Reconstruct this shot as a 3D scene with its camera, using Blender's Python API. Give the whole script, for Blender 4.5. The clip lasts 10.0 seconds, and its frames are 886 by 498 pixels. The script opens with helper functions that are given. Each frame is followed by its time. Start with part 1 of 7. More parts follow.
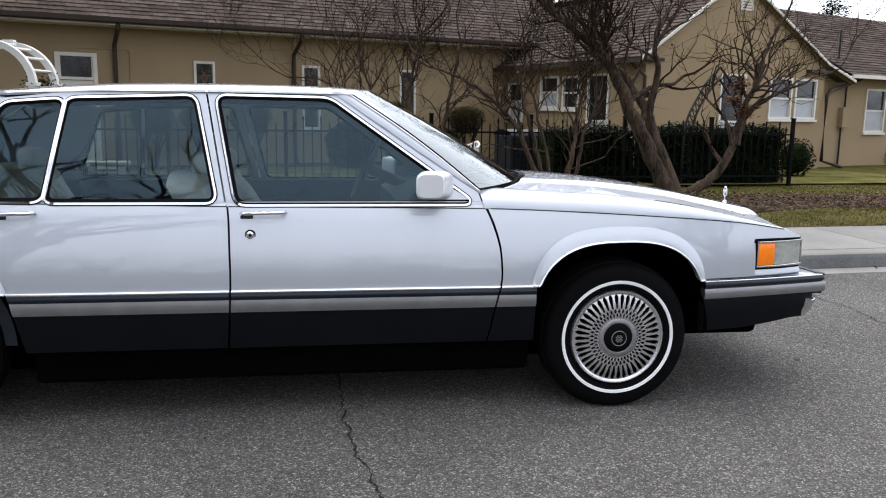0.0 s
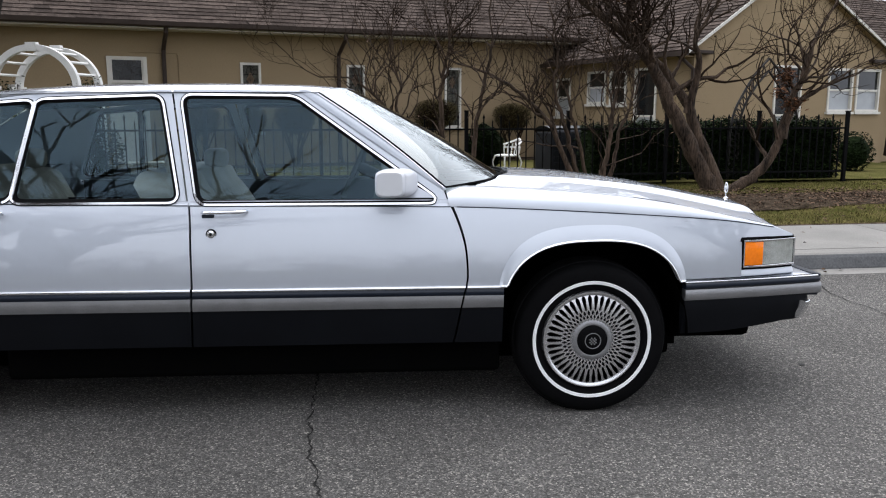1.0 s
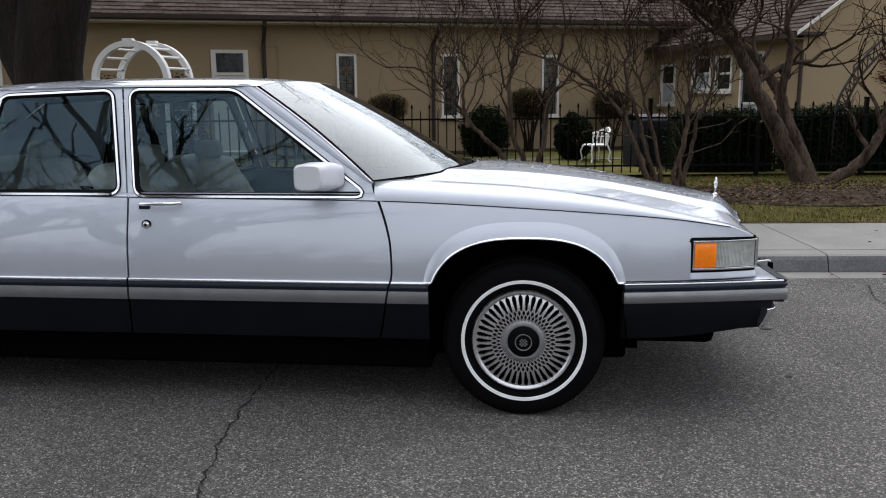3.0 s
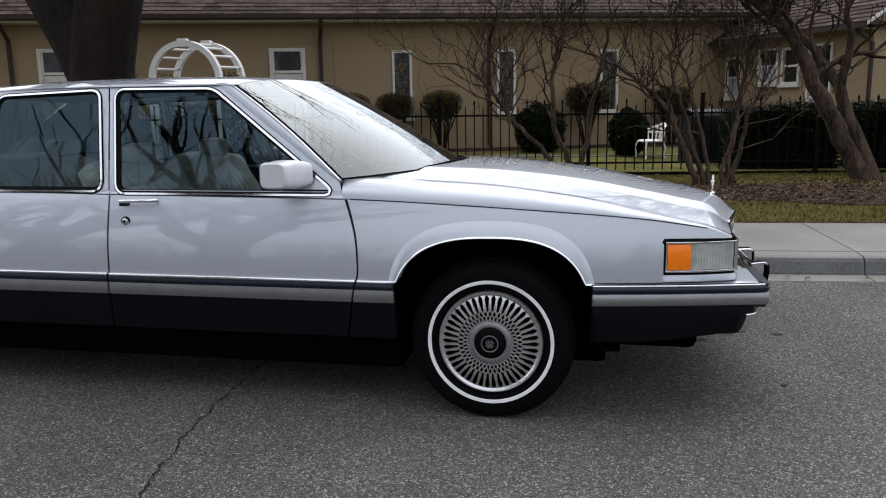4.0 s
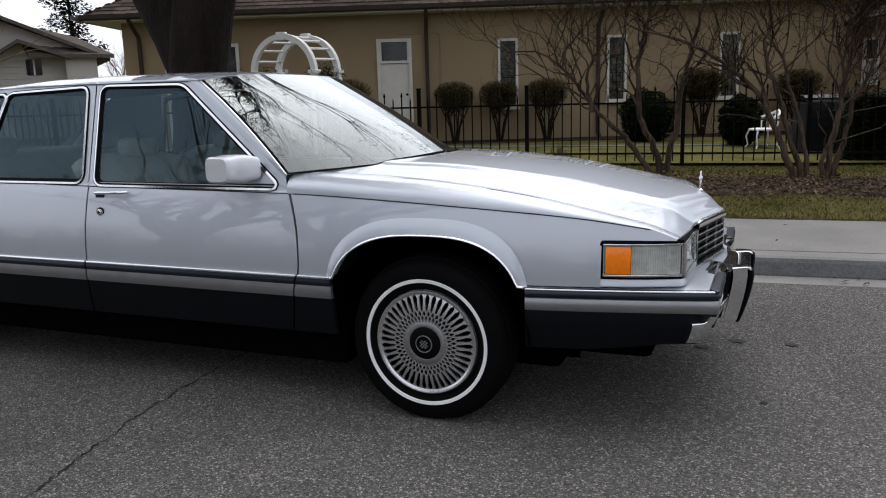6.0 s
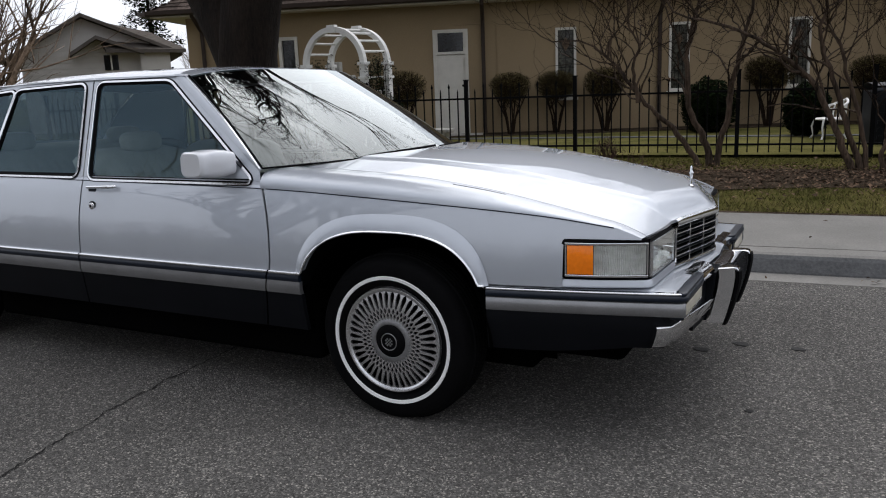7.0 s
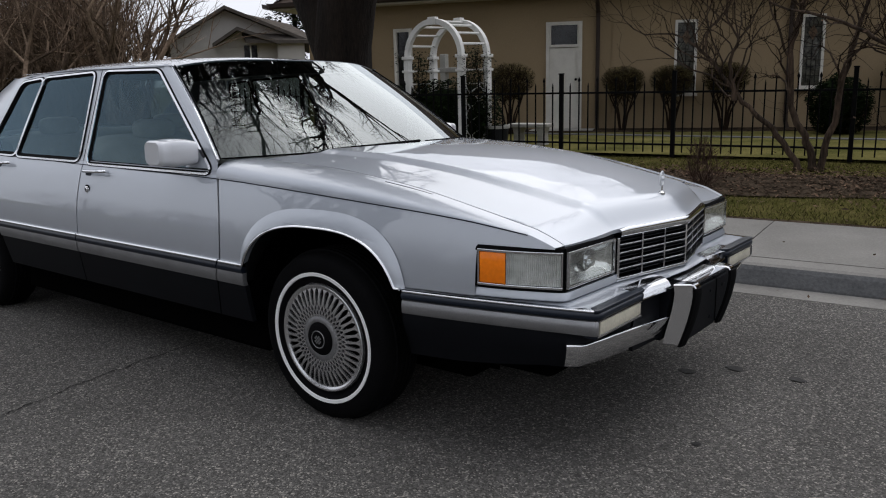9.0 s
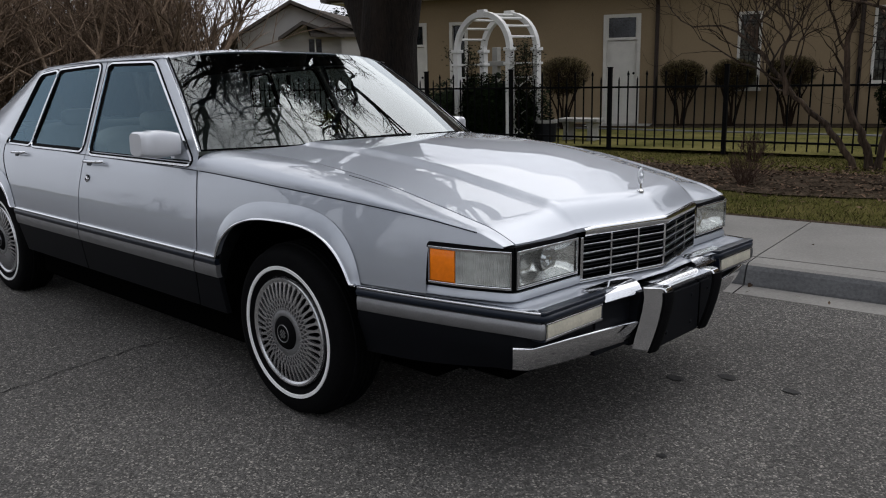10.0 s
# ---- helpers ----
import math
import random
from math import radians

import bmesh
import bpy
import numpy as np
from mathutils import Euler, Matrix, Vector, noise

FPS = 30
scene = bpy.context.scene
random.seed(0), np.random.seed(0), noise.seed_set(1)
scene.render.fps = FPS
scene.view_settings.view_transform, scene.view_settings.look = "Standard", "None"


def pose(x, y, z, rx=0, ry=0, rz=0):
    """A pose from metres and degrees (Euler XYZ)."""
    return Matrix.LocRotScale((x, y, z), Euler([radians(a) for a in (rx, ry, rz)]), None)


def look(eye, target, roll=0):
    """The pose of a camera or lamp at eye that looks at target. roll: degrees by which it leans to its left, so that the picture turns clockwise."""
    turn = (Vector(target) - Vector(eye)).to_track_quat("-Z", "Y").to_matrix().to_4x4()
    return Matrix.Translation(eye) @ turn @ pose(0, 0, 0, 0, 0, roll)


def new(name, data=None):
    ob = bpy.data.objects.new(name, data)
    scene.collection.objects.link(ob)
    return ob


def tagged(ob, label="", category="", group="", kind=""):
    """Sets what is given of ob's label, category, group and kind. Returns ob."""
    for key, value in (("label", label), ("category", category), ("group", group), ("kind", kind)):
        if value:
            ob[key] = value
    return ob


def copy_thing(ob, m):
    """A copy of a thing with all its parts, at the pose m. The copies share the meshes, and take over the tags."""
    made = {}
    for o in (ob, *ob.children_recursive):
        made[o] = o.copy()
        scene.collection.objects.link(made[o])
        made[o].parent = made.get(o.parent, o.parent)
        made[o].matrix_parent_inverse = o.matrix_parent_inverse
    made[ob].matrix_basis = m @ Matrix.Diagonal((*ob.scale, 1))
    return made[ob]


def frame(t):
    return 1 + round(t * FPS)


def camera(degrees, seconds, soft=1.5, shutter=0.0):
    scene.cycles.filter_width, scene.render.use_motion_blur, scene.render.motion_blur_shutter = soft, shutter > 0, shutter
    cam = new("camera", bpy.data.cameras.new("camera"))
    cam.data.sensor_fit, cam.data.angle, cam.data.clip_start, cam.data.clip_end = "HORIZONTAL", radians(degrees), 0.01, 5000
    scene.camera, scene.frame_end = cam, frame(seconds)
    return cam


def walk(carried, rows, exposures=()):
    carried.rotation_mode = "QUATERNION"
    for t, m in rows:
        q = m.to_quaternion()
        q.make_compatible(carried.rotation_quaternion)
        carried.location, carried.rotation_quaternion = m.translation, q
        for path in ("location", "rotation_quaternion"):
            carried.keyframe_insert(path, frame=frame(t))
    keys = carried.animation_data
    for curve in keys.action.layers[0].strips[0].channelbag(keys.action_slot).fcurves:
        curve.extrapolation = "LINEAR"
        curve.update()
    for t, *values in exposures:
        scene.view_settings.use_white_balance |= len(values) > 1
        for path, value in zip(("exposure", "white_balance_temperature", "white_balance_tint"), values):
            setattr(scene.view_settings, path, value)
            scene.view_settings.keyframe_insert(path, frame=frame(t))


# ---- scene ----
cam = camera(57.9, 10.0, soft=1.1)
PATH = [
    (0, (-1.218, -3.163, 1.236), (-0.932, -1.211, 0.905), 0.8),
    (0.5, (-1.016, -3.152, 1.235), (-0.808, -1.191, 0.901), 0.3),
    (1, (-0.812, -3.136, 1.232), (-0.686, -1.168, 0.895), 0.0),
    (1.5, (-0.62, -3.11, 1.242), (-0.571, -1.14, 0.896), -0.1),
    (2, (-0.415, -3.092, 1.245), (-0.443, -1.123, 0.891), -0.2),
    (2.5, (-0.21, -3.084, 1.246), (-0.321, -1.12, 0.887), -0.3),
    (4, (0.414, -2.96, 1.247), (0.026, -1.034, 0.875), -0.9),
    (4.5, (0.606, -2.893, 1.237), (0.131, -0.986, 0.866), -1.1),
    (5, (0.792, -2.82, 1.248), (0.229, -0.939, 0.867), -1.2),
    (5.5, (0.966, -2.752, 1.251), (0.322, -0.898, 0.865), -1.3),
    (7, (1.489, -2.44, 1.248), (0.59, -0.702, 0.838), -2.2),
    (7.5, (1.648, -2.323, 1.245), (0.667, -0.629, 0.833), -2.1),
    (8, (1.811, -2.19, 1.241), (0.75, -0.546, 0.827), -2.1),
    (8.5, (1.947, -2.075, 1.235), (0.817, -0.478, 0.82), -1.7),
    (9, (2.067, -1.941, 1.23), (0.87, -0.394, 0.813), -1.4),
    (9.5, (2.185, -1.804, 1.23), (0.924, -0.311, 0.806), -1.2),
    (10, (2.308, -1.65, 1.215), (0.978, -0.219, 0.788), -1.3),
]
walk(cam, [(t, look(eye, target, roll)) for t, eye, target, roll in PATH], exposures=[(0, 1.40, 6280, 11.5), (2.5, 1.00, 6280, 11.5), (5, 0.79, 6310, 11.5), (7.5, 0.46, 6370, 11.5), (10, 0.29, 6400, 11.5)])
# ---- light ----
world = bpy.data.worlds.new("overcast_sky")
scene.world = world
world.use_nodes = True
wn, wl = world.node_tree.nodes, world.node_tree.links
sky = wn.new("ShaderNodeTexSky")
sky.sky_type = "NISHITA"
sky.sun_disc = False
sky.sun_elevation = radians(62.0)
sky.sun_rotation = radians(-20)
sky.dust_density = 6.0
sky.air_density = 1.0
pale = wn.new("ShaderNodeHueSaturation")
pale.inputs["Saturation"].default_value = 0.12
wl.new(sky.outputs[0], pale.inputs["Color"])
cloud = wn.new("ShaderNodeMix")  # an even cloud layer over the sky
cloud.data_type = "RGBA"
cloud.inputs[0].default_value = 0.64
cloud.inputs[7].default_value = (7.3, 7.6, 8.2, 1)
wl.new(pale.outputs[0], cloud.inputs[6])
wl.new(cloud.outputs[2], wn["Background"].inputs["Color"])
wn["Background"].inputs["Strength"].default_value = 0.124
sun = new("sun", bpy.data.lights.new("sun", "SUN"))
sun.data.energy = 0.75
sun.data.angle = radians(86)
sun.data.color = (1.0, 0.97, 0.92)
sun.matrix_world = look((-2.5, 7.0, 14.0), (0, 0, 0))


# ---- materials ----
def material(name, color, rough=0.6, metal=0.0, var=0.12, scale=6.0, fine=60.0, bump=0.1, coat=0.0, spec=0.18, random_piece=0.0, dark=None, island=0.0):
    """A surface with blotches at one scale and grain at a finer one."""
    m = bpy.data.materials.new(name)
    m.use_nodes = True
    nt = m.node_tree
    n, l = nt.nodes, nt.links
    b = n["Principled BSDF"]
    b.inputs["Roughness"].default_value = rough
    b.inputs["Metallic"].default_value = metal
    b.inputs["Coat Weight"].default_value = coat
    b.inputs["Coat Roughness"].default_value = 0.04
    b.inputs["Specular IOR Level"].default_value = spec
    tc = n.new("ShaderNodeTexCoord")
    big, small = n.new("ShaderNodeTexNoise"), n.new("ShaderNodeTexNoise")
    big.inputs["Scale"].default_value, small.inputs["Scale"].default_value = scale, fine
    big.inputs["Detail"].default_value, small.inputs["Detail"].default_value = 5.0, 3.0
    for t in (big, small):
        l.new(tc.outputs["Object"], t.inputs["Vector"])
    ramp = n.new("ShaderNodeValToRGB")
    lo = dark if dark else tuple(c * (1 - 2 * var) for c in color)
    hi = tuple(min(1.0, c * (1 + 0.8 * var)) for c in color)
    ramp.color_ramp.elements[0].position, ramp.color_ramp.elements[1].position = 0.32, 0.68
    ramp.color_ramp.elements[0].color = (*lo, 1)
    ramp.color_ramp.elements[1].color = (*hi, 1)
    mixv = n.new("ShaderNodeMath")
    mixv.operation = "MULTIPLY_ADD"
    mixv.inputs[1].default_value = 0.45
    sc = n.new("ShaderNodeMath")
    sc.operation = "MULTIPLY"
    sc.inputs[1].default_value = 0.55
    l.new(big.outputs[0], sc.inputs[0])
    l.new(small.outputs[0], mixv.inputs[0])
    l.new(sc.outputs[0], mixv.inputs[2])
    l.new(mixv.outputs[0], ramp.inputs[0])
    out = ramp.outputs[0]
    if random_piece or island:
        hs = n.new("ShaderNodeHueSaturation")
        mr = n.new("ShaderNodeMapRange")
        amount = random_piece or island
        mr.inputs[3].default_value, mr.inputs[4].default_value = 1 - amount, 1 + amount
        if random_piece:
            l.new(n.new("ShaderNodeObjectInfo").outputs["Random"], mr.inputs[0])
        else:
            l.new(n.new("ShaderNodeNewGeometry").outputs["Random Per Island"], mr.inputs[0])
        l.new(mr.outputs[0], hs.inputs["Value"])
        l.new(out, hs.inputs["Color"])
        out = hs.outputs[0]
    l.new(out, b.inputs["Base Color"])
    if bump:
        bp = n.new("ShaderNodeBump")
        bp.inputs["Strength"].default_value = bump
        bp.inputs["Distance"].default_value = 0.01
        l.new(small.outputs[0], bp.inputs["Height"])
        l.new(bp.outputs[0], b.inputs["Normal"])
    return m


def glass_material(name, tint, base=0.07, rough=0.0, gloss=(1, 1, 1), rise=5.0):
    """A thin tinted pane: clear, with mirror gloss that rises towards grazing."""
    m = bpy.data.materials.new(name)
    m.use_nodes = True
    n, l = m.node_tree.nodes, m.node_tree.links
    n.remove(n["Principled BSDF"])
    tr, gl, lw, mx = n.new("ShaderNodeBsdfTransparent"), n.new("ShaderNodeBsdfGlossy"), n.new("ShaderNodeLayerWeight"), n.new("ShaderNodeMixShader")
    tr.inputs[0].default_value = (*tint, 1)
    gl.inputs["Roughness"].default_value = rough
    gl.inputs["Color"].default_value = (*gloss, 1)
    lw.inputs["Blend"].default_value = 0.5
    pw, ma = n.new("ShaderNodeMath"), n.new("ShaderNodeMath")
    pw.operation, ma.operation = "POWER", "MULTIPLY_ADD"
    pw.inputs[1].default_value = rise
    ma.inputs[1].default_value, ma.inputs[2].default_value = 1 - base, base
    l.new(lw.outputs["Facing"], pw.inputs[0])
    l.new(pw.outputs[0], ma.inputs[0])
    l.new(ma.outputs[0], mx.inputs[0])
    l.new(tr.outputs[0], mx.inputs[1])
    l.new(gl.outputs[0], mx.inputs[2])
    l.new(mx.outputs[0], n["Material Output"].inputs["Surface"])
    return m


def asphalt_material():
    """Worn asphalt: stones of many greys in a dark binder, with broad stains."""
    m = material("asphalt", (0.132, 0.127, 0.120), 0.88, var=0.20, scale=0.9, fine=40, bump=0.0, spec=0.12)
    nt = m.node_tree
    n, l = nt.nodes, nt.links
    b = n["Principled BSDF"]
    tc = n.new("ShaderNodeTexCoord")
    vo = n.new("ShaderNodeTexVoronoi")
    vo.inputs["Scale"].default_value = 175
    l.new(tc.outputs["Object"], vo.inputs["Vector"])
    sep = n.new("ShaderNodeSeparateColor")
    l.new(vo.outputs["Color"], sep.inputs[0])
    cr = n.new("ShaderNodeValToRGB")
    e = cr.color_ramp.elements
    e[0].position, e[0].color = 0.0, (0.40, 0.39, 0.39, 1)
    e[1].position, e[1].color = 1.0, (2.7, 2.6, 2.45, 1)
    for p, c in ((0.55, (0.74, 0.735, 0.73, 1)), (0.82, (1.05, 1.04, 1.02, 1)), (0.93, (1.7, 1.66, 1.6, 1))):
        el = e.new(p)
        el.color = c
    l.new(sep.outputs[0], cr.inputs[0])
    mx = n.new("ShaderNodeMix")
    mx.data_type = "RGBA"
    mx.blend_type = "MULTIPLY"
    mx.inputs[0].default_value = 1.0
    old = b.inputs["Base Color"].links[0].from_socket
    l.new(old, mx.inputs[6])
    l.new(cr.outputs[0], mx.inputs[7])
    l.new(mx.outputs[2], b.inputs["Base Color"])
    bp = n.new("ShaderNodeBump")
    bp.inputs["Strength"].default_value = 0.8
    bp.inputs["Distance"].default_value = 0.005
    bp.invert = True
    l.new(vo.outputs["Distance"], bp.inputs["Height"])
    l.new(bp.outputs[0], b.inputs["Normal"])
    return m


def bark_material(name, color, scale=9.0):
    m = material(name, color, 0.9, var=0.55, scale=scale, fine=50, bump=0.9)
    n, l = m.node_tree.nodes, m.node_tree.links
    tc, mp = n.new("ShaderNodeTexCoord"), n.new("ShaderNodeMapping")
    mp.inputs["Scale"].default_value = (1, 1, 0.2)
    l.new(tc.outputs["Object"], mp.inputs["Vector"])
    for t in [x for x in n if x.type == "TEX_NOISE"]:
        l.new(mp.outputs[0], t.inputs["Vector"])
    n["Bump"].inputs["Distance"].default_value = 0.03
    return m


PAINT = material("silver_paint", (0.420, 0.446, 0.490), 0.52, metal=0.72, var=0.015, scale=2, fine=900, bump=0.0, coat=1.0, spec=0.5)
PAINT.node_tree.nodes["Principled BSDF"].inputs["Coat Roughness"].default_value = 0.012
PAINT.node_tree.nodes["Principled BSDF"].inputs["Coat IOR"].default_value = 1.70
MIRROR_PAINT = material("pale_mirror_paint", (0.62, 0.63, 0.66), 0.35, metal=0.25, var=0.02, scale=4, fine=300, bump=0.0, coat=0.8, spec=0.4)
CHROME = material("chrome", (0.75, 0.76, 0.78), 0.10, metal=1.0, var=0.03, scale=9, fine=80, bump=0.0)
SATIN = material("satin_trim", (0.26, 0.26, 0.265), 0.36, metal=0.7, var=0.08, scale=12, fine=200, bump=0.03, spec=0.4)
CLADDING = material("grey_cladding", (0.0045, 0.005, 0.0065), 0.5, var=0.15, scale=5, fine=300, bump=0.03, spec=0.08)
NAVY = material("navy_strip", (0.008, 0.012, 0.021), 0.3, var=0.1, scale=5, fine=100, bump=0.0, spec=0.3)
RUBBER = material("black_rubber", (0.0035, 0.0035, 0.0038), 0.8, var=0.2, scale=10, fine=120, bump=0.15, spec=0.05)
# near-black without gloss: deep shade of wells, gaps and underside put into colour
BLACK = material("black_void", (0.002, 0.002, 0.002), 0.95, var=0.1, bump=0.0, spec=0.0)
WHITEWALL = material("white_rubber", (0.80, 0.80, 0.79), 0.6, var=0.06, scale=14, fine=160, bump=0.03)
ALLOY = material("brushed_wheel_cover", (0.62, 0.62, 0.63), 0.24, metal=0.9, var=0.06, scale=20, fine=200, bump=0.03)
DULL_ALLOY = material("dull_wheel_ring", (0.30, 0.30, 0.305), 0.42, metal=0.8, var=0.12, scale=60, fine=300, bump=0.15)
SIDE_GLASS = glass_material("tinted_side_glass", (0.57, 0.64, 0.645), 0.042, gloss=(0.56, 0.82, 1.0))
WIND_GLASS = glass_material("windscreen_glass", (0.25, 0.29, 0.285), 0.07, gloss=(0.95, 1.0, 1.0), rise=3.2)
LENS = glass_material("clear_lens", (0.95, 0.96, 0.95), 0.05)
REFLECTOR = material("silvered_reflector", (0.88, 0.88, 0.87), 0.16, metal=0.85, var=0.10, scale=26, fine=60, bump=0.12, spec=0.5)
RIBBED = material("ribbed_silver", (0.92, 0.92, 0.91), 0.20, metal=0.6, var=0.16, scale=14, fine=60, bump=0.0, spec=0.5)
AMBER = material("amber_lens", (1.0, 0.225, 0.006), 0.25, var=0.08, scale=30, fine=90, bump=0.05, coat=0.5)
FOG = material("frosted_lens", (0.60, 0.56, 0.45), 0.3, var=0.12, scale=20, fine=90, bump=0.05, coat=0.6)
LINING = material("blue_grey_lining", (0.035, 0.042, 0.050), 0.8, var=0.15, scale=9, fine=200, bump=0.1, spec=0.05)
LEATHER = material("cream_leather", (0.40, 0.385, 0.35), 0.5, var=0.1, scale=8, fine=150, bump=0.1)
DASH = material("dark_dashboard", (0.035, 0.04, 0.045), 0.6, var=0.15, scale=8, fine=200, bump=0.1)
CARPET = material("grey_carpet", (0.05, 0.055, 0.06), 0.95, var=0.2, scale=20, fine=300, bump=0.2)
CRYSTAL = material("crystal_plastic", (0.75, 0.77, 0.80), 0.08, metal=0.4, var=0.1, scale=40, fine=90, bump=0.0, coat=1.0)

ASPHALT = asphalt_material()
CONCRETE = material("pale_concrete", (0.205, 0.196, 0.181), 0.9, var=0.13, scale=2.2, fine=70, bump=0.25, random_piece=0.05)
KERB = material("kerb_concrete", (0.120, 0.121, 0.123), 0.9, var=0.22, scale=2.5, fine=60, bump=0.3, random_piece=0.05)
LAWN = material("dormant_lawn", (0.090, 0.076, 0.028), 0.95, var=0.35, scale=3.0, fine=45, bump=0.6, dark=(0.026, 0.032, 0.007), spec=0.0)
MULCH = material("leafy_mulch", (0.066, 0.050, 0.036), 0.95, var=0.5, scale=9, fine=40, bump=0.9, spec=0.0)
GREEN_GRASS = material("green_grass_blades", (0.086, 0.078, 0.024), 0.9, var=0.35, scale=1.6, fine=20, bump=0.0, dark=(0.026, 0.036, 0.006), island=0.5, spec=0.0)
STRAW_LAWN = material("straw_lawn", (0.120, 0.104, 0.040), 0.95, var=0.35, scale=1.6, fine=38, bump=0.8, dark=(0.028, 0.034, 0.009), spec=0.0)
GRASS = material("grass_blades", (0.150, 0.120, 0.058), 0.9, var=0.35, scale=2.2, fine=20, bump=0.0, dark=(0.036, 0.036, 0.012), island=0.6, spec=0.0)
ARCH_METAL = material("weathered_arch_metal", (0.032, 0.029, 0.027), 0.6, metal=0.3, var=0.35, scale=14, fine=90, bump=0.2, spec=0.2)
RUST_LEAF = material("rust_leaf", (0.150, 0.072, 0.038), 0.85, var=0.3, scale=5, fine=40, bump=0.1, island=0.75, spec=0.05)
DRY_LEAF = material("dry_leaf", (0.115, 0.075, 0.050), 0.85, var=0.3, scale=5, fine=40, bump=0.1, island=0.75, spec=0.05)
STUCCO = material("tan_stucco", (0.280, 0.211, 0.130), 0.95, var=0.07, scale=0.9, fine=55, bump=0.35, spec=0.03)
SHINGLE = material("brown_shingle", (0.080, 0.062, 0.053), 0.95, var=0.3, scale=14, fine=80, bump=0.6, island=0.35, spec=0.03)
WHITE_PAINT = material("white_paint", (0.74, 0.73, 0.70), 0.5, var=0.06, scale=6, fine=70, bump=0.06)
HOUSE_TRIM = material("cream_trim_paint", (0.60, 0.575, 0.52), 0.6, var=0.07, scale=6, fine=70, bump=0.06)
BROWN_METAL = material("brown_gutter", (0.040, 0.028, 0.022), 0.5, var=0.15, scale=6, fine=90, bump=0.05)
IRON = material("black_iron", (0.004, 0.004, 0.0045), 0.65, var=0.2, scale=20, fine=120, bump=0.1, spec=0.06)
WINDOW_GLASS = material("dark_window_pane", (0.012, 0.014, 0.015), 0.08, var=0.3, scale=6, fine=30, bump=0.02, coat=0.45)
STAINED = material("leaded_glass", (0.078, 0.076, 0.060), 0.2, var=0.6, scale=9, fine=24, bump=0.2, coat=0.6)
BLIND = material("white_blind", (0.34, 0.355, 0.37), 0.6, var=0.08, scale=5, fine=90, bump=0.05, coat=0.4)
BARK = bark_material("dark_bark", (0.015, 0.0105, 0.0078), 5)
SMOOTH_BARK = bark_material("smooth_myrtle_bark", (0.076, 0.052, 0.036), 9)
TWIG = material("brown_twig", (0.024, 0.016, 0.011), 0.9, var=0.25, scale=12, fine=60, bump=0.2, spec=0.03)
EVERGREEN = material("evergreen_leaf", (0.011, 0.019, 0.006), 0.7, var=0.4, scale=7, fine=50, bump=0.0, island=0.5, spec=0.03)
OLIVE = material("olive_shrub_leaf", (0.105, 0.086, 0.034), 0.85, var=0.4, scale=7, fine=50, bump=0.0, island=0.5, spec=0.03)
FAR_WOOD = material("far_bare_wood", (0.185, 0.135, 0.098), 0.95, var=0.4, scale=2, fine=20, bump=0.0, island=0.5, spec=0.0)
SIDING = material("pale_siding", (0.50, 0.48, 0.45), 0.85, var=0.07, scale=2, fine=40, bump=0.1)
GREY_METAL = material("grey_metal", (0.014, 0.015, 0.018), 0.5, metal=0.2, var=0.2, scale=6, fine=60, bump=0.05)
STONE = material("cast_stone", (0.34, 0.33, 0.30), 0.9, var=0.15, scale=8, fine=60, bump=0.3)


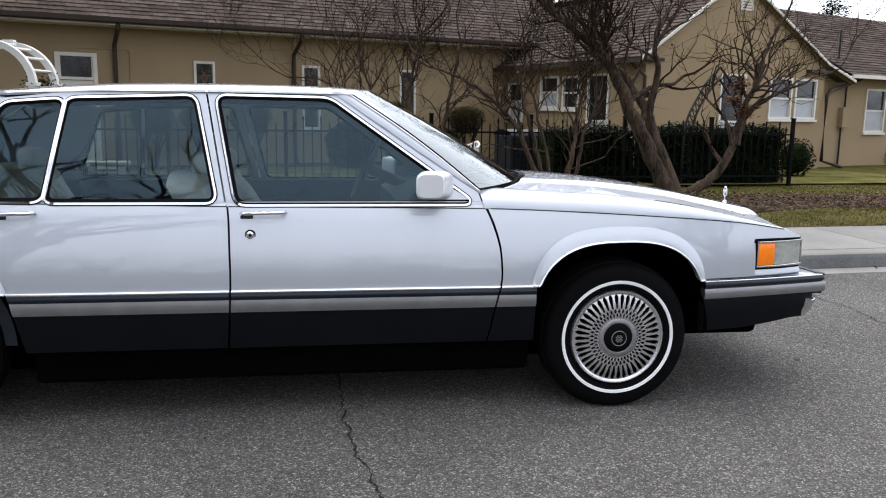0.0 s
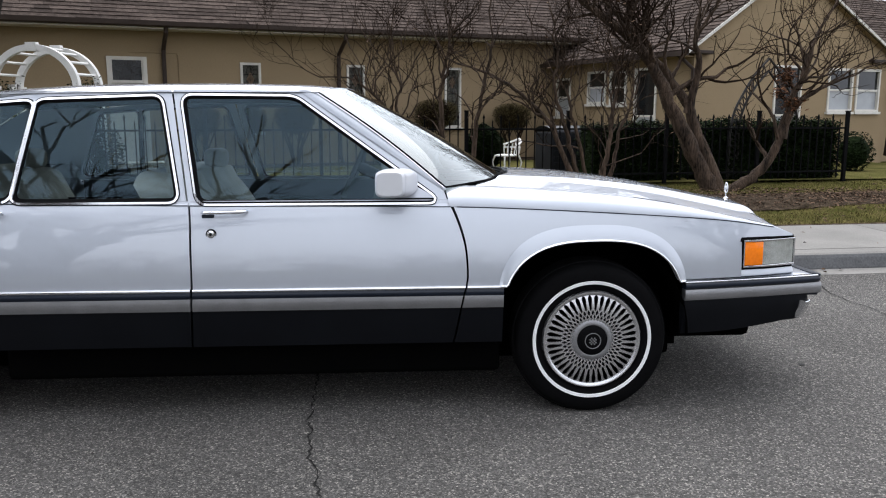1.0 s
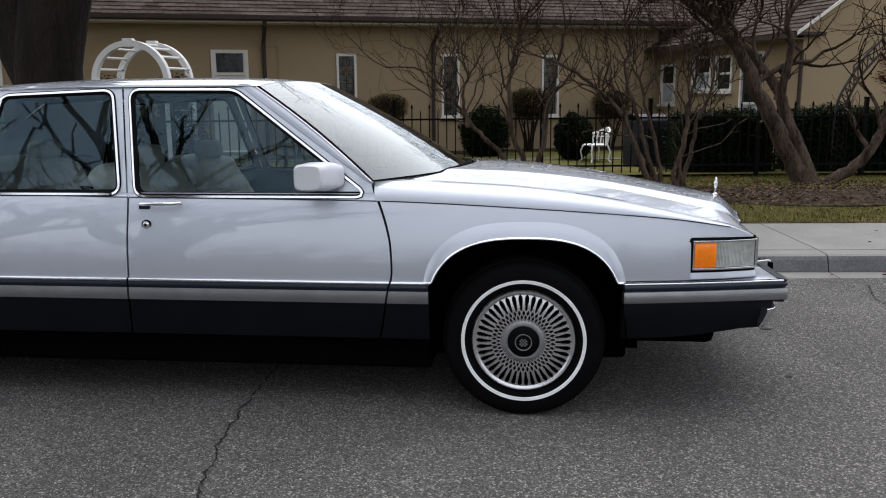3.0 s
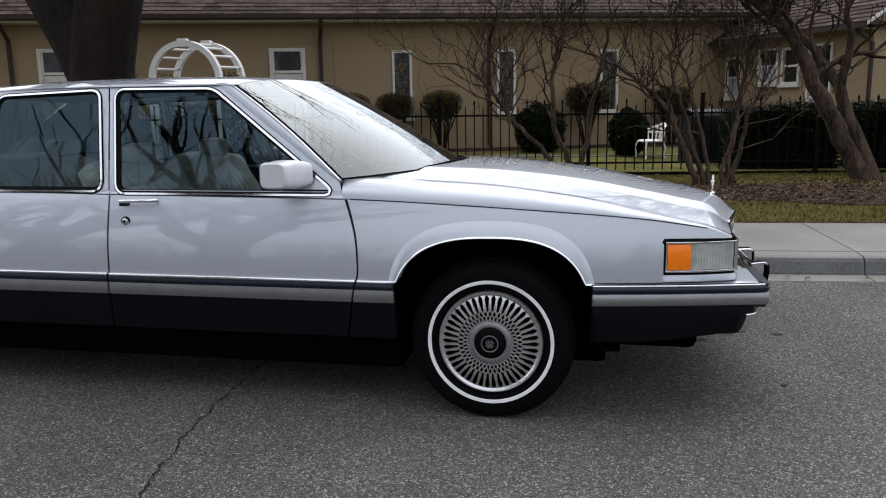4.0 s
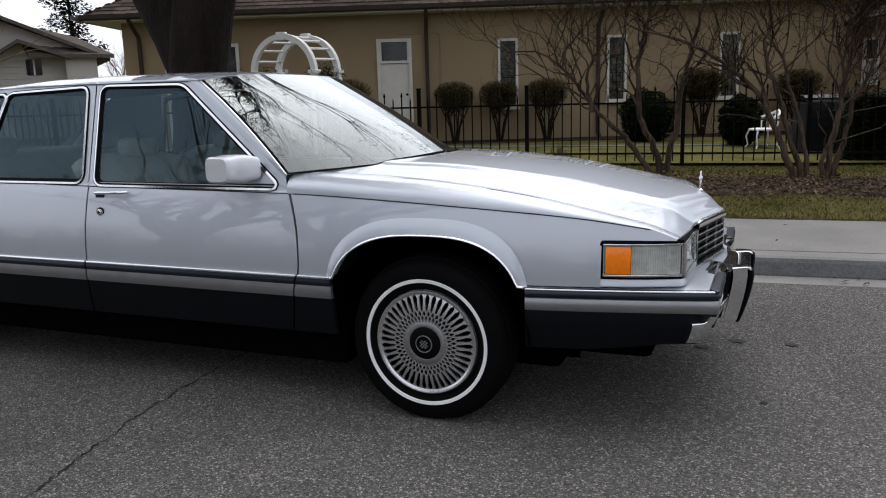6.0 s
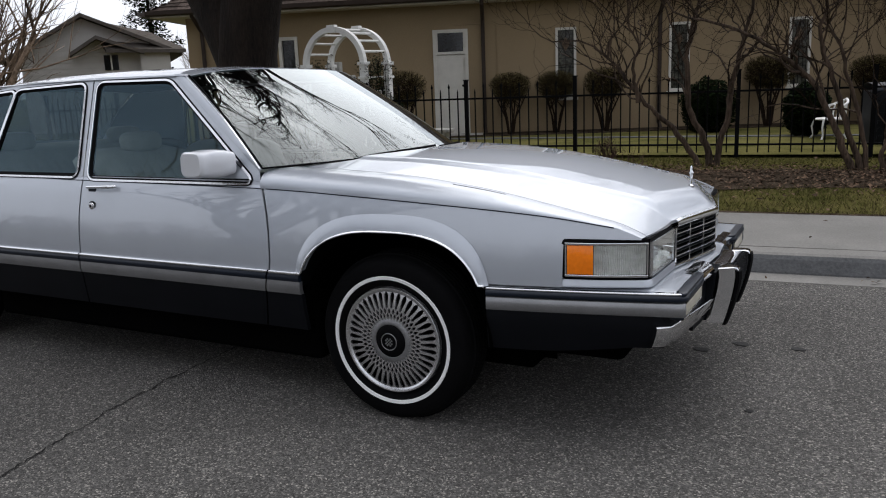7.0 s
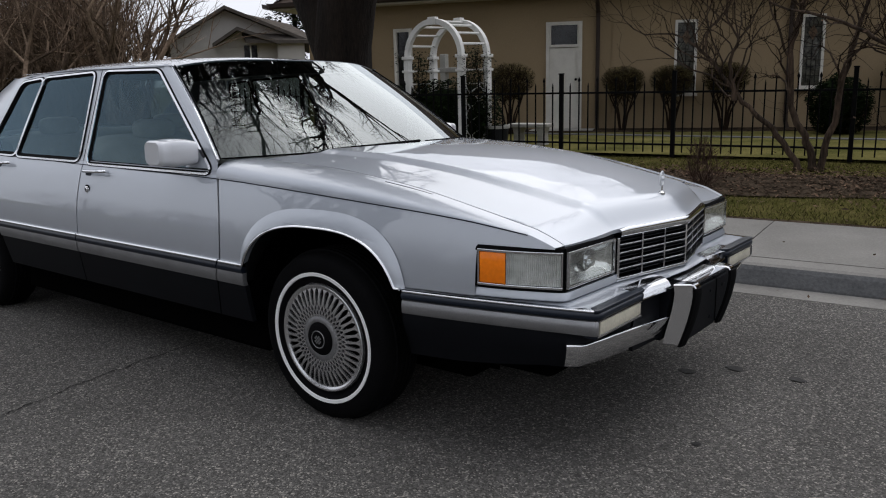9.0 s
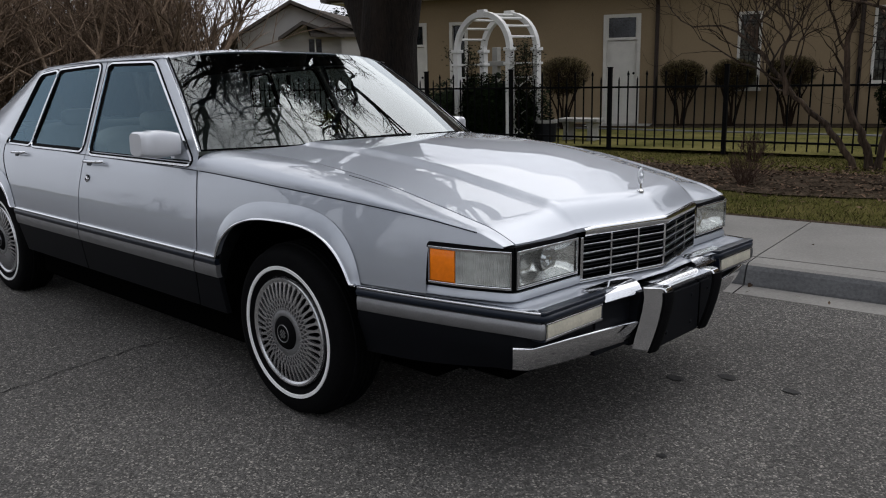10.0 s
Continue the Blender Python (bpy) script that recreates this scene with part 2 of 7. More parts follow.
# ---- mesh helpers ----
class Build:
    """Collects points and faces for one mesh."""

    def __init__(self):
        self.v, self.f = [], []

    def face(self, *pts):
        k = len(self.v)
        self.v += [tuple(p) for p in pts]
        self.f.append(tuple(range(k, k + len(pts))))

    def box(self, x0, x1, y0, y1, z0, z1, m=None):
        k = len(self.v)
        pts = [(x, y, z) for z in (z0, z1) for x, y in ((x0, y0), (x1, y0), (x1, y1), (x0, y1))]
        self.v += [tuple(m @ Vector(p)) for p in pts] if m is not None else pts
        self.f += [tuple(k + i for i in q) for q in ((3, 2, 1, 0), (4, 5, 6, 7), (0, 1, 5, 4), (1, 2, 6, 5), (2, 3, 7, 6), (3, 0, 4, 7))]
        return self

    def grid(self, fn, nu, nv, flip=False, closed=False):
        k = len(self.v)
        for i in range(nu + 1):
            for j in range(nv + 1):
                self.v.append(tuple(fn(i / nu, j / nv)))
        w = nv + 1
        for i in range(nu):
            for j in range(nv):
                q = (k + i * w + j, k + (i + 1) * w + j, k + (i + 1) * w + j + 1, k + i * w + j + 1)
                self.f.append(q[::-1] if flip else q)
        return self

    def sheet(self, fn, nu, nv, thick):
        """A grid with a back, thick along the given vector, and closed edges."""
        t = Vector(thick)
        a = len(self.v)
        self.grid(fn, nu, nv)
        b = len(self.v)
        self.grid(lambda s, r: Vector(fn(s, r)) + t, nu, nv, flip=True)
        w = nv + 1
        rim = [i * w for i in range(nu)] + [nu * w + j for j in range(nv)] + [i * w + nv for i in range(nu, 0, -1)] + [j for j in range(nv, 0, -1)]
        for i, p in enumerate(rim):
            q = rim[(i + 1) % len(rim)]
            self.f.append((a + q, a + p, b + p, b + q))
        return self

    def tube(self, pts, radii, sides=6, cap=True):
        pts = [Vector(p) for p in pts]
        if not hasattr(radii, "__len__"):
            radii = [radii] * len(pts)
        k = len(self.v)
        d0 = (pts[1] - pts[0]).normalized()
        ref = Vector((0, 0, 1)) if abs(d0.z) < 0.9 else Vector((1, 0, 0))
        for i, p in enumerate(pts):
            d = (pts[min(i + 1, len(pts) - 1)] - pts[max(i - 1, 0)]).normalized()
            a = d.cross(ref)
            a = a.normalized() if a.length > 1e-6 else d.orthogonal().normalized()
            c = d.cross(a)
            for s in range(sides):
                g = 2 * math.pi * s / sides
                self.v.append(tuple(p + radii[i] * (math.cos(g) * a + math.sin(g) * c)))
        for i in range(len(pts) - 1):
            for s in range(sides):
                s2 = (s + 1) % sides
                self.f.append((k + i * sides + s, k + i * sides + s2, k + (i + 1) * sides + s2, k + (i + 1) * sides + s))
        if cap:
            self.f.append(tuple(k + s for s in range(sides))[::-1])
            e = k + (len(pts) - 1) * sides
            self.f.append(tuple(e + s for s in range(sides)))
        return self

    def lathe(self, prof, segs=48, m=None, close=False):
        """Turns a profile of (radius, along) round the local z axis."""
        k = len(self.v)
        for r, h in prof:
            for s in range(segs):
                a = 2 * math.pi * s / segs
                p = Vector((r * math.cos(a), r * math.sin(a), h))
                self.v.append(tuple(m @ p if m is not None else p))
        n = len(prof)
        for i in range(n if close else n - 1):
            for s in range(segs):
                s2, i2 = (s + 1) % segs, (i + 1) % n
                self.f.append((k + i * segs + s, k + i * segs + s2, k + i2 * segs + s2, k + i2 * segs + s))
        return self

    def prism(self, poly, depth, m):
        """A flat outline (x, y) pushed along local z by depth, placed by m."""
        k, n = len(self.v), len(poly)
        self.v += [tuple(m @ Vector((x, y, z))) for z in (0, depth) for x, y in poly]
        self.f.append(tuple(range(k, k + n))[::-1])
        self.f.append(tuple(range(k + n, k + 2 * n)))
        for i in range(n):
            j = (i + 1) % n
            self.f.append((k + i, k + j, k + n + j, k + n + i))
        return self


def mesh_of(b, name):
    if isinstance(b, bpy.types.Mesh):
        return b
    me = bpy.data.meshes.new(name)
    me.from_pydata(b.v, [], b.f)
    return me


def part(name, b, mat, parent=None, label="", smooth=0, bevel=0.0, weld=False, normals=False):
    """One mesh object from a Build, under a thing or a part."""
    me = mesh_of(b, name)
    if weld or normals:
        bm = bmesh.new()
        bm.from_mesh(me)
        if weld:
            bmesh.ops.remove_doubles(bm, verts=bm.verts, dist=0.0002)
        bmesh.ops.recalc_face_normals(bm, faces=bm.faces)
        bm.to_mesh(me)
        bm.free()
    if smooth:
        me.polygons.foreach_set("use_smooth", [True] * len(me.polygons))
        me.set_sharp_from_angle(angle=radians(smooth))
    if mat and not me.materials:
        me.materials.append(mat)
    ob = new(name, me)
    if bevel:
        md = ob.modifiers.new("bevel", "BEVEL")
        md.width, md.segments, md.limit_method, md.angle_limit = bevel, 2, "ANGLE", radians(40)
    if smooth and mat is CHROME:
        wn_mod = ob.modifiers.new("even_normals", "WEIGHTED_NORMAL")
        wn_mod.keep_sharp = True
    if parent is not None:
        ob.parent = parent
        ob.matrix_parent_inverse = Matrix.Translation(-Vector(parent.location)) if parent.parent is None else Matrix()
    if label:
        ob["label"] = label
    return ob


def thing(name, at, label, category, group=""):
    """An empty at the base of a thing; its parts are built in world places."""
    ob = new(name)
    ob.location = at
    ob.empty_display_size = 0.1
    return tagged(ob, label, category, group)


def lerp(a, b, t):
    return a + (b - a) * t


def smooth_at(pts, x):
    """Catmull-Rom through a short table of (x, value)."""
    if x <= pts[0][0]:
        return pts[0][1]
    if x >= pts[-1][0]:
        return pts[-1][1]
    for i in range(len(pts) - 1):
        if x <= pts[i + 1][0]:
            x0, y0 = pts[i]
            x1, y1 = pts[i + 1]
            m0 = (y1 - pts[i - 1][1]) / (x1 - pts[i - 1][0]) if i else (y1 - y0) / (x1 - x0)
            m1 = (pts[i + 2][1] - y0) / (pts[i + 2][0] - x0) if i + 2 < len(pts) else (y1 - y0) / (x1 - x0)
            h = x1 - x0
            t = (x - x0) / h
            return (2 * t**3 - 3 * t**2 + 1) * y0 + (t**3 - 2 * t**2 + t) * h * m0 + (3 * t**2 - 2 * t**3) * y1 + (t**3 - t**2) * h * m1


# ---- the car ----
YC = 0.88  # middle line of the car
REAR_HUB = -2.79
sedan = thing("sedan", (-1.5, YC, 0), "silver four-door sedan with whitewall tyres parked on the road", "car")


def half_width(x):
    h = 0.922
    if x > -0.4:
        h -= 0.0935 * (x + 0.4) ** 2
    if x < -2.9:
        h -= 0.06 * (x + 2.9) ** 2
    return h


TUCK = [(0.20, -0.06), (0.31, -0.034), (0.40, -0.016), (0.46, -0.006), (0.54, 0.0), (0.62, -0.002), (0.70, -0.012), (0.784, -0.032), (0.84, -0.050), (0.87, -0.064), (0.90, -0.082)]
TOP = [(-0.7, 0.955), (-0.5, 0.954), (-0.25, 0.942), (0.0, 0.925), (0.32, 0.882), (0.6, 0.824), (0.8, 0.779), (0.92, 0.760), (1.02, 0.748)]
STRIPE = [(-4.1, 0.84), (-3.2, 0.87), (-2.4, 0.881), (-1.6, 0.870), (-0.612, 0.860), (-0.262, 0.848), (0.223, 0.818), (0.578, 0.787), (0.84, 0.748)]


def side_h(x, z):
    return half_width(x) + smooth_at(TUCK, z)


def at(x, h, z, s):
    """A place on the car: h from the middle line, s = -1 kerbless side, +1 kerb side."""
    return (x, YC + s * h, z)


def arch_z(x, hub, low, radius=0.388, top=0.722):
    """Height of the wheel opening at x, or low outside it."""
    d = abs(x - hub)
    if d >= radius:
        return low
    return max(low, 0.30 + (top - 0.30) * (1 - (d / radius) ** 3.4) ** 0.42)


def fender_gap(z):
    return smooth_at([(0.30, -0.577), (0.33, -0.567), (0.52, -0.531), (0.566, -0.518), (0.65, -0.519), (0.729, -0.529), (0.833, -0.562), (0.935, -0.612), (0.96, -0.63)], z)


def door_gap(z):
    return smooth_at([(0.30, -1.607), (0.54, -1.592), (0.70, -1.593), (0.87, -1.603), (1.34, -1.695)], z)


def rear_gap(z):
    return smooth_at([(0.30, -2.362), (0.42, -2.385), (0.55, -2.412), (0.62, -2.45), (0.7, -2.52), (0.78, -2.60), (0.89, -2.66)], z)


def stripe_z(x):
    return smooth_at(STRIPE, x)


def front_x(h):
    """Front edge of hood and fenders: a blunt prow, then straight across the lamps."""
    a = abs(h)
    if a < 0.42:
        return 1.006 - 0.088 * (math.sqrt(a * a + 0.0016) - 0.04) / 0.382
    return 0.918 - 0.026 * ((a - 0.42) / 0.30) ** 1.6


def front_z(h):
    """Height of the hood's lower front edge: higher over the grille than over the lamps."""
    k = min(1.0, max(0.0, (abs(h) - 0.36) / 0.30))
    return lerp(0.735, 0.722, k * (1.6 - 0.6 * k))


def screen_x(h):
    """Line where hood and windscreen meet."""
    return -0.27 - 0.33 * (abs(h) / 0.83) ** 2.2


def top_z(x, h):
    """Height of hood and fender tops: a raised middle panel with a crease along each side."""
    a = abs(h)
    z = smooth_at(TOP, x)
    front = min(1.0, max(0.0, (x + 0.3) / 1.1))
    fade = min(1.0, max(0.0, (front_x(h) - x) / 0.07))
    fade *= 2 - fade
    crease = lerp(0.475, 0.40, min(1.0, max(0.0, (x + 0.3) / 1.2)))
    ridge = 1 - min(1.0, max(0.0, (a - crease) / 0.045))
    z -= 0.022 * max(0.0, (a - 0.45) / 0.4)
    z += (0.010 + 0.014 * front) * fade * (1 - (a / 0.85) ** 2)
    z += (0.006 - 0.016 * (a / 0.7) ** 2) * fade
    z += (0.009 + 0.010 * front) * fade * ridge * ridge * (3 - 2 * ridge)
    t = 1 - min(1.0, max(0.0, (front_x(h) - x) / 0.12))
    return z - max(0.0, z - front_z(h)) * t ** 2.2


SEAM = 0.70


def shoulder_z(x):
    """Upper edge of the fender's side: the pinstripe line, turned down at the nose."""
    return min(stripe_z(x), top_z(x, 0.72) - 0.003)


def build_front(s):
    # fender: the side up to the pinstripe, then rolled over to the hood seam
    low = lambda x: arch_z(x, 0.0, 0.545)
    fender = Build()

    def lower(u, v):
        x = lerp(-0.52, 0.642, u)
        z = lerp(arch_z(x, 0.0, 0.553 if x > 0.3 else 0.548), stripe_z(x), v)
        if u < 0.15:
            x = lerp(fender_gap(z) + 0.006, x, u / 0.15)
        return at(x, side_h(x, z), z, s)

    fender.grid(lower, 80, 10, flip=s > 0)
    def nose(u, v):
        x = lerp(0.642, 0.889, 1 - (1 - u) ** 1.6)
        z = lerp(0.716, shoulder_z(x), v)
        return at(x, side_h(x, z), z, s)

    fender.grid(nose, 28, 3, flip=s > 0)

    def upper(u, v):
        x_end = front_x(lerp(0.750, SEAM + 0.006, math.sin(min(1, v / 0.7) * math.pi / 2)))
        x = lerp(-0.585 - 0.02 * v, x_end, 1 - (1 - u) ** 1.5)
        xs = max(x, -0.6)
        sz = shoulder_z(xs)
        hs = side_h(xs, sz)
        ht = SEAM + 0.006
        if v < 0.85:
            a = v / 0.85 * math.pi / 2
            h = ht + (hs - ht) * math.cos(a) ** 0.75
            z = sz + (top_z(xs, ht) - sz) * math.sin(a) ** 0.95
        else:
            h = lerp(ht, SEAM + 0.004, (v - 0.85) / 0.15)
            z = top_z(xs, h)
        return at(x, h, z, s)

    fender.grid(upper, 110, 16, flip=s > 0)
    # turned-in edge at the front, above the lamps
    def brow(u, v):
        x, y, z = upper(1.0, u)
        return (x - 0.012 * v, y, lerp(z, 0.716, v))

    fender.grid(brow, 14, 2, flip=s < 0)
    ob = part("front_fender", fender, PAINT, sedan, smooth=35, weld=True)

    # flared lip round the wheel opening, edged with chrome
    lip, edge = Build(), Build()

    def flare(u, v):
        a = lerp(math.pi * 0.985, math.pi * 0.035, u)
        c, si = math.cos(a), math.sin(a)
        r = lerp(0.384, 0.386 + 0.066 * si ** 0.9, v)
        x = r * (abs(c) ** 0.75) * (1 if c > 0 else -1)
        z = 0.30 + (0.722 - 0.30 + (r - 0.384) * 0.9) * si ** 0.60
        z = max(z, 0.548)
        out = 0.018 * math.sin(math.pi * (0.12 + 0.88 * (1 - v)) * 0.5)
        return at(x, side_h(x, z) + out, z, s)

    lip.grid(flare, 60, 6, flip=s > 0)
    part("wheel_arch_flare", lip, PAINT, ob, smooth=50)
    pts = [Vector(flare(i / 60, 0.0)) for i in range(61)]
    edge.tube(pts, 0.006, 6)
    part("arch_trim", edge, CHROME, ob, "thin chrome edge of the wheel opening", smooth=60)
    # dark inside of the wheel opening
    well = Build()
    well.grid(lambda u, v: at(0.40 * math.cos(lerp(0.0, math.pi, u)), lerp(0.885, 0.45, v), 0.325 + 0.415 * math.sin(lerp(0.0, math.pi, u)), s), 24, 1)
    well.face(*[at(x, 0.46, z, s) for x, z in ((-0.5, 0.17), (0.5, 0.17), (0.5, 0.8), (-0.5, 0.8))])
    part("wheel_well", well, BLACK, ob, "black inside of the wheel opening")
    # pinstripe
    pin = Build()
    pin.sheet(lambda u, v: at(lerp(-0.555, 0.80, u), side_h(lerp(-0.555, 0.80, u), stripe_z(lerp(-0.555, 0.80, u))) + 0.0025, stripe_z(lerp(-0.555, 0.80, u)) + lerp(-0.0018, 0.0018, v), s), 50, 1, (0, -s * 0.004, 0))
    part("pinstripe", pin, NAVY, ob, "thin dark pinstripe")
    # small filler with trim behind the wheel
    trims(s, fender_gap, 0.006, lambda z: -0.372, 0.0, ob)
    return ob


def trims(s, e0, g0, e1, g1, parent, low=0.312):
    """Rub strip, grey band and dark cladding along one body panel."""
    for name, za, zb, mat, proud, label in (
        ("rub_strip_edge", 0.537, 0.550, CHROME, 0.012, "bright edge of the rub strip"),
        ("rub_strip", 0.512, 0.537, NAVY, 0.014, "dark blue rub strip"),
        ("lower_band", 0.462, 0.512, SATIN, 0.012, "satin grey trim band"),
        ("lower_cladding", low, 0.462, CLADDING, 0.004, "dark grey lower cladding"),
    ):
        b = Build()

        def fn(u, v, za=za, zb=zb, proud=proud):
            z = lerp(za, zb, v)
            x = lerp(e0(z) + g0, e1(z) + g1, u)
            bulge = proud * (1.0 if zb - za > 0.1 else 0.7 + 0.3 * math.sin(math.pi * v))
            return at(x, side_h(x, z) + bulge, z, s)

        b.sheet(fn, 10, 4, (0, -s * 0.02, 0))
        part(name, b, mat, parent, label, smooth=40)


def rounded(poly, r, n=5):
    """An outline with its corners rounded."""
    out = []
    k = len(poly)
    for i in range(k):
        p, a, b = Vector(poly[i]), Vector(poly[i - 1]), Vector(poly[(i + 1) % k])
        da, db = (a - p), (b - p)
        ra = min(r, da.length * 0.4, db.length * 0.4)
        s, e = p + da.normalized() * ra, p + db.normalized() * ra
        for j in range(n + 1):
            t = j / n
            out.append((1 - t) ** 2 * s + 2 * t * (1 - t) * p + t * t * e)
    return [(q.x, q.y) for q in out]


def inset(poly, d):
    """The outline moved inwards by d (negative: outwards)."""
    k = len(poly)
    area = sum(poly[i][0] * poly[(i + 1) % k][1] - poly[(i + 1) % k][0] * poly[i][1] for i in range(k))
    sg = 1 if area > 0 else -1
    out = []
    for i in range(k):
        a, p, b = Vector(poly[i - 1]), Vector(poly[i]), Vector(poly[(i + 1) % k])
        n1 = Vector((-(p - a).y, (p - a).x)).normalized()
        n2 = Vector((-(b - p).y, (b - p).x)).normalized()
        n = n1 + n2
        n = n / max(0.3, n.length_squared / 2 if n.length else 1)
        out.append((p.x + sg * d * n.x, p.y + sg * d * n.y))
    return out


def house_h(x, z):
    """Half width of the cabin sides."""
    t = (z - 0.885) / 0.425
    h = 0.850 - 0.165 * t - 0.02 * t * t
    return h - (0.05 * (-2.3 - x) ** 1.5 if x < -2.3 else 0.0)


def on_house(s, out=0.0):
    return lambda p: at(p[0], house_h(p[0], p[1]) + out, p[1], s)


def ring(b, outer, inner, fo, fi, thick, s):
    """A band between two outlines of equal count, with a lip."""
    k = len(outer)
    o = [Vector(fo(p)) for p in outer]
    i_ = [Vector(fi(p)) for p in inner]
    back = Vector((0, -s * thick, 0))
    for j in range(k):
        m = (j + 1) % k
        b.face(o[j], o[m], i_[m], i_[j])
        b.face(o[m], o[j], o[j] + back, o[m] + back)
        b.face(i_[j], i_[m], i_[m] + back, i_[j] + back)


def fill(b, poly, fn, holes=()):
    from mathutils.geometry import tessellate_polygon
    loops = [[Vector((p[0], p[1], 0)) for p in poly]] + [[Vector((p[0], p[1], 0)) for p in h] for h in holes]
    flat = [p for l in loops for p in l]
    k = len(b.v)
    b.v += [fn((p.x, p.y)) for p in flat]
    b.f += [tuple(k + i for i in t) for t in tessellate_polygon(loops)]


FRONT_PANE = [(-1.565, 0.884), (-1.648, 1.296), (-1.205, 1.292), (-0.635, 0.884)]
REAR_PANE = [(-2.275, 0.892), (-2.222, 1.276), (-1.742, 1.294), (-1.652, 0.892)]
QUARTER_PANE = [(-2.625, 0.896), (-2.455, 1.256), (-2.238, 1.274), (-2.291, 0.896)]
FRONT_FRAME = [(-1.604, 0.868), (-1.693, 1.326), (-1.19, 1.322), (-0.605, 0.925), (-0.585, 0.862)]
REAR_FRAME = [(-2.67, 0.872), (-2.64, 0.905), (-2.475, 1.278), (-2.22, 1.308), (-1.700, 1.326), (-1.611, 0.868)]


def window(door, s, pane, corner=0.035, glass_name="window_glass"):
    o = rounded(pane, corner)
    trim, seal, glass = Build(), Build(), Build()
    ring(trim, inset(o, -0.0145), inset(o, -0.0060), on_house(s, 0.006), on_house(s, 0.008), 0.010, s)
    part("chrome_surround", trim, CHROME, door, "chrome window surround", smooth=30)
    ring(seal, inset(o, -0.0185), inset(o, -0.0147), on_house(s, 0.004), on_house(s, 0.004), 0.008, s)
    ring(seal, inset(o, -0.0058), inset(o, 0.0065), on_house(s, 0.003), on_house(s, -0.004), 0.010, s)
    part("window_seal", seal, RUBBER, door, "black rubber window seal", smooth=30)
    fill(glass, inset(o, 0.005), on_house(s, -0.006))
    g = part(glass_name, glass, SIDE_GLASS, door, "tinted window pane", smooth=30, weld=True, normals=True)
    return g


def door_skin(s, e0, g0, e1, g1, outline, panes, name):
    b = Build()

    def fn(u, v):
        z = lerp(0.549, 0.872, v)
        x = lerp(e0(z) + g0, e1(z) + g1, u)
        z = lerp(0.549, stripe_z(x) + 0.004, v)
        return at(x, side_h(x, z), z, s)

    b.sheet(fn, 24, 12, (0, -s * 0.015, 0))
    # shoulder from the skin in to the window line
    def shoulder(u, v):
        x = lerp(e0(0.87) + g0, e1(0.87) + g1, u)
        z = lerp(stripe_z(x) + 0.004, 0.888, v)
        h = lerp(side_h(x, z), house_h(x, 0.886), v ** 1.3)
        return at(x, h, z, s)

    b.grid(shoulder, 24, 4, flip=s > 0)
    fill(b, outline, on_house(s, 0.0), [inset(rounded(p, 0.035), -0.006) for p in panes])
    ob = part(name, b, PAINT, sedan, smooth=35)
    for i, p in enumerate(panes):
        window(ob, s, p, glass_name="window_glass")
    trims(s, e0, g0, e1, g1, ob)
    pin = Build()
    pin.sheet(lambda u, v: at(lerp(e0(0.87) + g0, e1(0.87) + g1, u), side_h(lerp(e0(0.87) + g0, e1(0.87) + g1, u), stripe_z(lerp(e0(0.87) + g0, e1(0.87) + g1, u))) + 0.0025, stripe_z(lerp(e0(0.87) + g0, e1(0.87) + g1, u)) + lerp(-0.0016, 0.0016, v), s), 20, 1, (0, -s * 0.004, 0))
    part("pinstripe", pin, NAVY, ob, "thin dark pinstripe")
    return ob


def door_handle(door, s, x0, x1, z):
    grip, plate = Build(), Build()
    pts = [at(lerp(x0, x1, u), side_h(x0, z) + 0.006 + 0.024 * min(1, math.sin(math.pi * u) * 3), z + 0.004 * u, s) for u in (0, 0.05, 0.12, 0.3, 0.6, 0.88, 0.95, 1)]
    grip.tube(pts, [0.007, 0.008, 0.008, 0.0075, 0.0075, 0.008, 0.008, 0.007], 8)
    part("door_handle", grip, CHROME, door, "chrome pull handle", smooth=50)
    plate.box(x0 - 0.004, x0 + 0.045, *sorted((YC + s * (side_h(x0, z) - 0.004), YC + s * (side_h(x0, z) + 0.008))), z - 0.034, z - 0.008)
    part("handle_plate", plate, NAVY, door, "dark plate under the handle", bevel=0.003)
    # dark strip on the door skin paints the shade below the grip
    cup = Build()
    cup.box(x0 - 0.008, x1 + 0.006, *sorted((YC + s * (side_h(x0, z) - 0.004), YC + s * (side_h(x0, z) + 0.0015))), z - 0.010, z - 0.002)
    part("handle_recess", cup, NAVY, door, "dark strip painted for the shade under the handle")


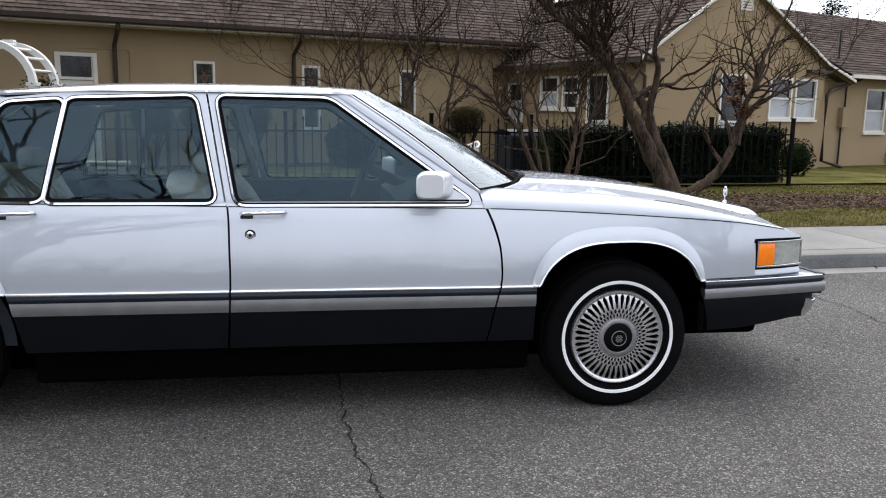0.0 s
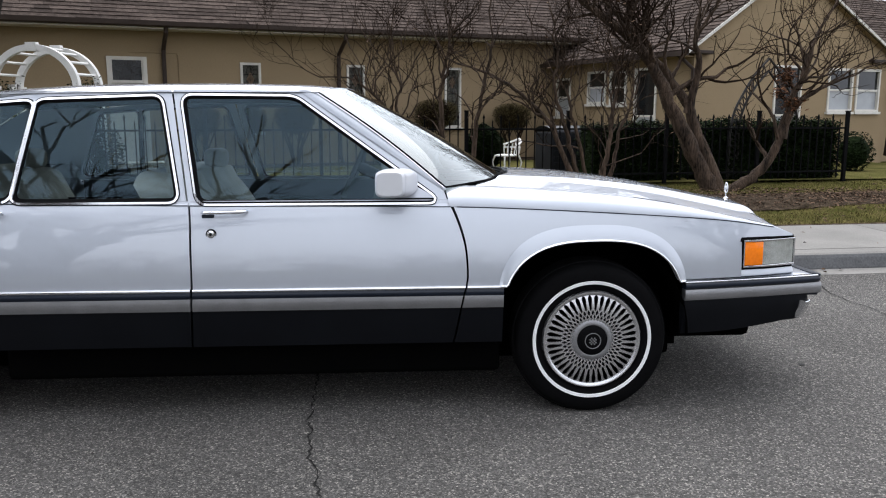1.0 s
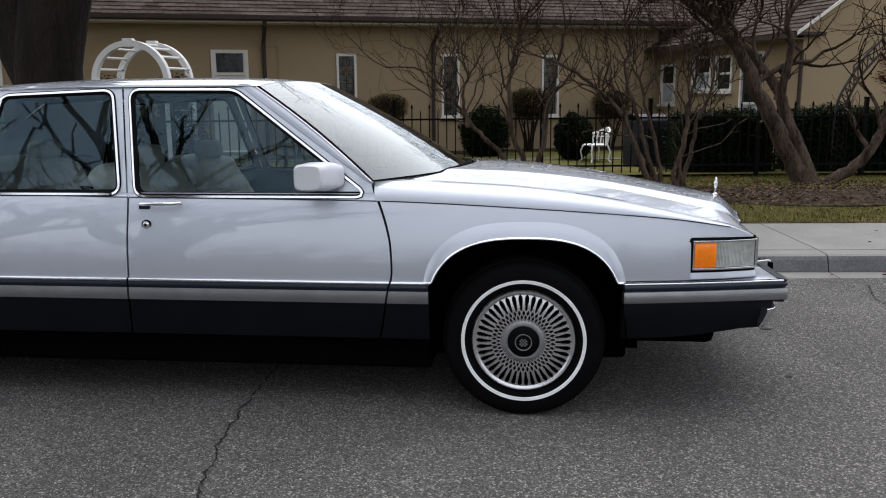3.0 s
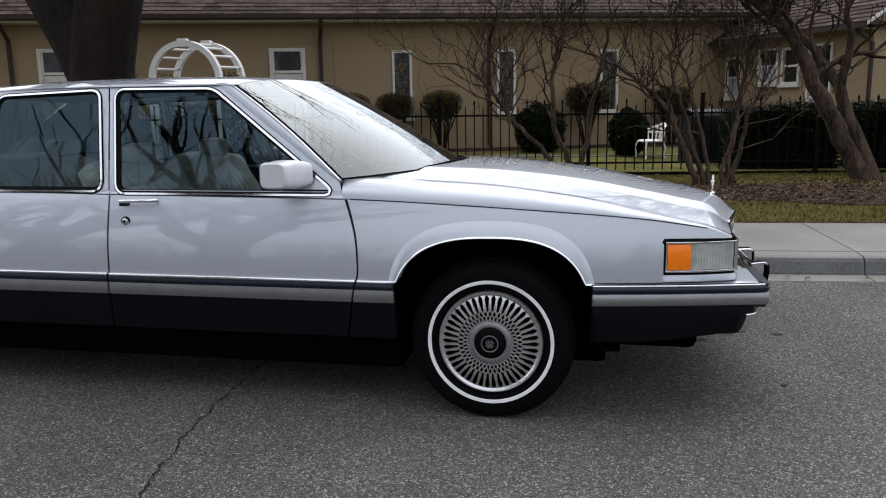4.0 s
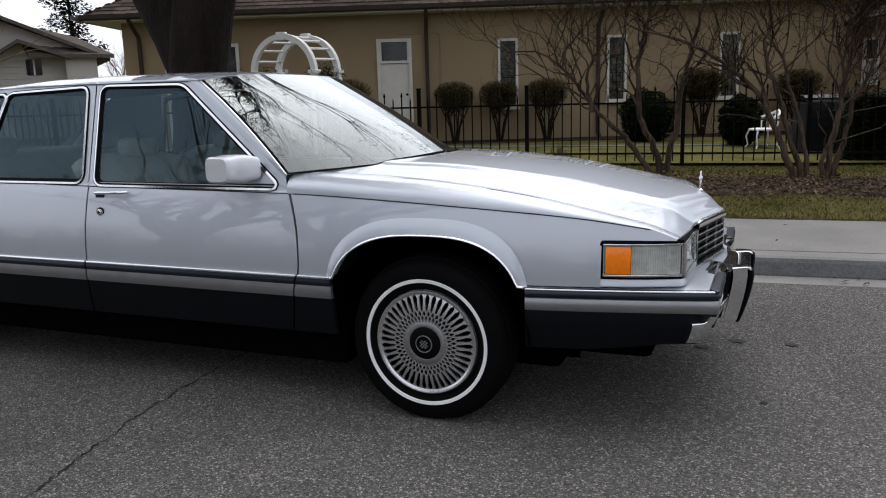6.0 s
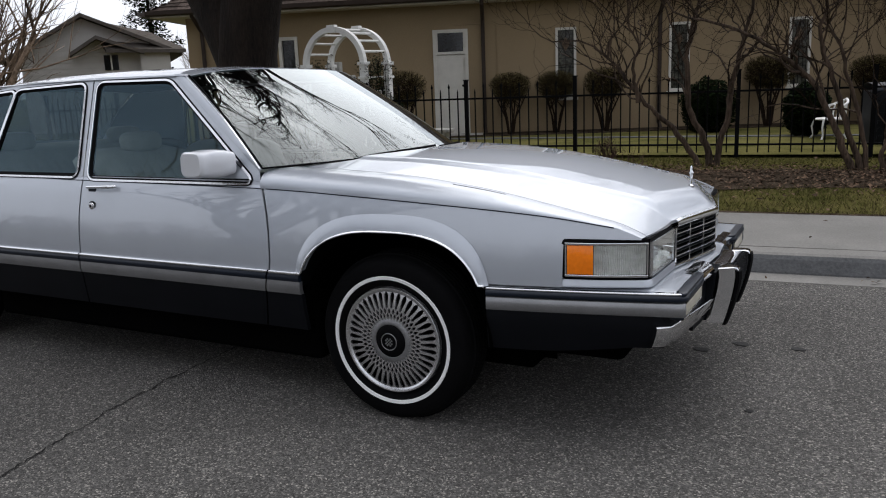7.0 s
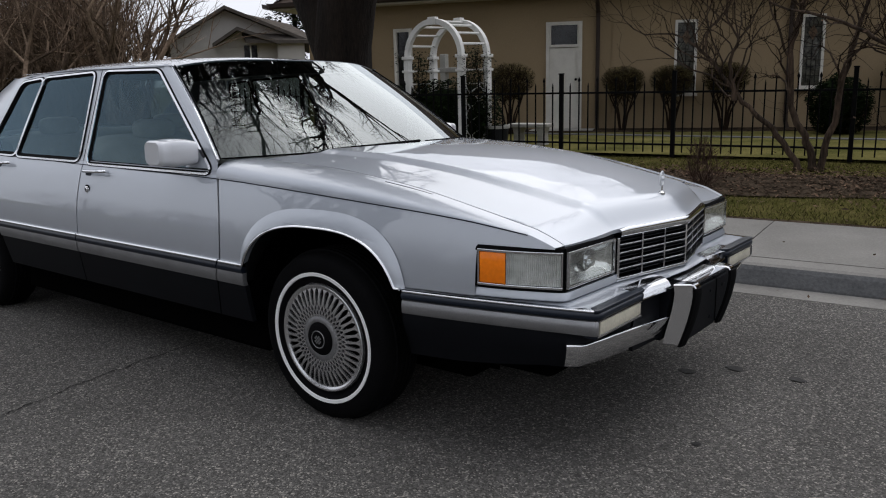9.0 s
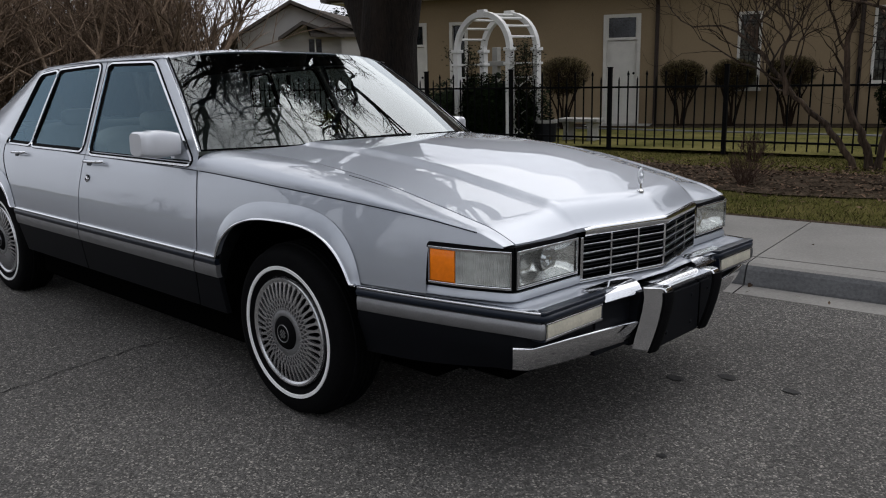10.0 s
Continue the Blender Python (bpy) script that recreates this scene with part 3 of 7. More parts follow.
def build_doors(s):
    f = door_skin(s, door_gap, 0.004, fender_gap, -0.002, FRONT_FRAME, [FRONT_PANE], "front_door")
    door_handle(f, s, -1.548, -1.378, 0.845)
    lock = Build()
    m = Matrix.Translation(at(-1.514, side_h(-1.514, 0.762) - 0.002, 0.762, s)) @ Matrix.Rotation(radians(90 * (1 if s < 0 else -1)), 4, "X")
    lock.lathe([(0.0, 0.012), (0.008, 0.012), (0.009, 0.009), (0.015, 0.008), (0.017, 0.0)], 20, m)
    lk = part("door_lock", lock, CHROME, f, "round chrome lock", smooth=40)
    slot = Build()
    slot.lathe([(0.0, 0.0128), (0.0055, 0.0126), (0.006, 0.0115)], 16, m)
    slot.lathe([(0.0172, 0.0), (0.0175, 0.004), (0.0205, 0.004), (0.021, 0.0)], 24, m)
    part("lock_gasket", slot, RUBBER, lk, "dark lock slot and gasket", smooth=40)
    mirror = Build()

    def shell(u, v):
        a = 2 * math.pi * v
        h = lerp(0.850, 0.990, u)
        k = (0.75 + 0.25 * math.sin(math.pi * min(1, u * 1.25 + 0.1) / 1.3)) * (1 if u < 0.97 else 0.86)
        c, si = math.cos(a), math.sin(a)
        rx = 0.062 * k * abs(c) ** 0.45 * (1 if c > 0 else -1)
        rz = 0.053 * k * abs(si) ** 0.45 * (1 if si > 0 else -1)
        return at(-0.820 + 0.060 * (1 - u) ** 1.6 + rx, h, 0.958 + rz * 1.06, s)

    mirror.grid(shell, 14, 28)
    mirror.face(*[shell(1.0, j / 28) for j in range(28)])
    ob = part("door_mirror", mirror, MIRROR_PAINT, f, "white painted door mirror", smooth=45, weld=True, normals=True)
    sail = Build()
    sail.sheet(lambda u, v: at(lerp(-0.80, -0.645, u), house_h(-0.7, lerp(0.895, lerp(0.99, 0.90, u), v)) + 0.004, lerp(0.895, lerp(0.99, 0.90, u), v), s), 4, 4, (0, -s * 0.012, 0))
    part("mirror_base", sail, PAINT, f, "painted mirror base", smooth=30)
    r = door_skin(s, rear_gap, 0.005, door_gap, -0.004, REAR_FRAME, [REAR_PANE, QUARTER_PANE], "rear_door")
    door_handle(r, s, -2.45, -2.305, 0.845)
    # bright division between the two rear panes
    bar = Build()
    bar.sheet(lambda u, v: at(lerp(-2.291, -2.238, v) + lerp(0.001, 0.018, u), house_h(-2.26, lerp(0.894, 1.276, v)) + 0.006, lerp(0.894, 1.276, v), s), 1, 8, (0, -s * 0.012, 0))
    part("division_bar", bar, CHROME, r, "chrome window division bar")


def build_rear(s):
    q = Build()

    def lower(u, v):
        x = lerp(-2.35, -4.05, u)
        z0 = arch_z(x, REAR_HUB, 0.548, 0.40, 0.70)
        z = lerp(z0, stripe_z(x), v)
        if u < 0.2:
            x = lerp(rear_gap(z) - 0.004, -4.05, u)
        return at(x, side_h(x, z), z, s)

    q.grid(lower, 80, 10, flip=s < 0)

    def upper(u, v):
        x = lerp(-2.64, -4.05, u)
        hs = side_h(x, stripe_z(x))
        a = v * math.pi / 2
        zt = smooth_at([(-4.1, 0.925), (-3.3, 0.965), (-2.6, 0.975)], x)
        return at(x, hs - 0.20 + 0.20 * math.cos(a), stripe_z(x) + (zt - stripe_z(x)) * math.sin(a), s)

    q.grid(upper, 24, 8, flip=s < 0)
    # roof pillar beside the rear window
    q.grid(lambda u, v: at(lerp(lerp(-2.64, -2.46, v), lerp(-3.42, -2.78, v), u), lerp(lerp(0.842, 0.655, v), lerp(0.70, 0.58, v), u ** 1.5), lerp(lerp(0.90, 1.285, v), lerp(0.955, 1.29, v), u), s), 8, 10, flip=s < 0)
    ob = part("quarter_panel", q, PAINT, sedan, smooth=40)
    lip, edge, well = Build(), Build(), Build()

    def flare(u, v):
        a = lerp(math.pi * 0.985, math.pi * 0.035, u)
        c, si = math.cos(a), math.sin(a)
        r = lerp(0.384, 0.386 + 0.050 * si ** 0.7, v)
        x = REAR_HUB + r * (abs(c) ** 0.75) * (1 if c > 0 else -1)
        z = max(0.548, 0.30 + (0.70 - 0.30 + (r - 0.384) * 0.9) * si ** 0.60)
        return at(x, side_h(x, z) + 0.018 * math.sin(math.pi * (0.12 + 0.88 * (1 - v)) * 0.5), z, s)

    lip.grid(flare, 48, 5, flip=s > 0)
    part("wheel_arch_flare", lip, PAINT, ob, smooth=50)
    edge.tube([Vector(flare(i / 48, 0.0)) for i in range(49)], 0.006, 6)
    part("arch_trim", edge, CHROME, ob, "thin chrome edge of the wheel opening", smooth=60)
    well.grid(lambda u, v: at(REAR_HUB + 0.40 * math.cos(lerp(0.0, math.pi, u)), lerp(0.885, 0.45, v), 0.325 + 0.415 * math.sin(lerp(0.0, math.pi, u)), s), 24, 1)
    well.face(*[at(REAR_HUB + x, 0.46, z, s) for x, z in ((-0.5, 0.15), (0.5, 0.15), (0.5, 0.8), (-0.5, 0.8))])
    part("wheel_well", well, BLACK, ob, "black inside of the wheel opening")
    trims(s, lambda z: -4.02, 0.0, lambda z: REAR_HUB - 0.385, 0.0, ob)
    lamp = Build()
    lamp.sheet(lambda u, v: (lerp(-4.04, -4.07, u), YC + s * lerp(0.62, 0.82, u), lerp(0.62, 0.86, v)), 4, 4, (0.02, 0, 0))
    part("tail_lamp", lamp, AMBER, ob, "red tail lamp")


def hood_fn(u, v):
    h = lerp(-SEAM, SEAM, v)
    x = lerp(screen_x(h) + 0.03, front_x(h), 1 - (1 - u) ** 1.5)
    return (x, YC + h, top_z(x, h))


def build_hood():
    b = Build()
    b.sheet(hood_fn, 90, 150, (0, 0, -0.012))
    # lip that folds down to the grille and lamps
    b.grid(lambda u, v: (front_x(lerp(-SEAM, SEAM, v)) - 0.012 * u, YC + lerp(-SEAM, SEAM, v), lerp(front_z(lerp(-SEAM, SEAM, v)) - 0.001, 0.716, u)), 2, 96)
    hood = part("hood", b, PAINT, sedan, smooth=35)
    orn = Build()
    orn.lathe([(0.0, 0), (0.012, 0), (0.012, 0.006), (0.004, 0.014), (0.0035, 0.034)], 12, Matrix.Translation((0.91, YC, top_z(0.91, 0) - 0.002)))
    part("ornament_stem", orn, CHROME, hood, "chrome ornament base", smooth=40)
    wr = Build()
    wr.tube([(0.91, YC + 0.017 * math.cos(a) * (1 - 0.25 * math.sin(a)), top_z(0.91, 0) + 0.057 + 0.026 * math.sin(a)) for a in [2 * math.pi * i / 24 for i in range(25)]], 0.0032, 6)
    wr.lathe([(0.0, 0.011), (0.006, 0.006), (0.009, 0.0), (0.006, -0.008), (0.0, -0.012)], 8, Matrix.Translation((0.91, YC, top_z(0.91, 0) + 0.057)))
    part("hood_ornament", wr, CRYSTAL, hood, "upright wreath ornament", smooth=40)
    # slim vents beside the seam and cowl slots
    for s in (-1, 1):
        vent = Build()
        vent.sheet(lambda u, v: (lerp(0.20, 0.40, u), YC + s * (lerp(0.735, 0.722, u) + lerp(-0.0022, 0.0022, v)), top_z(lerp(0.20, 0.40, u), 0.73) + 0.004), 6, 1, (0, 0, -0.006))
        part("washer_slot", vent, NAVY, hood, "slim dark slot in the paint")
    # cowl and wipers
    cowl = Build()
    cowl.sheet(lambda u, v: (screen_x(lerp(-0.8, 0.8, v)) + lerp(-0.06, 0.028, u), YC + lerp(-0.8, 0.8, v), top_z(-0.3, lerp(-0.8, 0.8, v)) - 0.016 - 0.012 * (1 - u)), 2, 30, (0, 0, -0.02))
    part("cowl_panel", cowl, RUBBER, sedan, "black cowl below the windscreen", smooth=30)
    for y0, y1 in ((0.30, 0.92), (0.95, 1.50)):
        w = Build()
        pts = []
        for i in range(9):
            y = lerp(y0, y1, i / 8)
            hx = y - YC
            lift = 0.004 + 0.012 * (i / 8)
            pts.append((screen_x(hx) + 0.012 - lift, y, top_z(-0.3, hx) + lift * 0.4 - 0.006))
        w.tube(pts, 0.006, 5)
        part("wiper", w, RUBBER, sedan, "black wiper arm and blade")


ROOF = [(-2.80, 1.302), (-2.6, 1.328), (-2.2, 1.362), (-1.7, 1.374), (-1.2, 1.368), (-0.97, 1.350)]


def roof_fn(u, v):
    h = lerp(-0.66, 0.66, v)
    x0 = -0.985 - 0.135 * (abs(h) / 0.66) ** 2
    x1 = -2.80
    x = lerp(x0, x1, u)
    h *= 1 - 0.12 * min(1.0, max(0.0, (-2.42 - x) / 0.36))
    edge = 1.318 - 0.05 * max(0, (-2.1 - x)) - 0.02 * max(0, x + 1.35)
    c = smooth_at(ROOF, x - 0.08 * (abs(h) / 0.66) ** 2 * 0)
    k = abs(2 * v - 1)
    return (x, YC + h, lerp(c, edge, k ** 3.2))


def build_cabin():
    b = Build()
    b.sheet(roof_fn, 30, 28, (0, 0, -0.009))
    for s in (-1, 1):
        b.grid(lambda u, v: at(lerp(-1.10, -2.50, u), lerp(0.674, 0.655, v) - 0.003, lerp(1.316, 1.321, v) - 0.035 * max(0, u - 0.6), s), 10, 1, flip=s > 0)
    roof = part("roof", b, PAINT, sedan, smooth=40)
    hl = Build()
    hl.grid(lambda u, v: Vector(roof_fn(lerp(0.03, 0.97, u), lerp(0.04, 0.96, v))) + Vector((0, 0, -0.022)), 16, 12)
    part("headliner", hl, LINING, roof, "blue grey headliner", smooth=60)
    # windscreen
    def screen(u, v):
        k = lerp(-1, 1, v)
        xb, hb, zb = screen_x(0.826 * abs(k)) - 0.005, 0.826 * k, 0.948 - 0.018 * k * k
        x1, y1, z1 = roof_fn(0.0, 0.5 + 0.5 * k * 0.99)
        t = u
        bow = 0.012 * math.sin(math.pi * t)
        return (lerp(xb, x1, t) + bow * 0.6, lerp(YC + hb, y1, t), lerp(zb, z1 - 0.002, t) + bow)

    for s in (-1, 1):
        # windscreen pillar, from the door frame to the glass
        pl = Build()

        def pillar(u, v):
            x, z = lerp(-0.602, -1.192, u), lerp(0.921, 1.323, u)
            a = Vector(at(x, house_h(x, z) + 0.002, z, s))
            b_ = Vector(screen(u, 0.5 + 0.5 * s))
            return a.lerp(b_, v) + Vector((0.006, s * 0.006, 0.006)) * math.sin(math.pi * v)

        pl.grid(pillar, 16, 6, flip=s > 0)
        part("windscreen_pillar", pl, PAINT, roof, smooth=50)
    g = Build()
    g.grid(screen, 14, 30)
    ws = part("windscreen", g, WIND_GLASS, sedan, "slanted windscreen with a dark edge", smooth=60)
    edge = Build()
    rim = [screen(0, i / 30) for i in range(31)] + [screen(i / 14, 1) for i in range(1, 15)] 
    rim = [screen(1 - i / 14, 0) for i in range(15)] + rim[1:]
    edge.tube([Vector(p) + Vector((0.004, 0, 0.005)) for p in rim], 0.0042, 6, cap=False)
    part("windscreen_seal", edge, RUBBER, ws, "black windscreen seal", smooth=50)
    for k, sgn in ((0, -1), (1, 1)):
        tr = Build()
        tr.tube([Vector(screen(i / 14, k)) + Vector((-0.003, sgn * 0.010, 0.003)) for i in range(15)], 0.0035, 6, cap=False)
        part("windscreen_trim", tr, CHROME, ws, "slim chrome windscreen trim", smooth=50)
    # rear window and trunk
    r = Build()
    r.grid(lambda u, v: (lerp(-2.79, -3.36 + 0.06 * (2 * v - 1) ** 2, u), YC + lerp(-1, 1, v) * lerp(0.58, 0.70, u), lerp(1.292, 0.962, u) + 0.02 * math.sin(math.pi * u)), 8, 12, flip=True)
    part("rear_window", r, WIND_GLASS, sedan, "slanted rear window", smooth=60)
    t = Build()
    t.sheet(lambda u, v: (lerp(-3.32, -4.06, u), YC + lerp(-0.70, 0.70, v), smooth_at([(-4.1, 0.925), (-3.3, 0.965)], lerp(-3.32, -4.06, u)) + 0.02 * (1 - (2 * v - 1) ** 2)), 10, 12, (0, 0, -0.02))
    t.grid(lambda u, v: (-4.06 - 0.03 * u * (1 - u), YC + lerp(-0.84, 0.84, v), lerp(0.93, 0.55, u)), 6, 12)
    part("trunk_lid", t, PAINT, sedan, smooth=35)
    rb = Build()
    rb.sheet(lambda u, v: (-4.10 + 0.06 * abs(2 * u - 1) ** 4, YC + lerp(-0.87, 0.87, u), lerp(0.34, 0.56, v)), 20, 3, (0.06, 0, 0))
    part("rear_bumper", rb, CLADDING, sedan, "dark rear bumper", smooth=40)
    # floor and underside; two low boxes are added to deepen the shade below
    f = Build()
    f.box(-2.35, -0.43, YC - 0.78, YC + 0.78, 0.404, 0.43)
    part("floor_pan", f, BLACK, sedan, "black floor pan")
    part("chassis", Build().box(-4.0, 0.44, YC - 0.56, YC + 0.56, 0.150, 0.48), BLACK, sedan, "black chassis set low to shut light out under the car", bevel=0.02)
    part("sill_box", Build().box(-2.36, -0.37, YC - 0.82, YC + 0.82, 0.165, 0.40), BLACK, sedan, "black box added low between the wheels to deepen the shade", bevel=0.02)
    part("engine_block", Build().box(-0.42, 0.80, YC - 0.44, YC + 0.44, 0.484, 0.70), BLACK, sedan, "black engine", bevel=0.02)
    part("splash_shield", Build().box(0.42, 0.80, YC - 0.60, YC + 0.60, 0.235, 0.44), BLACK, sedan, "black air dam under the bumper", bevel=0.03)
    part("bulkhead", Build().box(-0.60, -0.54, YC - 0.80, YC + 0.80, 0.3, 0.90), CARPET, sedan, "dark cabin bulkhead")
    part("rear_bulkhead", Build().box(-2.95, -2.90, YC - 0.80, YC + 0.80, 0.3, 0.93), CARPET, sedan, "dark cabin bulkhead")


for side in (-1, 1):
    build_front(side)
    build_doors(side)
    build_rear(side)
build_hood()
build_cabin()


# wheels
def build_wheel(hub_x, s, front):
    m = Matrix.Translation((hub_x, YC + s * 0.88, 0.312)) @ Matrix.Rotation(radians(90 * (1 if s < 0 else -1)), 4, "X")
    tyre = Build()
    R = 0.318
    prof = [(0.205, -0.17), (0.26, -0.19), (0.30, -0.185), (R - 0.004, -0.165), (R, -0.14), (R, -0.05), (R - 0.004, -0.028), (0.307, -0.006), (0.297, 0.004), (0.275, 0.010), (0.250, 0.011), (0.228, 0.008), (0.212, -0.002), (0.204, -0.012)]
    tyre.lathe(prof, 72, m)
    ty = part("wheel", tyre, RUBBER, sedan, "black tyre with a white sidewall ring", smooth=40)
    tread = Build()
    for k in range(5):
        w = -0.147 + 0.022 * k
        tread.lathe([(R - 0.002, w), (R + 0.005, w + 0.002), (R + 0.005, w + 0.015), (R - 0.002, w + 0.017)], 72, m)
    part("tread", tread, RUBBER, ty, smooth=30)
    ww = Build()
    ww.lathe([(0.232, 0.0085), (0.2335, 0.0125), (0.245, 0.0135), (0.2465, 0.010)], 72, m)
    part("whitewall", ww, WHITEWALL, ty, "white sidewall ring", smooth=50)
    back = Build()
    back.lathe([(0.0, -0.03), (0.20, -0.022), (0.205, -0.01)], 48, m)
    part("wheel_backing", back, BLACK, ty, "dark wheel behind the cover")
    rim = Build()
    rim.lathe([(0.1865, -0.010), (0.1865, 0.003), (0.191, 0.006), (0.1955, 0.0085), (0.2005, 0.0085), (0.2035, 0.004), (0.205, -0.006)], 84, m)
    
    part("cover_rim", rim, ALLOY, ty, "bright wheel cover rim", smooth=40)
    ring_ = Build()
    ring_.lathe([(0.062, 0.010), (0.0635, 0.0140), (0.066, 0.0148), (0.078, 0.0132), (0.084, 0.0105), (0.087, 0.004)], 48, m)
    part("hub_ring", ring_, DULL_ALLOY, ty, "dull grey ring round the hub", smooth=40)
    lat = Build()
    N = 42

    def bar(r0, a0, r1, a1, w0, w1):
        def dep(r):
            return 0.012 - 0.010 * ((r - 0.09) / 0.10) + 0.004 * math.sin((r - 0.09) / 0.10 * math.pi)
        p0 = Vector((r0 * math.cos(a0), r0 * math.sin(a0), dep(r0)))
        p1 = Vector((r1 * math.cos(a1), r1 * math.sin(a1), dep(r1)))
        d = (p1 - p0).normalized()
        n = Vector((-d.y, d.x, 0)).normalized()
        z = Vector((0, 0, 0.007))
        q = [p0 - n * w0, p1 - n * w1, p1 + n * w1, p0 + n * w0]
        k = len(lat.v)
        lat.v += [tuple(m @ (p)) for p in q] + [tuple(m @ (p - z * 1.6)) for p in q]
        lat.f += [(k, k + 1, k + 2, k + 3), (k, k + 4, k + 5, k + 1), (k + 2, k + 6, k + 7, k + 3)]

    st = 2 * math.pi / N
    for i in range(N):
        a = i * st
        h = st / 2
        # lattice of diamonds round the hub
        for (ra, oa, rb_, ob_, wa, wb) in ((0.083, 0, 0.098, h, 0.0020, 0.0021), (0.083, 0, 0.098, -h, 0.0020, 0.0021), (0.098, h, 0.115, 0, 0.0021, 0.0024), (0.098, h, 0.115, 2 * h, 0.0021, 0.0024),
                                          (0.115, 0, 0.136, h, 0.0024, 0.0034), (0.115, 0, 0.136, -h, 0.0024, 0.0034)):
            bar(ra, a + oa, rb_, a + ob_, wa, wb)
        # spoke between two teardrop openings: broad at both ends, waisted between
        prev = None
        for r_, w_ in ((0.128, 0.0016), (0.136, 0.0060), (0.142, 0.0058), (0.152, 0.0049), (0.164, 0.0042), (0.174, 0.0045), (0.180, 0.0064), (0.1845, 0.0102), (0.188, 0.0138)):
            if prev:
                bar(prev[0], a + h, r_, a + h, prev[1], w_)
            prev = (r_, w_)
    part("cover_lattice", lat, ALLOY, ty, "fine spoked wheel cover", normals=False)
    cap = Build()
    cap.lathe([(0.0, 0.026), (0.040, 0.025), (0.056, 0.021), (0.063, 0.012)], 40, m)
    c = part("hub_cap", cap, RUBBER, ty, "black hub cap with a grey crest", smooth=50)
    crest = Build()
    crest.lathe([(0.030, 0.0258), (0.031, 0.0268), (0.033, 0.0266), (0.034, 0.0250)], 32, m)
    for k in range(4):
        for q in range(4):
            if (k in (0, 3)) and (q in (0, 3)):
                continue
            crest.box(-0.0165 + k * 0.0085, -0.0105 + k * 0.0085, -0.0165 + q * 0.0085, -0.0105 + q * 0.0085, 0.0245, 0.0272, m @ Matrix.Rotation(radians(45), 4, "Z"))
    part("crest", crest, SATIN, c, "plain grey crest", smooth=40)


for hub_x in (0.0, REAR_HUB):
    for side in (-1, 1):
        build_wheel(hub_x, side, hub_x == 0.0)


# front: lamps, grille, bumper
def fillet(pts, r, n=6):
    """An open plan line with its inner corners rounded."""
    out = [Vector(pts[0])]
    for i in range(1, len(pts) - 1):
        p, a, b = Vector(pts[i]), Vector(pts[i - 1]), Vector(pts[i + 1])
        q = min(r, (a - p).length * 0.45, (b - p).length * 0.45)
        s0, s1 = p + (a - p).normalized() * q, p + (b - p).normalized() * q
        for j in range(n + 1):
            t = j / n
            out.append((1 - t) ** 2 * s0 + 2 * t * (1 - t) * p + t * t * s1)
    out.append(Vector(pts[-1]))
    return out


def swept(s, line, prof, n=24):
    """A closed profile (out, z) carried along a plan line (x, h); prof may depend on 0..1 along it."""
    pts = [Vector(p) for p in line]
    cum = [0.0]
    for a, b in zip(pts, pts[1:]):
        cum.append(cum[-1] + (b - a).length)
    us = sorted(set([c / cum[-1] for c in cum] + [i / n for i in range(n + 1)]))
    rows = []
    for u in us:
        d = u * cum[-1]
        i = min(len(pts) - 2, max(k for k in range(len(cum)) if cum[k] <= d + 1e-9))
        p = pts[i].lerp(pts[i + 1], (d - cum[i]) / (cum[i + 1] - cum[i]))
        t0 = (pts[i + 1] - pts[i]).normalized()
        if i and abs(d - cum[i]) < 1e-6:
            t0 = (t0 + (pts[i] - pts[i - 1]).normalized()).normalized()
        nrm = Vector((-t0.y, t0.x))
        rows.append([at(p.x + nrm.x * o, p.y + nrm.y * o, z, s) for o, z in (prof(u) if callable(prof) else prof)])
    b = Build()
    k = len(rows[0])
    b.v = [q for r in rows for q in r]
    for i in range(len(rows) - 1):
        for j in range(k):
            j2 = (j + 1) % k
            b.f.append((i * k + j, (i + 1) * k + j, (i + 1) * k + j2, i * k + j2))
    b.f.append(tuple(range(k)))
    b.f.append(tuple((len(rows) - 1) * k + j for j in range(k))[::-1])
    return b


def slab(z0, z1, o0, o1, soft=0.0):
    """A plain profile between two depths and two heights, softened at the outer edges."""
    if not soft:
        return [(o0, z0), (o1, z0), (o1, z1), (o0, z1)]
    c = soft * 0.3
    return [(o0, z0), (o1 - soft, z0), (o1 - c, z0 + c), (o1, z0 + soft), (o1, z1 - soft), (o1 - c, z1 - c), (o1 - soft, z1), (o0, z1)]


LAMP_SIDE = [(0.634 + 0.272 * t, 0.808 - 0.083 * t + 0.014 * math.sin(math.pi * t)) for t in [i / 8 for i in range(9)]]
LAMP_FRONT = [(0.908, 0.719), (0.918, 0.414)]


def stretch(line, a, b, n=12):
    """The piece of a plan line between two fractions of its length."""
    pts = [Vector(p) for p in line]
    cum = [0.0]
    for p, q in zip(pts, pts[1:]):
        cum.append(cum[-1] + (q - p).length)
    out = []
    for i in range(n + 1):
        d = lerp(a, b, i / n) * cum[-1]
        k = min(len(pts) - 2, max(0, max(j for j in range(len(cum)) if cum[j] <= d + 1e-9))) if d >= 0 else 0
        out.append(pts[k] + (pts[k + 1] - pts[k]).normalized() * (d - cum[k]))
    return out


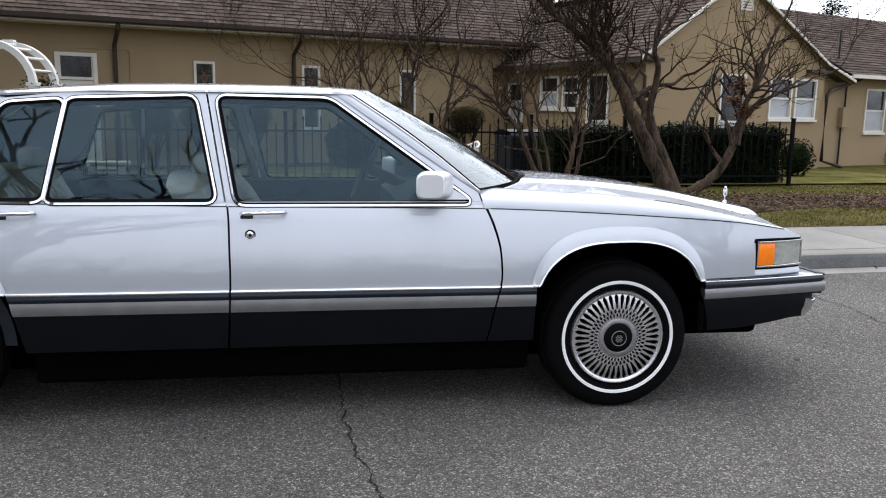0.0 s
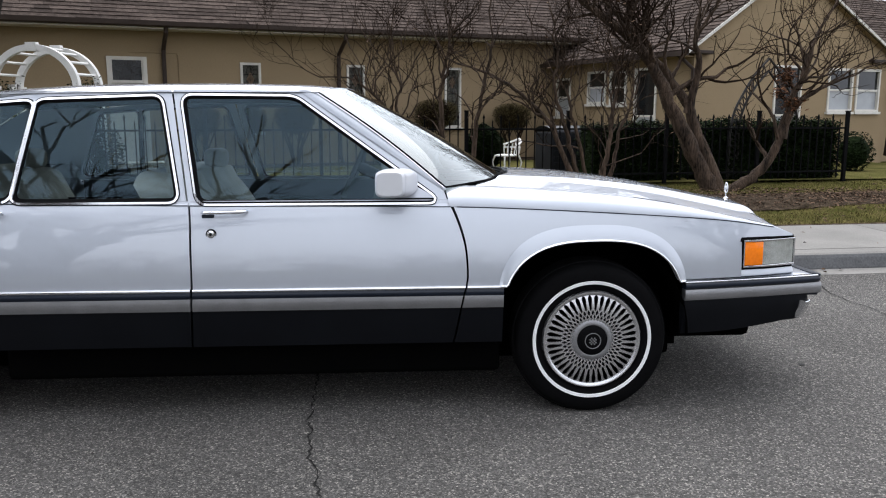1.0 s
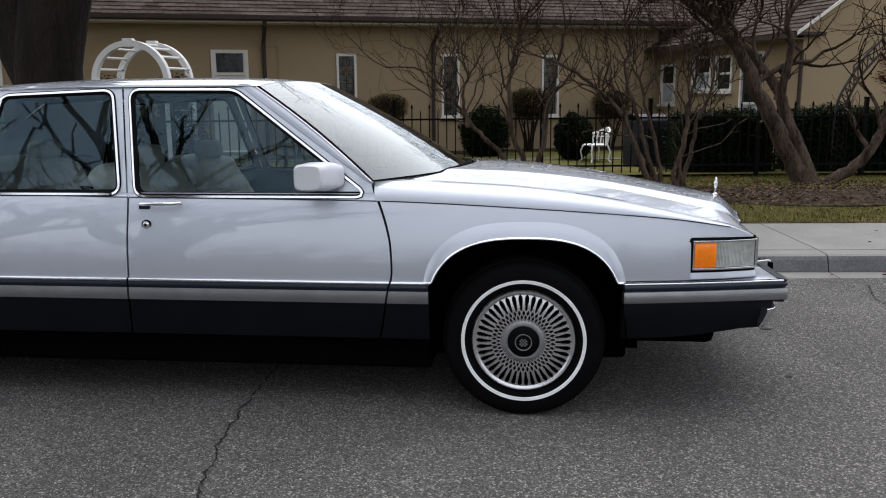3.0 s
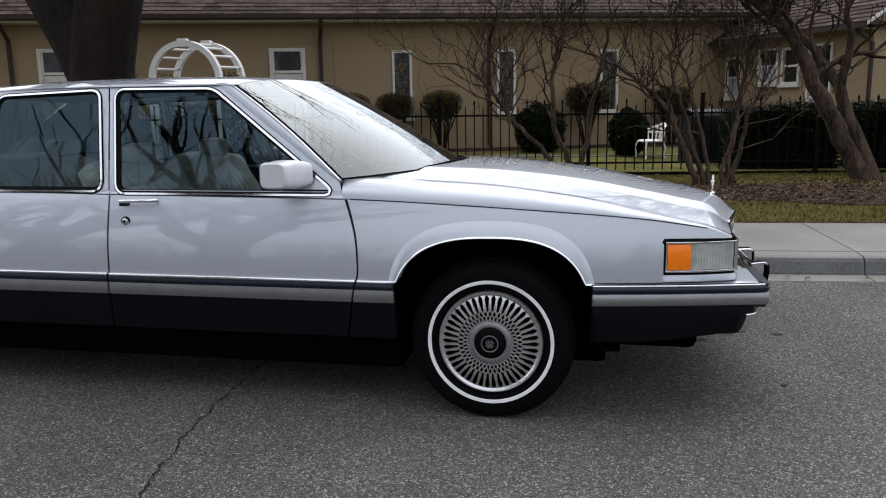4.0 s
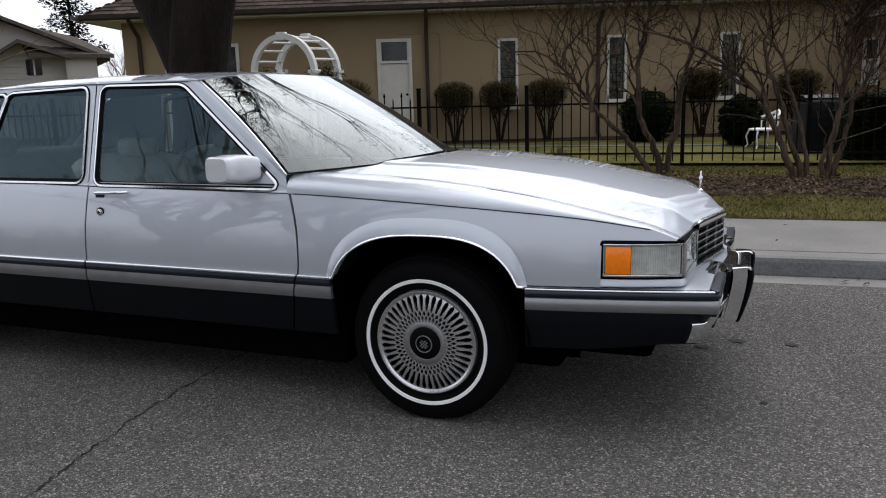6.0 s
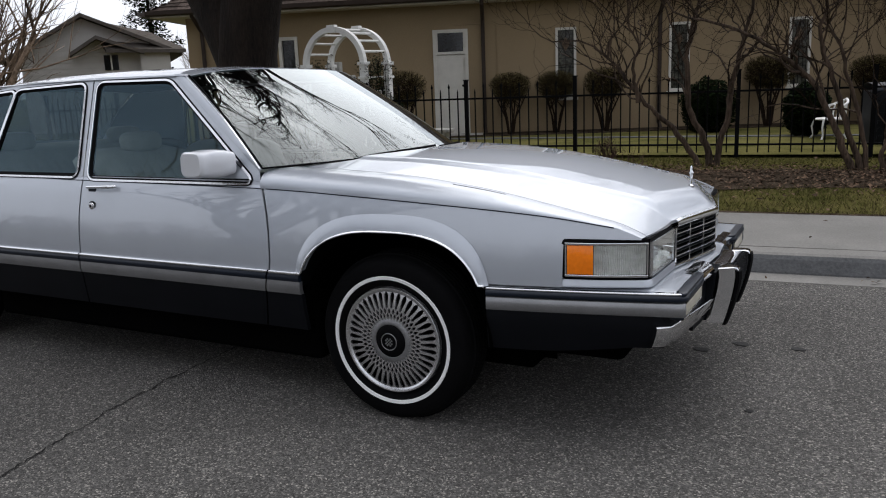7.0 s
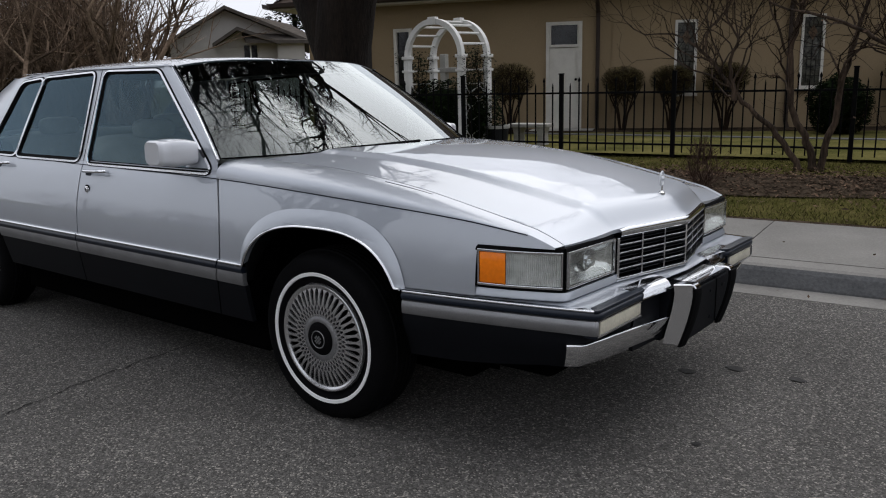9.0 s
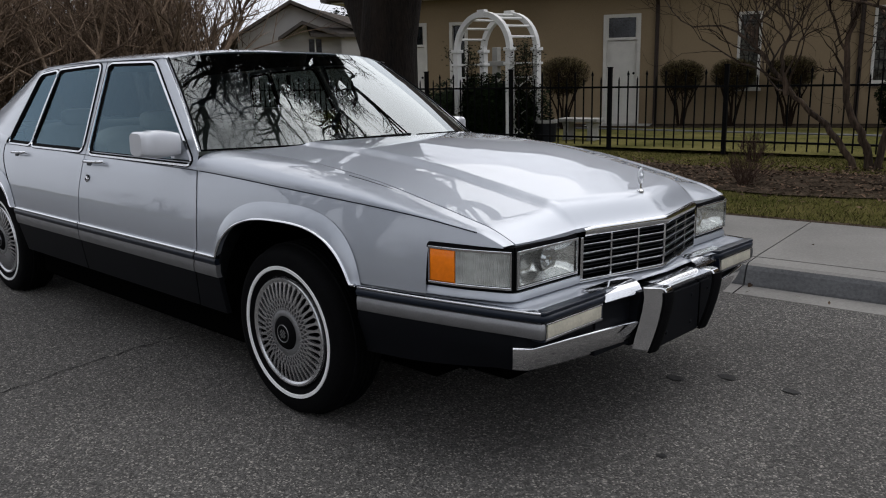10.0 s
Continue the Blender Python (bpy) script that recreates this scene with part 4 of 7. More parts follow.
def build_lamps(s):
    def rounded_end(z0, z1, o0, o1, r, length):
        def prof(u):
            d = min(r, u * length)
            k = r - math.sqrt(max(0.0, r * r - (r - d) ** 2))
            return slab(z0 + k, z1 - k, o0, o1, 0.003)
        return prof

    lamp = part("headlamp", swept(s, stretch(LAMP_SIDE, 0.0, 1.0, 30), rounded_end(0.579, 0.7165, -0.03, 0.002, 0.018, 0.31), 60), RUBBER, sedan, "wraparound headlamp with an amber corner lens", smooth=35, normals=True)
    part("lamp_bezel", swept(s, LAMP_FRONT, slab(0.579, 0.5985, -0.06, 0.002, 0.003)), RUBBER, lamp, "black lamp surround", normals=True)
    part("lamp_bezel", swept(s, LAMP_FRONT, slab(0.6965, 0.7165, -0.06, 0.002, 0.003)), RUBBER, lamp, "black lamp surround", normals=True)
    part("lamp_case", swept(s, LAMP_FRONT, slab(0.579, 0.7165, -0.075, -0.06)), RUBBER, lamp, "black lamp case", normals=True)
    for a, b in ((0.075, 0.372),):
        part("amber_lens", swept(s, stretch(LAMP_SIDE, a, b), slab(0.5985, 0.6965, -0.004, 0.0105, 0.003)), AMBER, lamp, "orange side marker lens", smooth=30, normals=True)
    # ribbed cornering lamp
    ribs = Build()
    pts = stretch(LAMP_SIDE, 0.378, 0.976, 56)
    for i in range(56):
        o = 0.0 if i % 2 else 0.0028
        ribs.v += [at(p.x + 0.29 * w, p.y + w, z, s) for p, w in ((pts[i], 0.004 + o), (pts[i + 1], 0.0068 - o)) for z in (0.5985, 0.6965)]
        k = len(ribs.v) - 4
        ribs.f.append((k, k + 2, k + 3, k + 1))
    part("lamp_reflector", ribs, RIBBED, lamp, "ribbed silver reflector", normals=False)
    front = Build()
    def bowl(u, v):
        d = (1 - abs(2 * u - 1) ** 3.0) * (1 - abs(2 * v - 1) ** 3.0)
        w = 0.0025 * math.sin(u * 26) * (1 - v) + 0.0018 * math.sin(u * 9 + v * 11)
        return at(lerp(0.909, 0.917, u) + 0.0045 - 0.050 * d + w * d, lerp(0.708, 0.428, u), lerp(0.5985, 0.6965, v), s)

    front.grid(bowl, 40, 18)
    part("lamp_reflector", front, REFLECTOR, lamp, "silver reflector", smooth=60)
    part("cornering_lens", swept(s, stretch(LAMP_SIDE, 0.374, 0.980), slab(0.5975, 0.6975, 0.0085, 0.0105)), LENS, lamp, "clear cornering lens", normals=True)
    part("headlight_lens", swept(s, stretch(LAMP_FRONT, 0.03, 0.97), slab(0.5975, 0.6975, 0.0085, 0.0105)), LENS, lamp, "clear headlight lens", normals=True)
    bulb = Build()
    bulb.lathe([(0.0, 0.012), (0.010, 0.010), (0.014, 0.0), (0.03, -0.001), (0.042, 0.002)], 24, Matrix.Translation(at(0.885, 0.52, 0.646, s)) @ Matrix.Rotation(radians(90), 4, "Y"))
    part("reflector", bulb, CHROME, lamp, "bright reflector in the headlight", smooth=50)
    # chrome trim right round each lens
    for line, a, b in ((LAMP_SIDE, 0.05, 0.993), (LAMP_FRONT, 0.004, 0.988)):
        for z0, z1 in ((0.5895, 0.5975), (0.6975, 0.7060)):
            part("lamp_trim", swept(s, stretch(line, a, b), slab(z0, z1, -0.004, 0.0125, 0.002)), CHROME, lamp, "chrome lamp trim", smooth=40, normals=True)
        for e0, e1 in ((a, a + (0.018 if line is LAMP_SIDE else 0.02)), (b - (0.014 if line is LAMP_SIDE else 0.016), b)):
            part("lamp_trim", swept(s, stretch(line, e0, e1, 2), slab(0.5975, 0.6975, -0.004, 0.0120)), CHROME, lamp, "chrome lamp trim", normals=True)
    # painted sill under the lamps; a black strip stands for the shade beneath
    line = fillet([(0.63, 0.810), (0.76, 0.781), (0.912, 0.728), (0.922, 0.40)], 0.03)
    part("lamp_sill", swept(s, line, [(-0.03, 0.552), (0.006, 0.552), (0.0105, 0.556), (0.009, 0.566), (0.003, 0.5785), (-0.03, 0.5785)], 40), PAINT, sedan, smooth=35, normals=True)
    part("sill_gap", swept(s, line, slab(0.542, 0.5522, -0.04, -0.002), 40), BLACK, sedan, "black strip for the shaded gap below the sill")


ZT, ZB = 0.716, 0.566


def build_grille():
    face = [(0.922, 0.405), (1.004, 0.02), (1.006, 0.0)]
    grille = part("grille", swept(-1, face, slab(ZB, ZT, -0.05, -0.03)), BLACK, sedan, "chrome eggcrate grille with a dark backing", normals=True)
    part("grille_backing", swept(1, face, slab(ZB, ZT, -0.05, -0.03)), BLACK, grille, normals=True)
    for s in (-1, 1):
        def head(u):
            t = min(1.0, u / 0.10)
            k = lerp(0.75, 1.0, t)
            return [(-0.03, ZT - 0.010), (0.005, ZT - 0.012), (0.010, ZT - 0.009), (0.012, ZT - 0.002), (0.0115, ZT + 0.011 * k), (0.010, ZT + 0.0155 * k), (0.006, ZT + 0.0185 * k), (-0.004, ZT + 0.0195 * k), (-0.03, ZT + 0.0195 * k)]
        part("grille_header", swept(s, stretch(face, 0.045, 1.0, 24), head), CHROME, grille, "broad chrome grille header", smooth=50, normals=True)
        part("grille_frame", swept(s, face, slab(ZB - 0.012, ZB, -0.03, 0.010, 0.003)), CHROME, grille, "chrome grille frame", smooth=40, normals=True)
        part("grille_frame", swept(s, stretch(face, 0.0, 0.030, 2), slab(ZB, ZT - 0.012, -0.03, 0.010, 0.003)), CHROME, grille, "chrome grille frame", smooth=40, normals=True)
        for k in range(3):
            c = 0.352 + 0.318 * k
            a, b = (c - 0.0085, c + 0.0085) if k < 2 else (0.985, 1.0)
            part("grille_upright", swept(s, stretch(face, a, b, 2), slab(ZB, ZT - 0.012, -0.026, 0.006, 0.002)), CHROME, grille, "chrome grille upright", normals=True)
        for k in range(1, 5):
            z = lerp(ZB, ZT - 0.012, k / 5)
            part("grille_bar", swept(s, face, slab(z - 0.0022, z + 0.0022, -0.022, 0.003, 0.001)), CHROME, grille, "chrome grille bar", normals=True)
        for k in range(15):
            if k % 3 == 2:
                continue
            z = lerp(ZB, ZT - 0.012, (k + 1) / 15)
            part("grille_slat", swept(s, face, slab(z - 0.0012, z + 0.0012, -0.024, -0.010)), GREY_METAL, grille, "thin dark grille slat", normals=True)


def build_bumper():
    core = Build()
    core.box(0.80, 0.955, YC - 0.68, YC + 0.68, 0.36, 0.53)
    bumper = part("front_bumper", core, CLADDING, sedan, "dark bumper with chrome guards and blade")
    side = [(x, half_width(x) + 0.012) for x in (0.385, 0.5, 0.62, 0.74, 0.86, 0.95)]
    wrap = fillet(side + [(1.032, 0.742), (1.034, 0.42), (0.985, 0.385)], 0.028)
    shelf_line = fillet(side + [(1.028, 0.742), (1.030, 0.415), (1.012, 0.30), (1.030, 0.0)], 0.03)
    for s in (-1, 1):
        # silver top of the bumper, from the bright edge in to lamps and grille
        shelf = Build()
        outer = stretch(shelf_line, 0.0, 1.0, 70)
        inner = [(0.385, 0.85), (0.61, 0.80), (0.90, 0.715), (0.912, 0.40), (0.99, 0.0)]
        cum = stretch(inner, 0.0, 1.0, 70)
        def top(u, v):
            i = min(70, round(u * 70))
            p, q = outer[i], cum[i]
            z = lerp(0.548, 0.541, v) if v < 0.9 else 0.538
            return at(lerp(q.x, p.x, v), lerp(q.y, p.y, v), z + (0.004 * (1 - v)), s)
        shelf.grid(top, 70, 10, flip=s > 0)
        part("bumper_shelf", shelf, PAINT, bumper, "silver top of the bumper", smooth=35)
        part("bumper_edge", swept(s, wrap, slab(0.5365, 0.545, -0.02, 0.003, 0.003), 60), CHROME, bumper, "bright bumper edge", smooth=50, normals=True)
        part("bumper_strip", swept(s, wrap, [(-0.03, 0.514), (0.0, 0.514), (0.006, 0.517), (0.008, 0.522), (0.008, 0.530), (0.005, 0.5355), (0.0, 0.537), (-0.03, 0.537)], 60), NAVY, bumper, "dark blue bumper strip", smooth=50, normals=True)
        band = fillet(side + [(1.029, 0.748), (1.031, 0.738)], 0.008)
        part("bumper_band", swept(s, band, [(-0.03, 0.466), (0.001, 0.466), (0.004, 0.470), (0.005, 0.49), (0.003, 0.509), (0.0, 0.512), (-0.03, 0.512)], 30), SATIN, bumper, "satin grey bumper band", smooth=50, normals=True)
        # dark skirt below the band, rising towards the corner
        low = fillet(side[:5] + [(0.93, half_width(0.93) + 0.006), (0.99, 0.735), (1.0, 0.42), (0.985, 0.0)], 0.03)
        def skirt(u):
            zl = lerp(0.322, 0.348, min(1, max(0, (u - 0.12) / 0.24)) ** 1.5)
            return [(-0.04, zl), (-0.022 - 0.012 * u, zl), (-0.006, 0.40), (0.0, 0.44), (-0.001, 0.4655), (-0.04, 0.4655)]
        part("bumper_skirt", swept(s, low, skirt, 60), CLADDING, bumper, "dark lower bumper", smooth=40, normals=True)
        # block with the signal lamp in it
        block = [(1.030, 0.732), (1.033, 0.425)]
        part("signal_housing", swept(s, block, slab(0.452, 0.5145, -0.06, -0.003, 0.004)), NAVY, bumper, "dark housing of the signal lamp", normals=True)
        part("fog_lamp", swept(s, stretch(block, 0.03, 0.95), slab(0.466, 0.506, -0.02, 0.002, 0.003)), FOG, bumper, "frosted front signal lamp", smooth=40, normals=True)
        for z0, z1 in ((0.459, 0.4655), (0.5065, 0.511)):
            part("signal_trim", swept(s, stretch(block, 0.01, 0.97), slab(z0, z1, -0.02, 0.003, 0.001)), CHROME, bumper, "chrome edge of the signal lamp", normals=True)
        # dark recess between block and guard, chrome above it
        part("bumper_recess", swept(s, [(1.005, 0.425), (1.022, 0.15)], slab(0.33, 0.517, -0.03, 0.0)), CLADDING, bumper, "dark recess between lamp and guard", normals=True)
        part("recess_trim", swept(s, [(1.024, 0.405), (1.044, 0.205)], [(-0.06, 0.502), (0.0, 0.502), (0.003, 0.506), (0.001, 0.513), (-0.012, 0.532), (-0.030, 0.5445), (-0.06, 0.5475)]), CHROME, bumper, "chrome top edge of the recess", smooth=40, normals=True)
        plate_ = Build()
        plate_.sheet(lambda u, v: at(lerp(0.978, 1.012, v) - 0.004 * u, lerp(0.47, 0.21, u), lerp(0.5515, 0.5475, v), s), 12, 6, (0, 0, -0.004))
        part("bumper_top_plate", plate_, CHROME, bumper, "chrome plate on the bumper top", smooth=40)
        # chrome blade under it all
        bl = fillet([(0.952, 0.782), (0.995, 0.748), (1.022, 0.60), (1.036, 0.42), (1.048, 0.219)], 0.05)
        def blade(u):
            zt = lerp(0.434, 0.412, max(0, u - 0.35) / 0.65)
            zb = lerp(0.356, 0.330, u)
            return [(-0.045, zb), (-0.036, zb), (-0.020, lerp(zb, zt, 0.3)), (-0.007, lerp(zb, zt, 0.65)), (0.0, zt - 0.006), (-0.004, zt), (-0.012, zt + 0.002), (-0.04, zt + 0.002)]
        part("bumper_blade", swept(s, bl, blade, 40), CHROME, bumper, "chrome lower bumper blade", smooth=55, normals=True)
        # guard: a tall chrome upright, swept forward towards its top, with a black edge in front
        prof = [(1.058, 0.527), (1.112, 0.531), (1.124, 0.528), (1.131, 0.517), (1.133, 0.49), (1.129, 0.455), (1.122, 0.42), (1.113, 0.385), (1.103, 0.35), (1.094, 0.322), (1.086, 0.309), (1.030, 0.309), (1.036, 0.345), (1.047, 0.40), (1.056, 0.45), (1.062, 0.495)]
        guard = Build()
        hs_ = (0.214, 0.2105, 0.158, 0.154)
        back_ = (0.0035, 0.0, 0.0, 0.004)
        n = len(prof)
        mid_x, mid_z = 1.088, 0.42
        for h, bk in zip(hs_, back_):
            for x, z in prof:
                d = Vector((mid_x - x, mid_z - z)).normalized() * bk
                guard.v.append(at(x + d.x, h + (0.32 * (mid_x - x) if h > 0.2 else 0.0), z + d.y, s))
        for i in range(len(hs_) - 1):
            for j in range(n):
                j2 = (j + 1) % n
                guard.f.append((i * n + j, i * n + j2, (i + 1) * n + j2, (i + 1) * n + j))
        guard.f.append(tuple(range(n)))
        guard.f.append(tuple((len(hs_) - 1) * n + j for j in range(n)))
        part("bumper_guard", guard, CHROME, bumper, "upright chrome bumper guard", smooth=32, normals=True)
        pad = Build()
        pad.sheet(lambda u, v: at(smooth_at([(0.300, 1.086), (0.35, 1.104), (0.42, 1.1235), (0.49, 1.1345), (0.517, 1.1325)], lerp(0.306, 0.517, u)) + 0.006 * math.sin(math.pi * v), lerp(0.216, 0.152, v), lerp(0.304, 0.517, u), s), 16, 6, (-0.01, 0, 0.0))
        part("guard_pad", pad, RUBBER, bumper, "black rubber guard edge", smooth=50)
        part("guard_mount", swept(s, [(1.020, 0.236), (1.022, 0.15)], [(-0.02, 0.322), (0.002, 0.322), (0.020, 0.40), (0.030, 0.47), (0.032, 0.512), (-0.02, 0.512)]), CLADDING, bumper, "dark mount behind the guard", normals=True)
        part("block_cap", swept(s, fillet([(1.022, 0.745), (1.031, 0.735), (1.033, 0.415), (1.0, 0.39)], 0.012), slab(0.5372, 0.5475, -0.030, 0.005, 0.004)), NAVY, bumper, "dark cap over the signal lamp", smooth=40, normals=True)
    plate = Build()
    plate.box(1.055, 1.081, YC - 0.150, YC + 0.150, 0.306, 0.480)
    for s in (-1, 1):
        for z in (0.345, 0.445):
            plate.lathe([(0.0, 0.004), (0.007, 0.003), (0.008, 0)], 10, Matrix.Translation((1.081, YC + s * 0.09, z)) @ Matrix.Rotation(radians(90), 4, "Y"))
    part("plate_holder", plate, CLADDING, bumper, "empty dark plate holder", bevel=0.004)
    part("bumper_beam", Build().box(1.0, 1.07, YC - 0.152, YC + 0.152, 0.40, 0.505), CLADDING, bumper, "dark beam behind the plate holder", bevel=0.006)
    cen = Build()
    cen.sheet(lambda u, v: (1.015 + 0.075 * v - 0.006 * v ** 6, YC + lerp(-0.153, 0.153, u), 0.530 - 0.004 * v - 0.018 * v ** 5), 8, 10, (-0.01, 0, -0.02))
    part("bumper_centre", cen, CHROME, bumper, "chrome middle of the bumper", smooth=50)


for side in (-1, 1):
    build_lamps(side)
build_grille()
build_bumper()


# inside the car
def seat(name, x, y0, y1, label):
    """A pleated seat: rolls along the cushion and the back, with a soft headrest."""
    def roll(v):
        return abs(math.sin(v * (y1 - y0) * math.pi / 0.062)) ** 0.6

    ob = Build()
    ob.sheet(lambda u, v: (lerp(x, x + 0.50, u), lerp(y0, y1, v), 0.55 + 0.05 * math.sin(math.pi * u) * (0.6 + 0.4 * math.sin(math.pi * v)) + 0.016 * roll(v)), 8, 88, (0, 0, -0.2))
    st = part(name, ob, LEATHER, sedan, label, smooth=60)
    bk = Build()

    def back(u, v):
        edge = 1 - (2 * v - 1) ** 8
        lean = x + 0.06 - 0.20 * u + (0.022 * roll(v) + 0.02) * edge * math.sin(math.pi * min(1, u * 1.1 + 0.08)) ** 0.5
        return (lean, lerp(y0, y1, v), 0.55 + 0.42 * u - 0.05 * (2 * v - 1) ** 6)

    bk.sheet(back, 14, 96, (-0.14, 0, 0.02))
    part("seat_back", bk, LEATHER, st, "pleated cream leather back", smooth=60)
    for c in ((y0 + y1) / 2,) if y1 - y0 < 0.8 else (y0 + 0.3, y1 - 0.3):
        hr = Build()

        def pad(u, v):
            a, b = lerp(-math.pi / 2, math.pi / 2, u), 2 * math.pi * v
            q = abs(math.cos(a)) ** 0.5
            cx, cy = math.cos(b), math.sin(b)
            return (x - 0.17 + 0.055 * q * abs(cx) ** 0.6 * (1 if cx > 0 else -1), c + 0.115 * q * abs(cy) ** 0.6 * (1 if cy > 0 else -1), 1.015 + 0.052 * abs(math.sin(a)) ** 0.7 * (1 if a > 0 else -1))

        hr.grid(pad, 12, 24)
        hr.tube([(x - 0.17, c - 0.05, 0.95), (x - 0.17, c - 0.05, 1.0)], 0.008, 6)
        hr.tube([(x - 0.17, c + 0.05, 0.95), (x - 0.17, c + 0.05, 1.0)], 0.008, 6)
        part("headrest", hr, LEATHER, st, "cream leather headrest", smooth=60)


seat("front_seat", -1.58, 0.18, 0.84, "cream ribbed leather front seat")
seat("front_seat", -1.58, 0.92, 1.58, "cream ribbed leather front seat")
seat("rear_seat", -2.55, 0.20, 1.56, "cream ribbed leather rear bench")
dash = Build()
dash.sheet(lambda u, v: (lerp(-0.52, -0.90, u), lerp(0.12, 1.64, v), 0.90 + 0.03 * math.sin(math.pi * u) - 0.05 * u), 8, 12, (0, 0, -0.3))
part("dashboard", dash, DASH, sedan, "dark dashboard", smooth=50)
wheel = Build()
mw = Matrix.Translation((-1.0, 1.25, 0.97)) @ Matrix.Rotation(radians(-65), 4, "Y")
wheel.tube([mw @ Vector((0.18 * math.cos(a), 0.18 * math.sin(a), 0)) for a in [2 * math.pi * i / 32 for i in range(33)]], 0.013, 8)
wheel.tube([mw @ Vector((-0.17, 0, 0)), mw @ Vector((0, 0, -0.02)), mw @ Vector((0.17, 0, 0))], 0.012, 6)
wheel.tube([mw @ Vector((0, 0, 0)), mw @ Vector((0, 0, -0.3))], 0.03, 8)
part("steering_wheel", wheel, DASH, sedan, "dark steering wheel", smooth=50)
card = Build()
card.box(-0.98, -0.62, YC - 0.02, YC + 0.02, 0.6, 0.62)
part("centre_trim", card, DASH, sedan)
for s in (-1, 1):
    inner = Build()
    inner.sheet(lambda u, v: at(lerp(-2.6, -0.66, u), lerp(0.80, 0.80, v), lerp(0.32, 0.875, v), s), 6, 4, (0, -s * 0.04, 0))
    part("door_lining", inner, LINING, sedan, "blue grey door lining", smooth=30)


# the body leans a little towards the kerb on its springs; the wheels stand straight
LEAN = Matrix.Translation((0, 0.1, 0.5)) @ Matrix.Rotation(-math.atan(0.021), 4, "X") @ Matrix.Translation((0, -0.1, -0.5))
for child in sedan.children:
    if not child.name.startswith("wheel"):
        child.matrix_basis = LEAN
# ---- the street ----
STREET = radians(4.4)
SD, SN = Vector((math.cos(STREET), math.sin(STREET), 0)), Vector((-math.sin(STREET), math.cos(STREET), 0))


def st(s, n, z):
    return SD * s + SN * n + Vector((0, 0, z))


def strip(b, s0, s1, n0, n1, z0, z1, ns=1, nn=1):
    b.grid(lambda u, v: st(lerp(s0, s1, u), lerp(n0, n1, v), lerp(z0, z1, v)), ns, nn)
    return b


g = strip(Build(), -400, 400, -400, 400, -0.06, -0.06)
tagged(part("ground", g, LAWN), "brown and green dormant ground around the street", "ground", kind="structure")

# road with a wandering crack cut into it
CRACK = [(-1.30, 1.6), (-1.20, 1.1), (-1.17, 0.6), (-1.16, 0.26), (-1.155, 0.08), (-1.165, -0.04), (-1.135, -0.14), (-1.145, -0.22), (-1.12, -0.33), (-1.125, -0.39), (-1.085, -0.50), (-1.075, -0.60), (-1.055, -0.69), (-1.00, -0.95), (-0.98, -1.4), (-0.90, -2.1), (-0.86, -3.2)]
CRACK_FAR = [(2.30, 2.45), (2.20, 2.1), (2.19, 1.86), (2.23, 1.6), (2.18, 1.24), (2.25, 0.9), (2.22, 0.4)]
rb = strip(Build(), -120, 120, -6.2, 2.49, 0.0, 0.0, 1, 1)
road = tagged(part("road", rb, ASPHALT), "grey weathered asphalt road with hairline cracks", "road", kind="structure")
CRACK_DARK = material("crack_fill", (0.018, 0.017, 0.016), 0.95, var=0.3, scale=20, fine=90, bump=0.3)
rng = random.Random(4)
for line in (CRACK, CRACK_FAR):
    cb = Build()
    fine = []
    for (x0, y0), (x1, y1) in zip(line, line[1:]):
        k = max(3, int(math.hypot(x1 - x0, y1 - y0) / 0.022))
        for i in range(k):
            fine.append((lerp(x0, x1, i / k) + rng.uniform(-0.008, 0.008), lerp(y0, y1, i / k) + rng.uniform(-0.004, 0.004)))
    w = [rng.uniform(0.0012, 0.0055) for _ in fine]
    for i in range(len(fine) - 1):
        (x0, y0), (x1, y1) = fine[i], fine[i + 1]
        cb.face((x0 - w[i], y0, 0.004), (x0 + w[i], y0, 0.004), (x1 + w[i + 1], y1, 0.004), (x1 - w[i + 1], y1, 0.004))
    part("crack", cb, CRACK_DARK, road, "dark hairline crack", weld=True)
OIL = material("oil_stain", (0.030, 0.029, 0.028), 0.7, var=0.3, scale=20, fine=90, bump=0.2)
for x, y, r in ((0.92, 1.19, 0.035), (1.08, 1.33, 0.04), (1.32, 1.34, 0.035), (1.2, 0.55, 0.02)):
    ob = Build()
    k = 14
    ob.face(*[(x + r * rng.uniform(0.7, 1.25) * math.cos(2 * math.pi * i / k), y + r * 0.7 * rng.uniform(0.7, 1.2) * math.sin(2 * math.pi * i / k), 0.004) for i in range(k)])
    part("oil_spot", ob, OIL, road, "dark oil spot")

# gutter, kerb and pavement on the house side, in cast lengths
S_JOINTS = [0.78 + 1.62 * k for k in range(-16, 16)]
gut = tagged(thing("gutter", st(0, 2.57, 0), "pale concrete gutter beside the kerb", "gutter"), kind="structure")
kerb = tagged(thing("kerb", st(0, 2.72, 0), "grey stained concrete kerb", "kerb"), kind="structure")
pave = tagged(thing("pavement", st(0, 3.4, 0), "pale concrete pavement of broad slabs", "pavement"), kind="structure")
L = 1.612
kb = Build()
prof = [(2.66, -0.05), (2.665, 0.02), (2.69, 0.095), (2.705, 0.118), (2.73, 0.129), (2.79, 0.132), (2.86, 0.134), (2.86, -0.05)]
for i in range(len(prof)):
    (n0, z0), (n1, z1) = prof[i], prof[(i + 1) % len(prof)]
    kb.face(st(0, n0, z0), st(L, n0, z0), st(L, n1, z1), st(0, n1, z1))
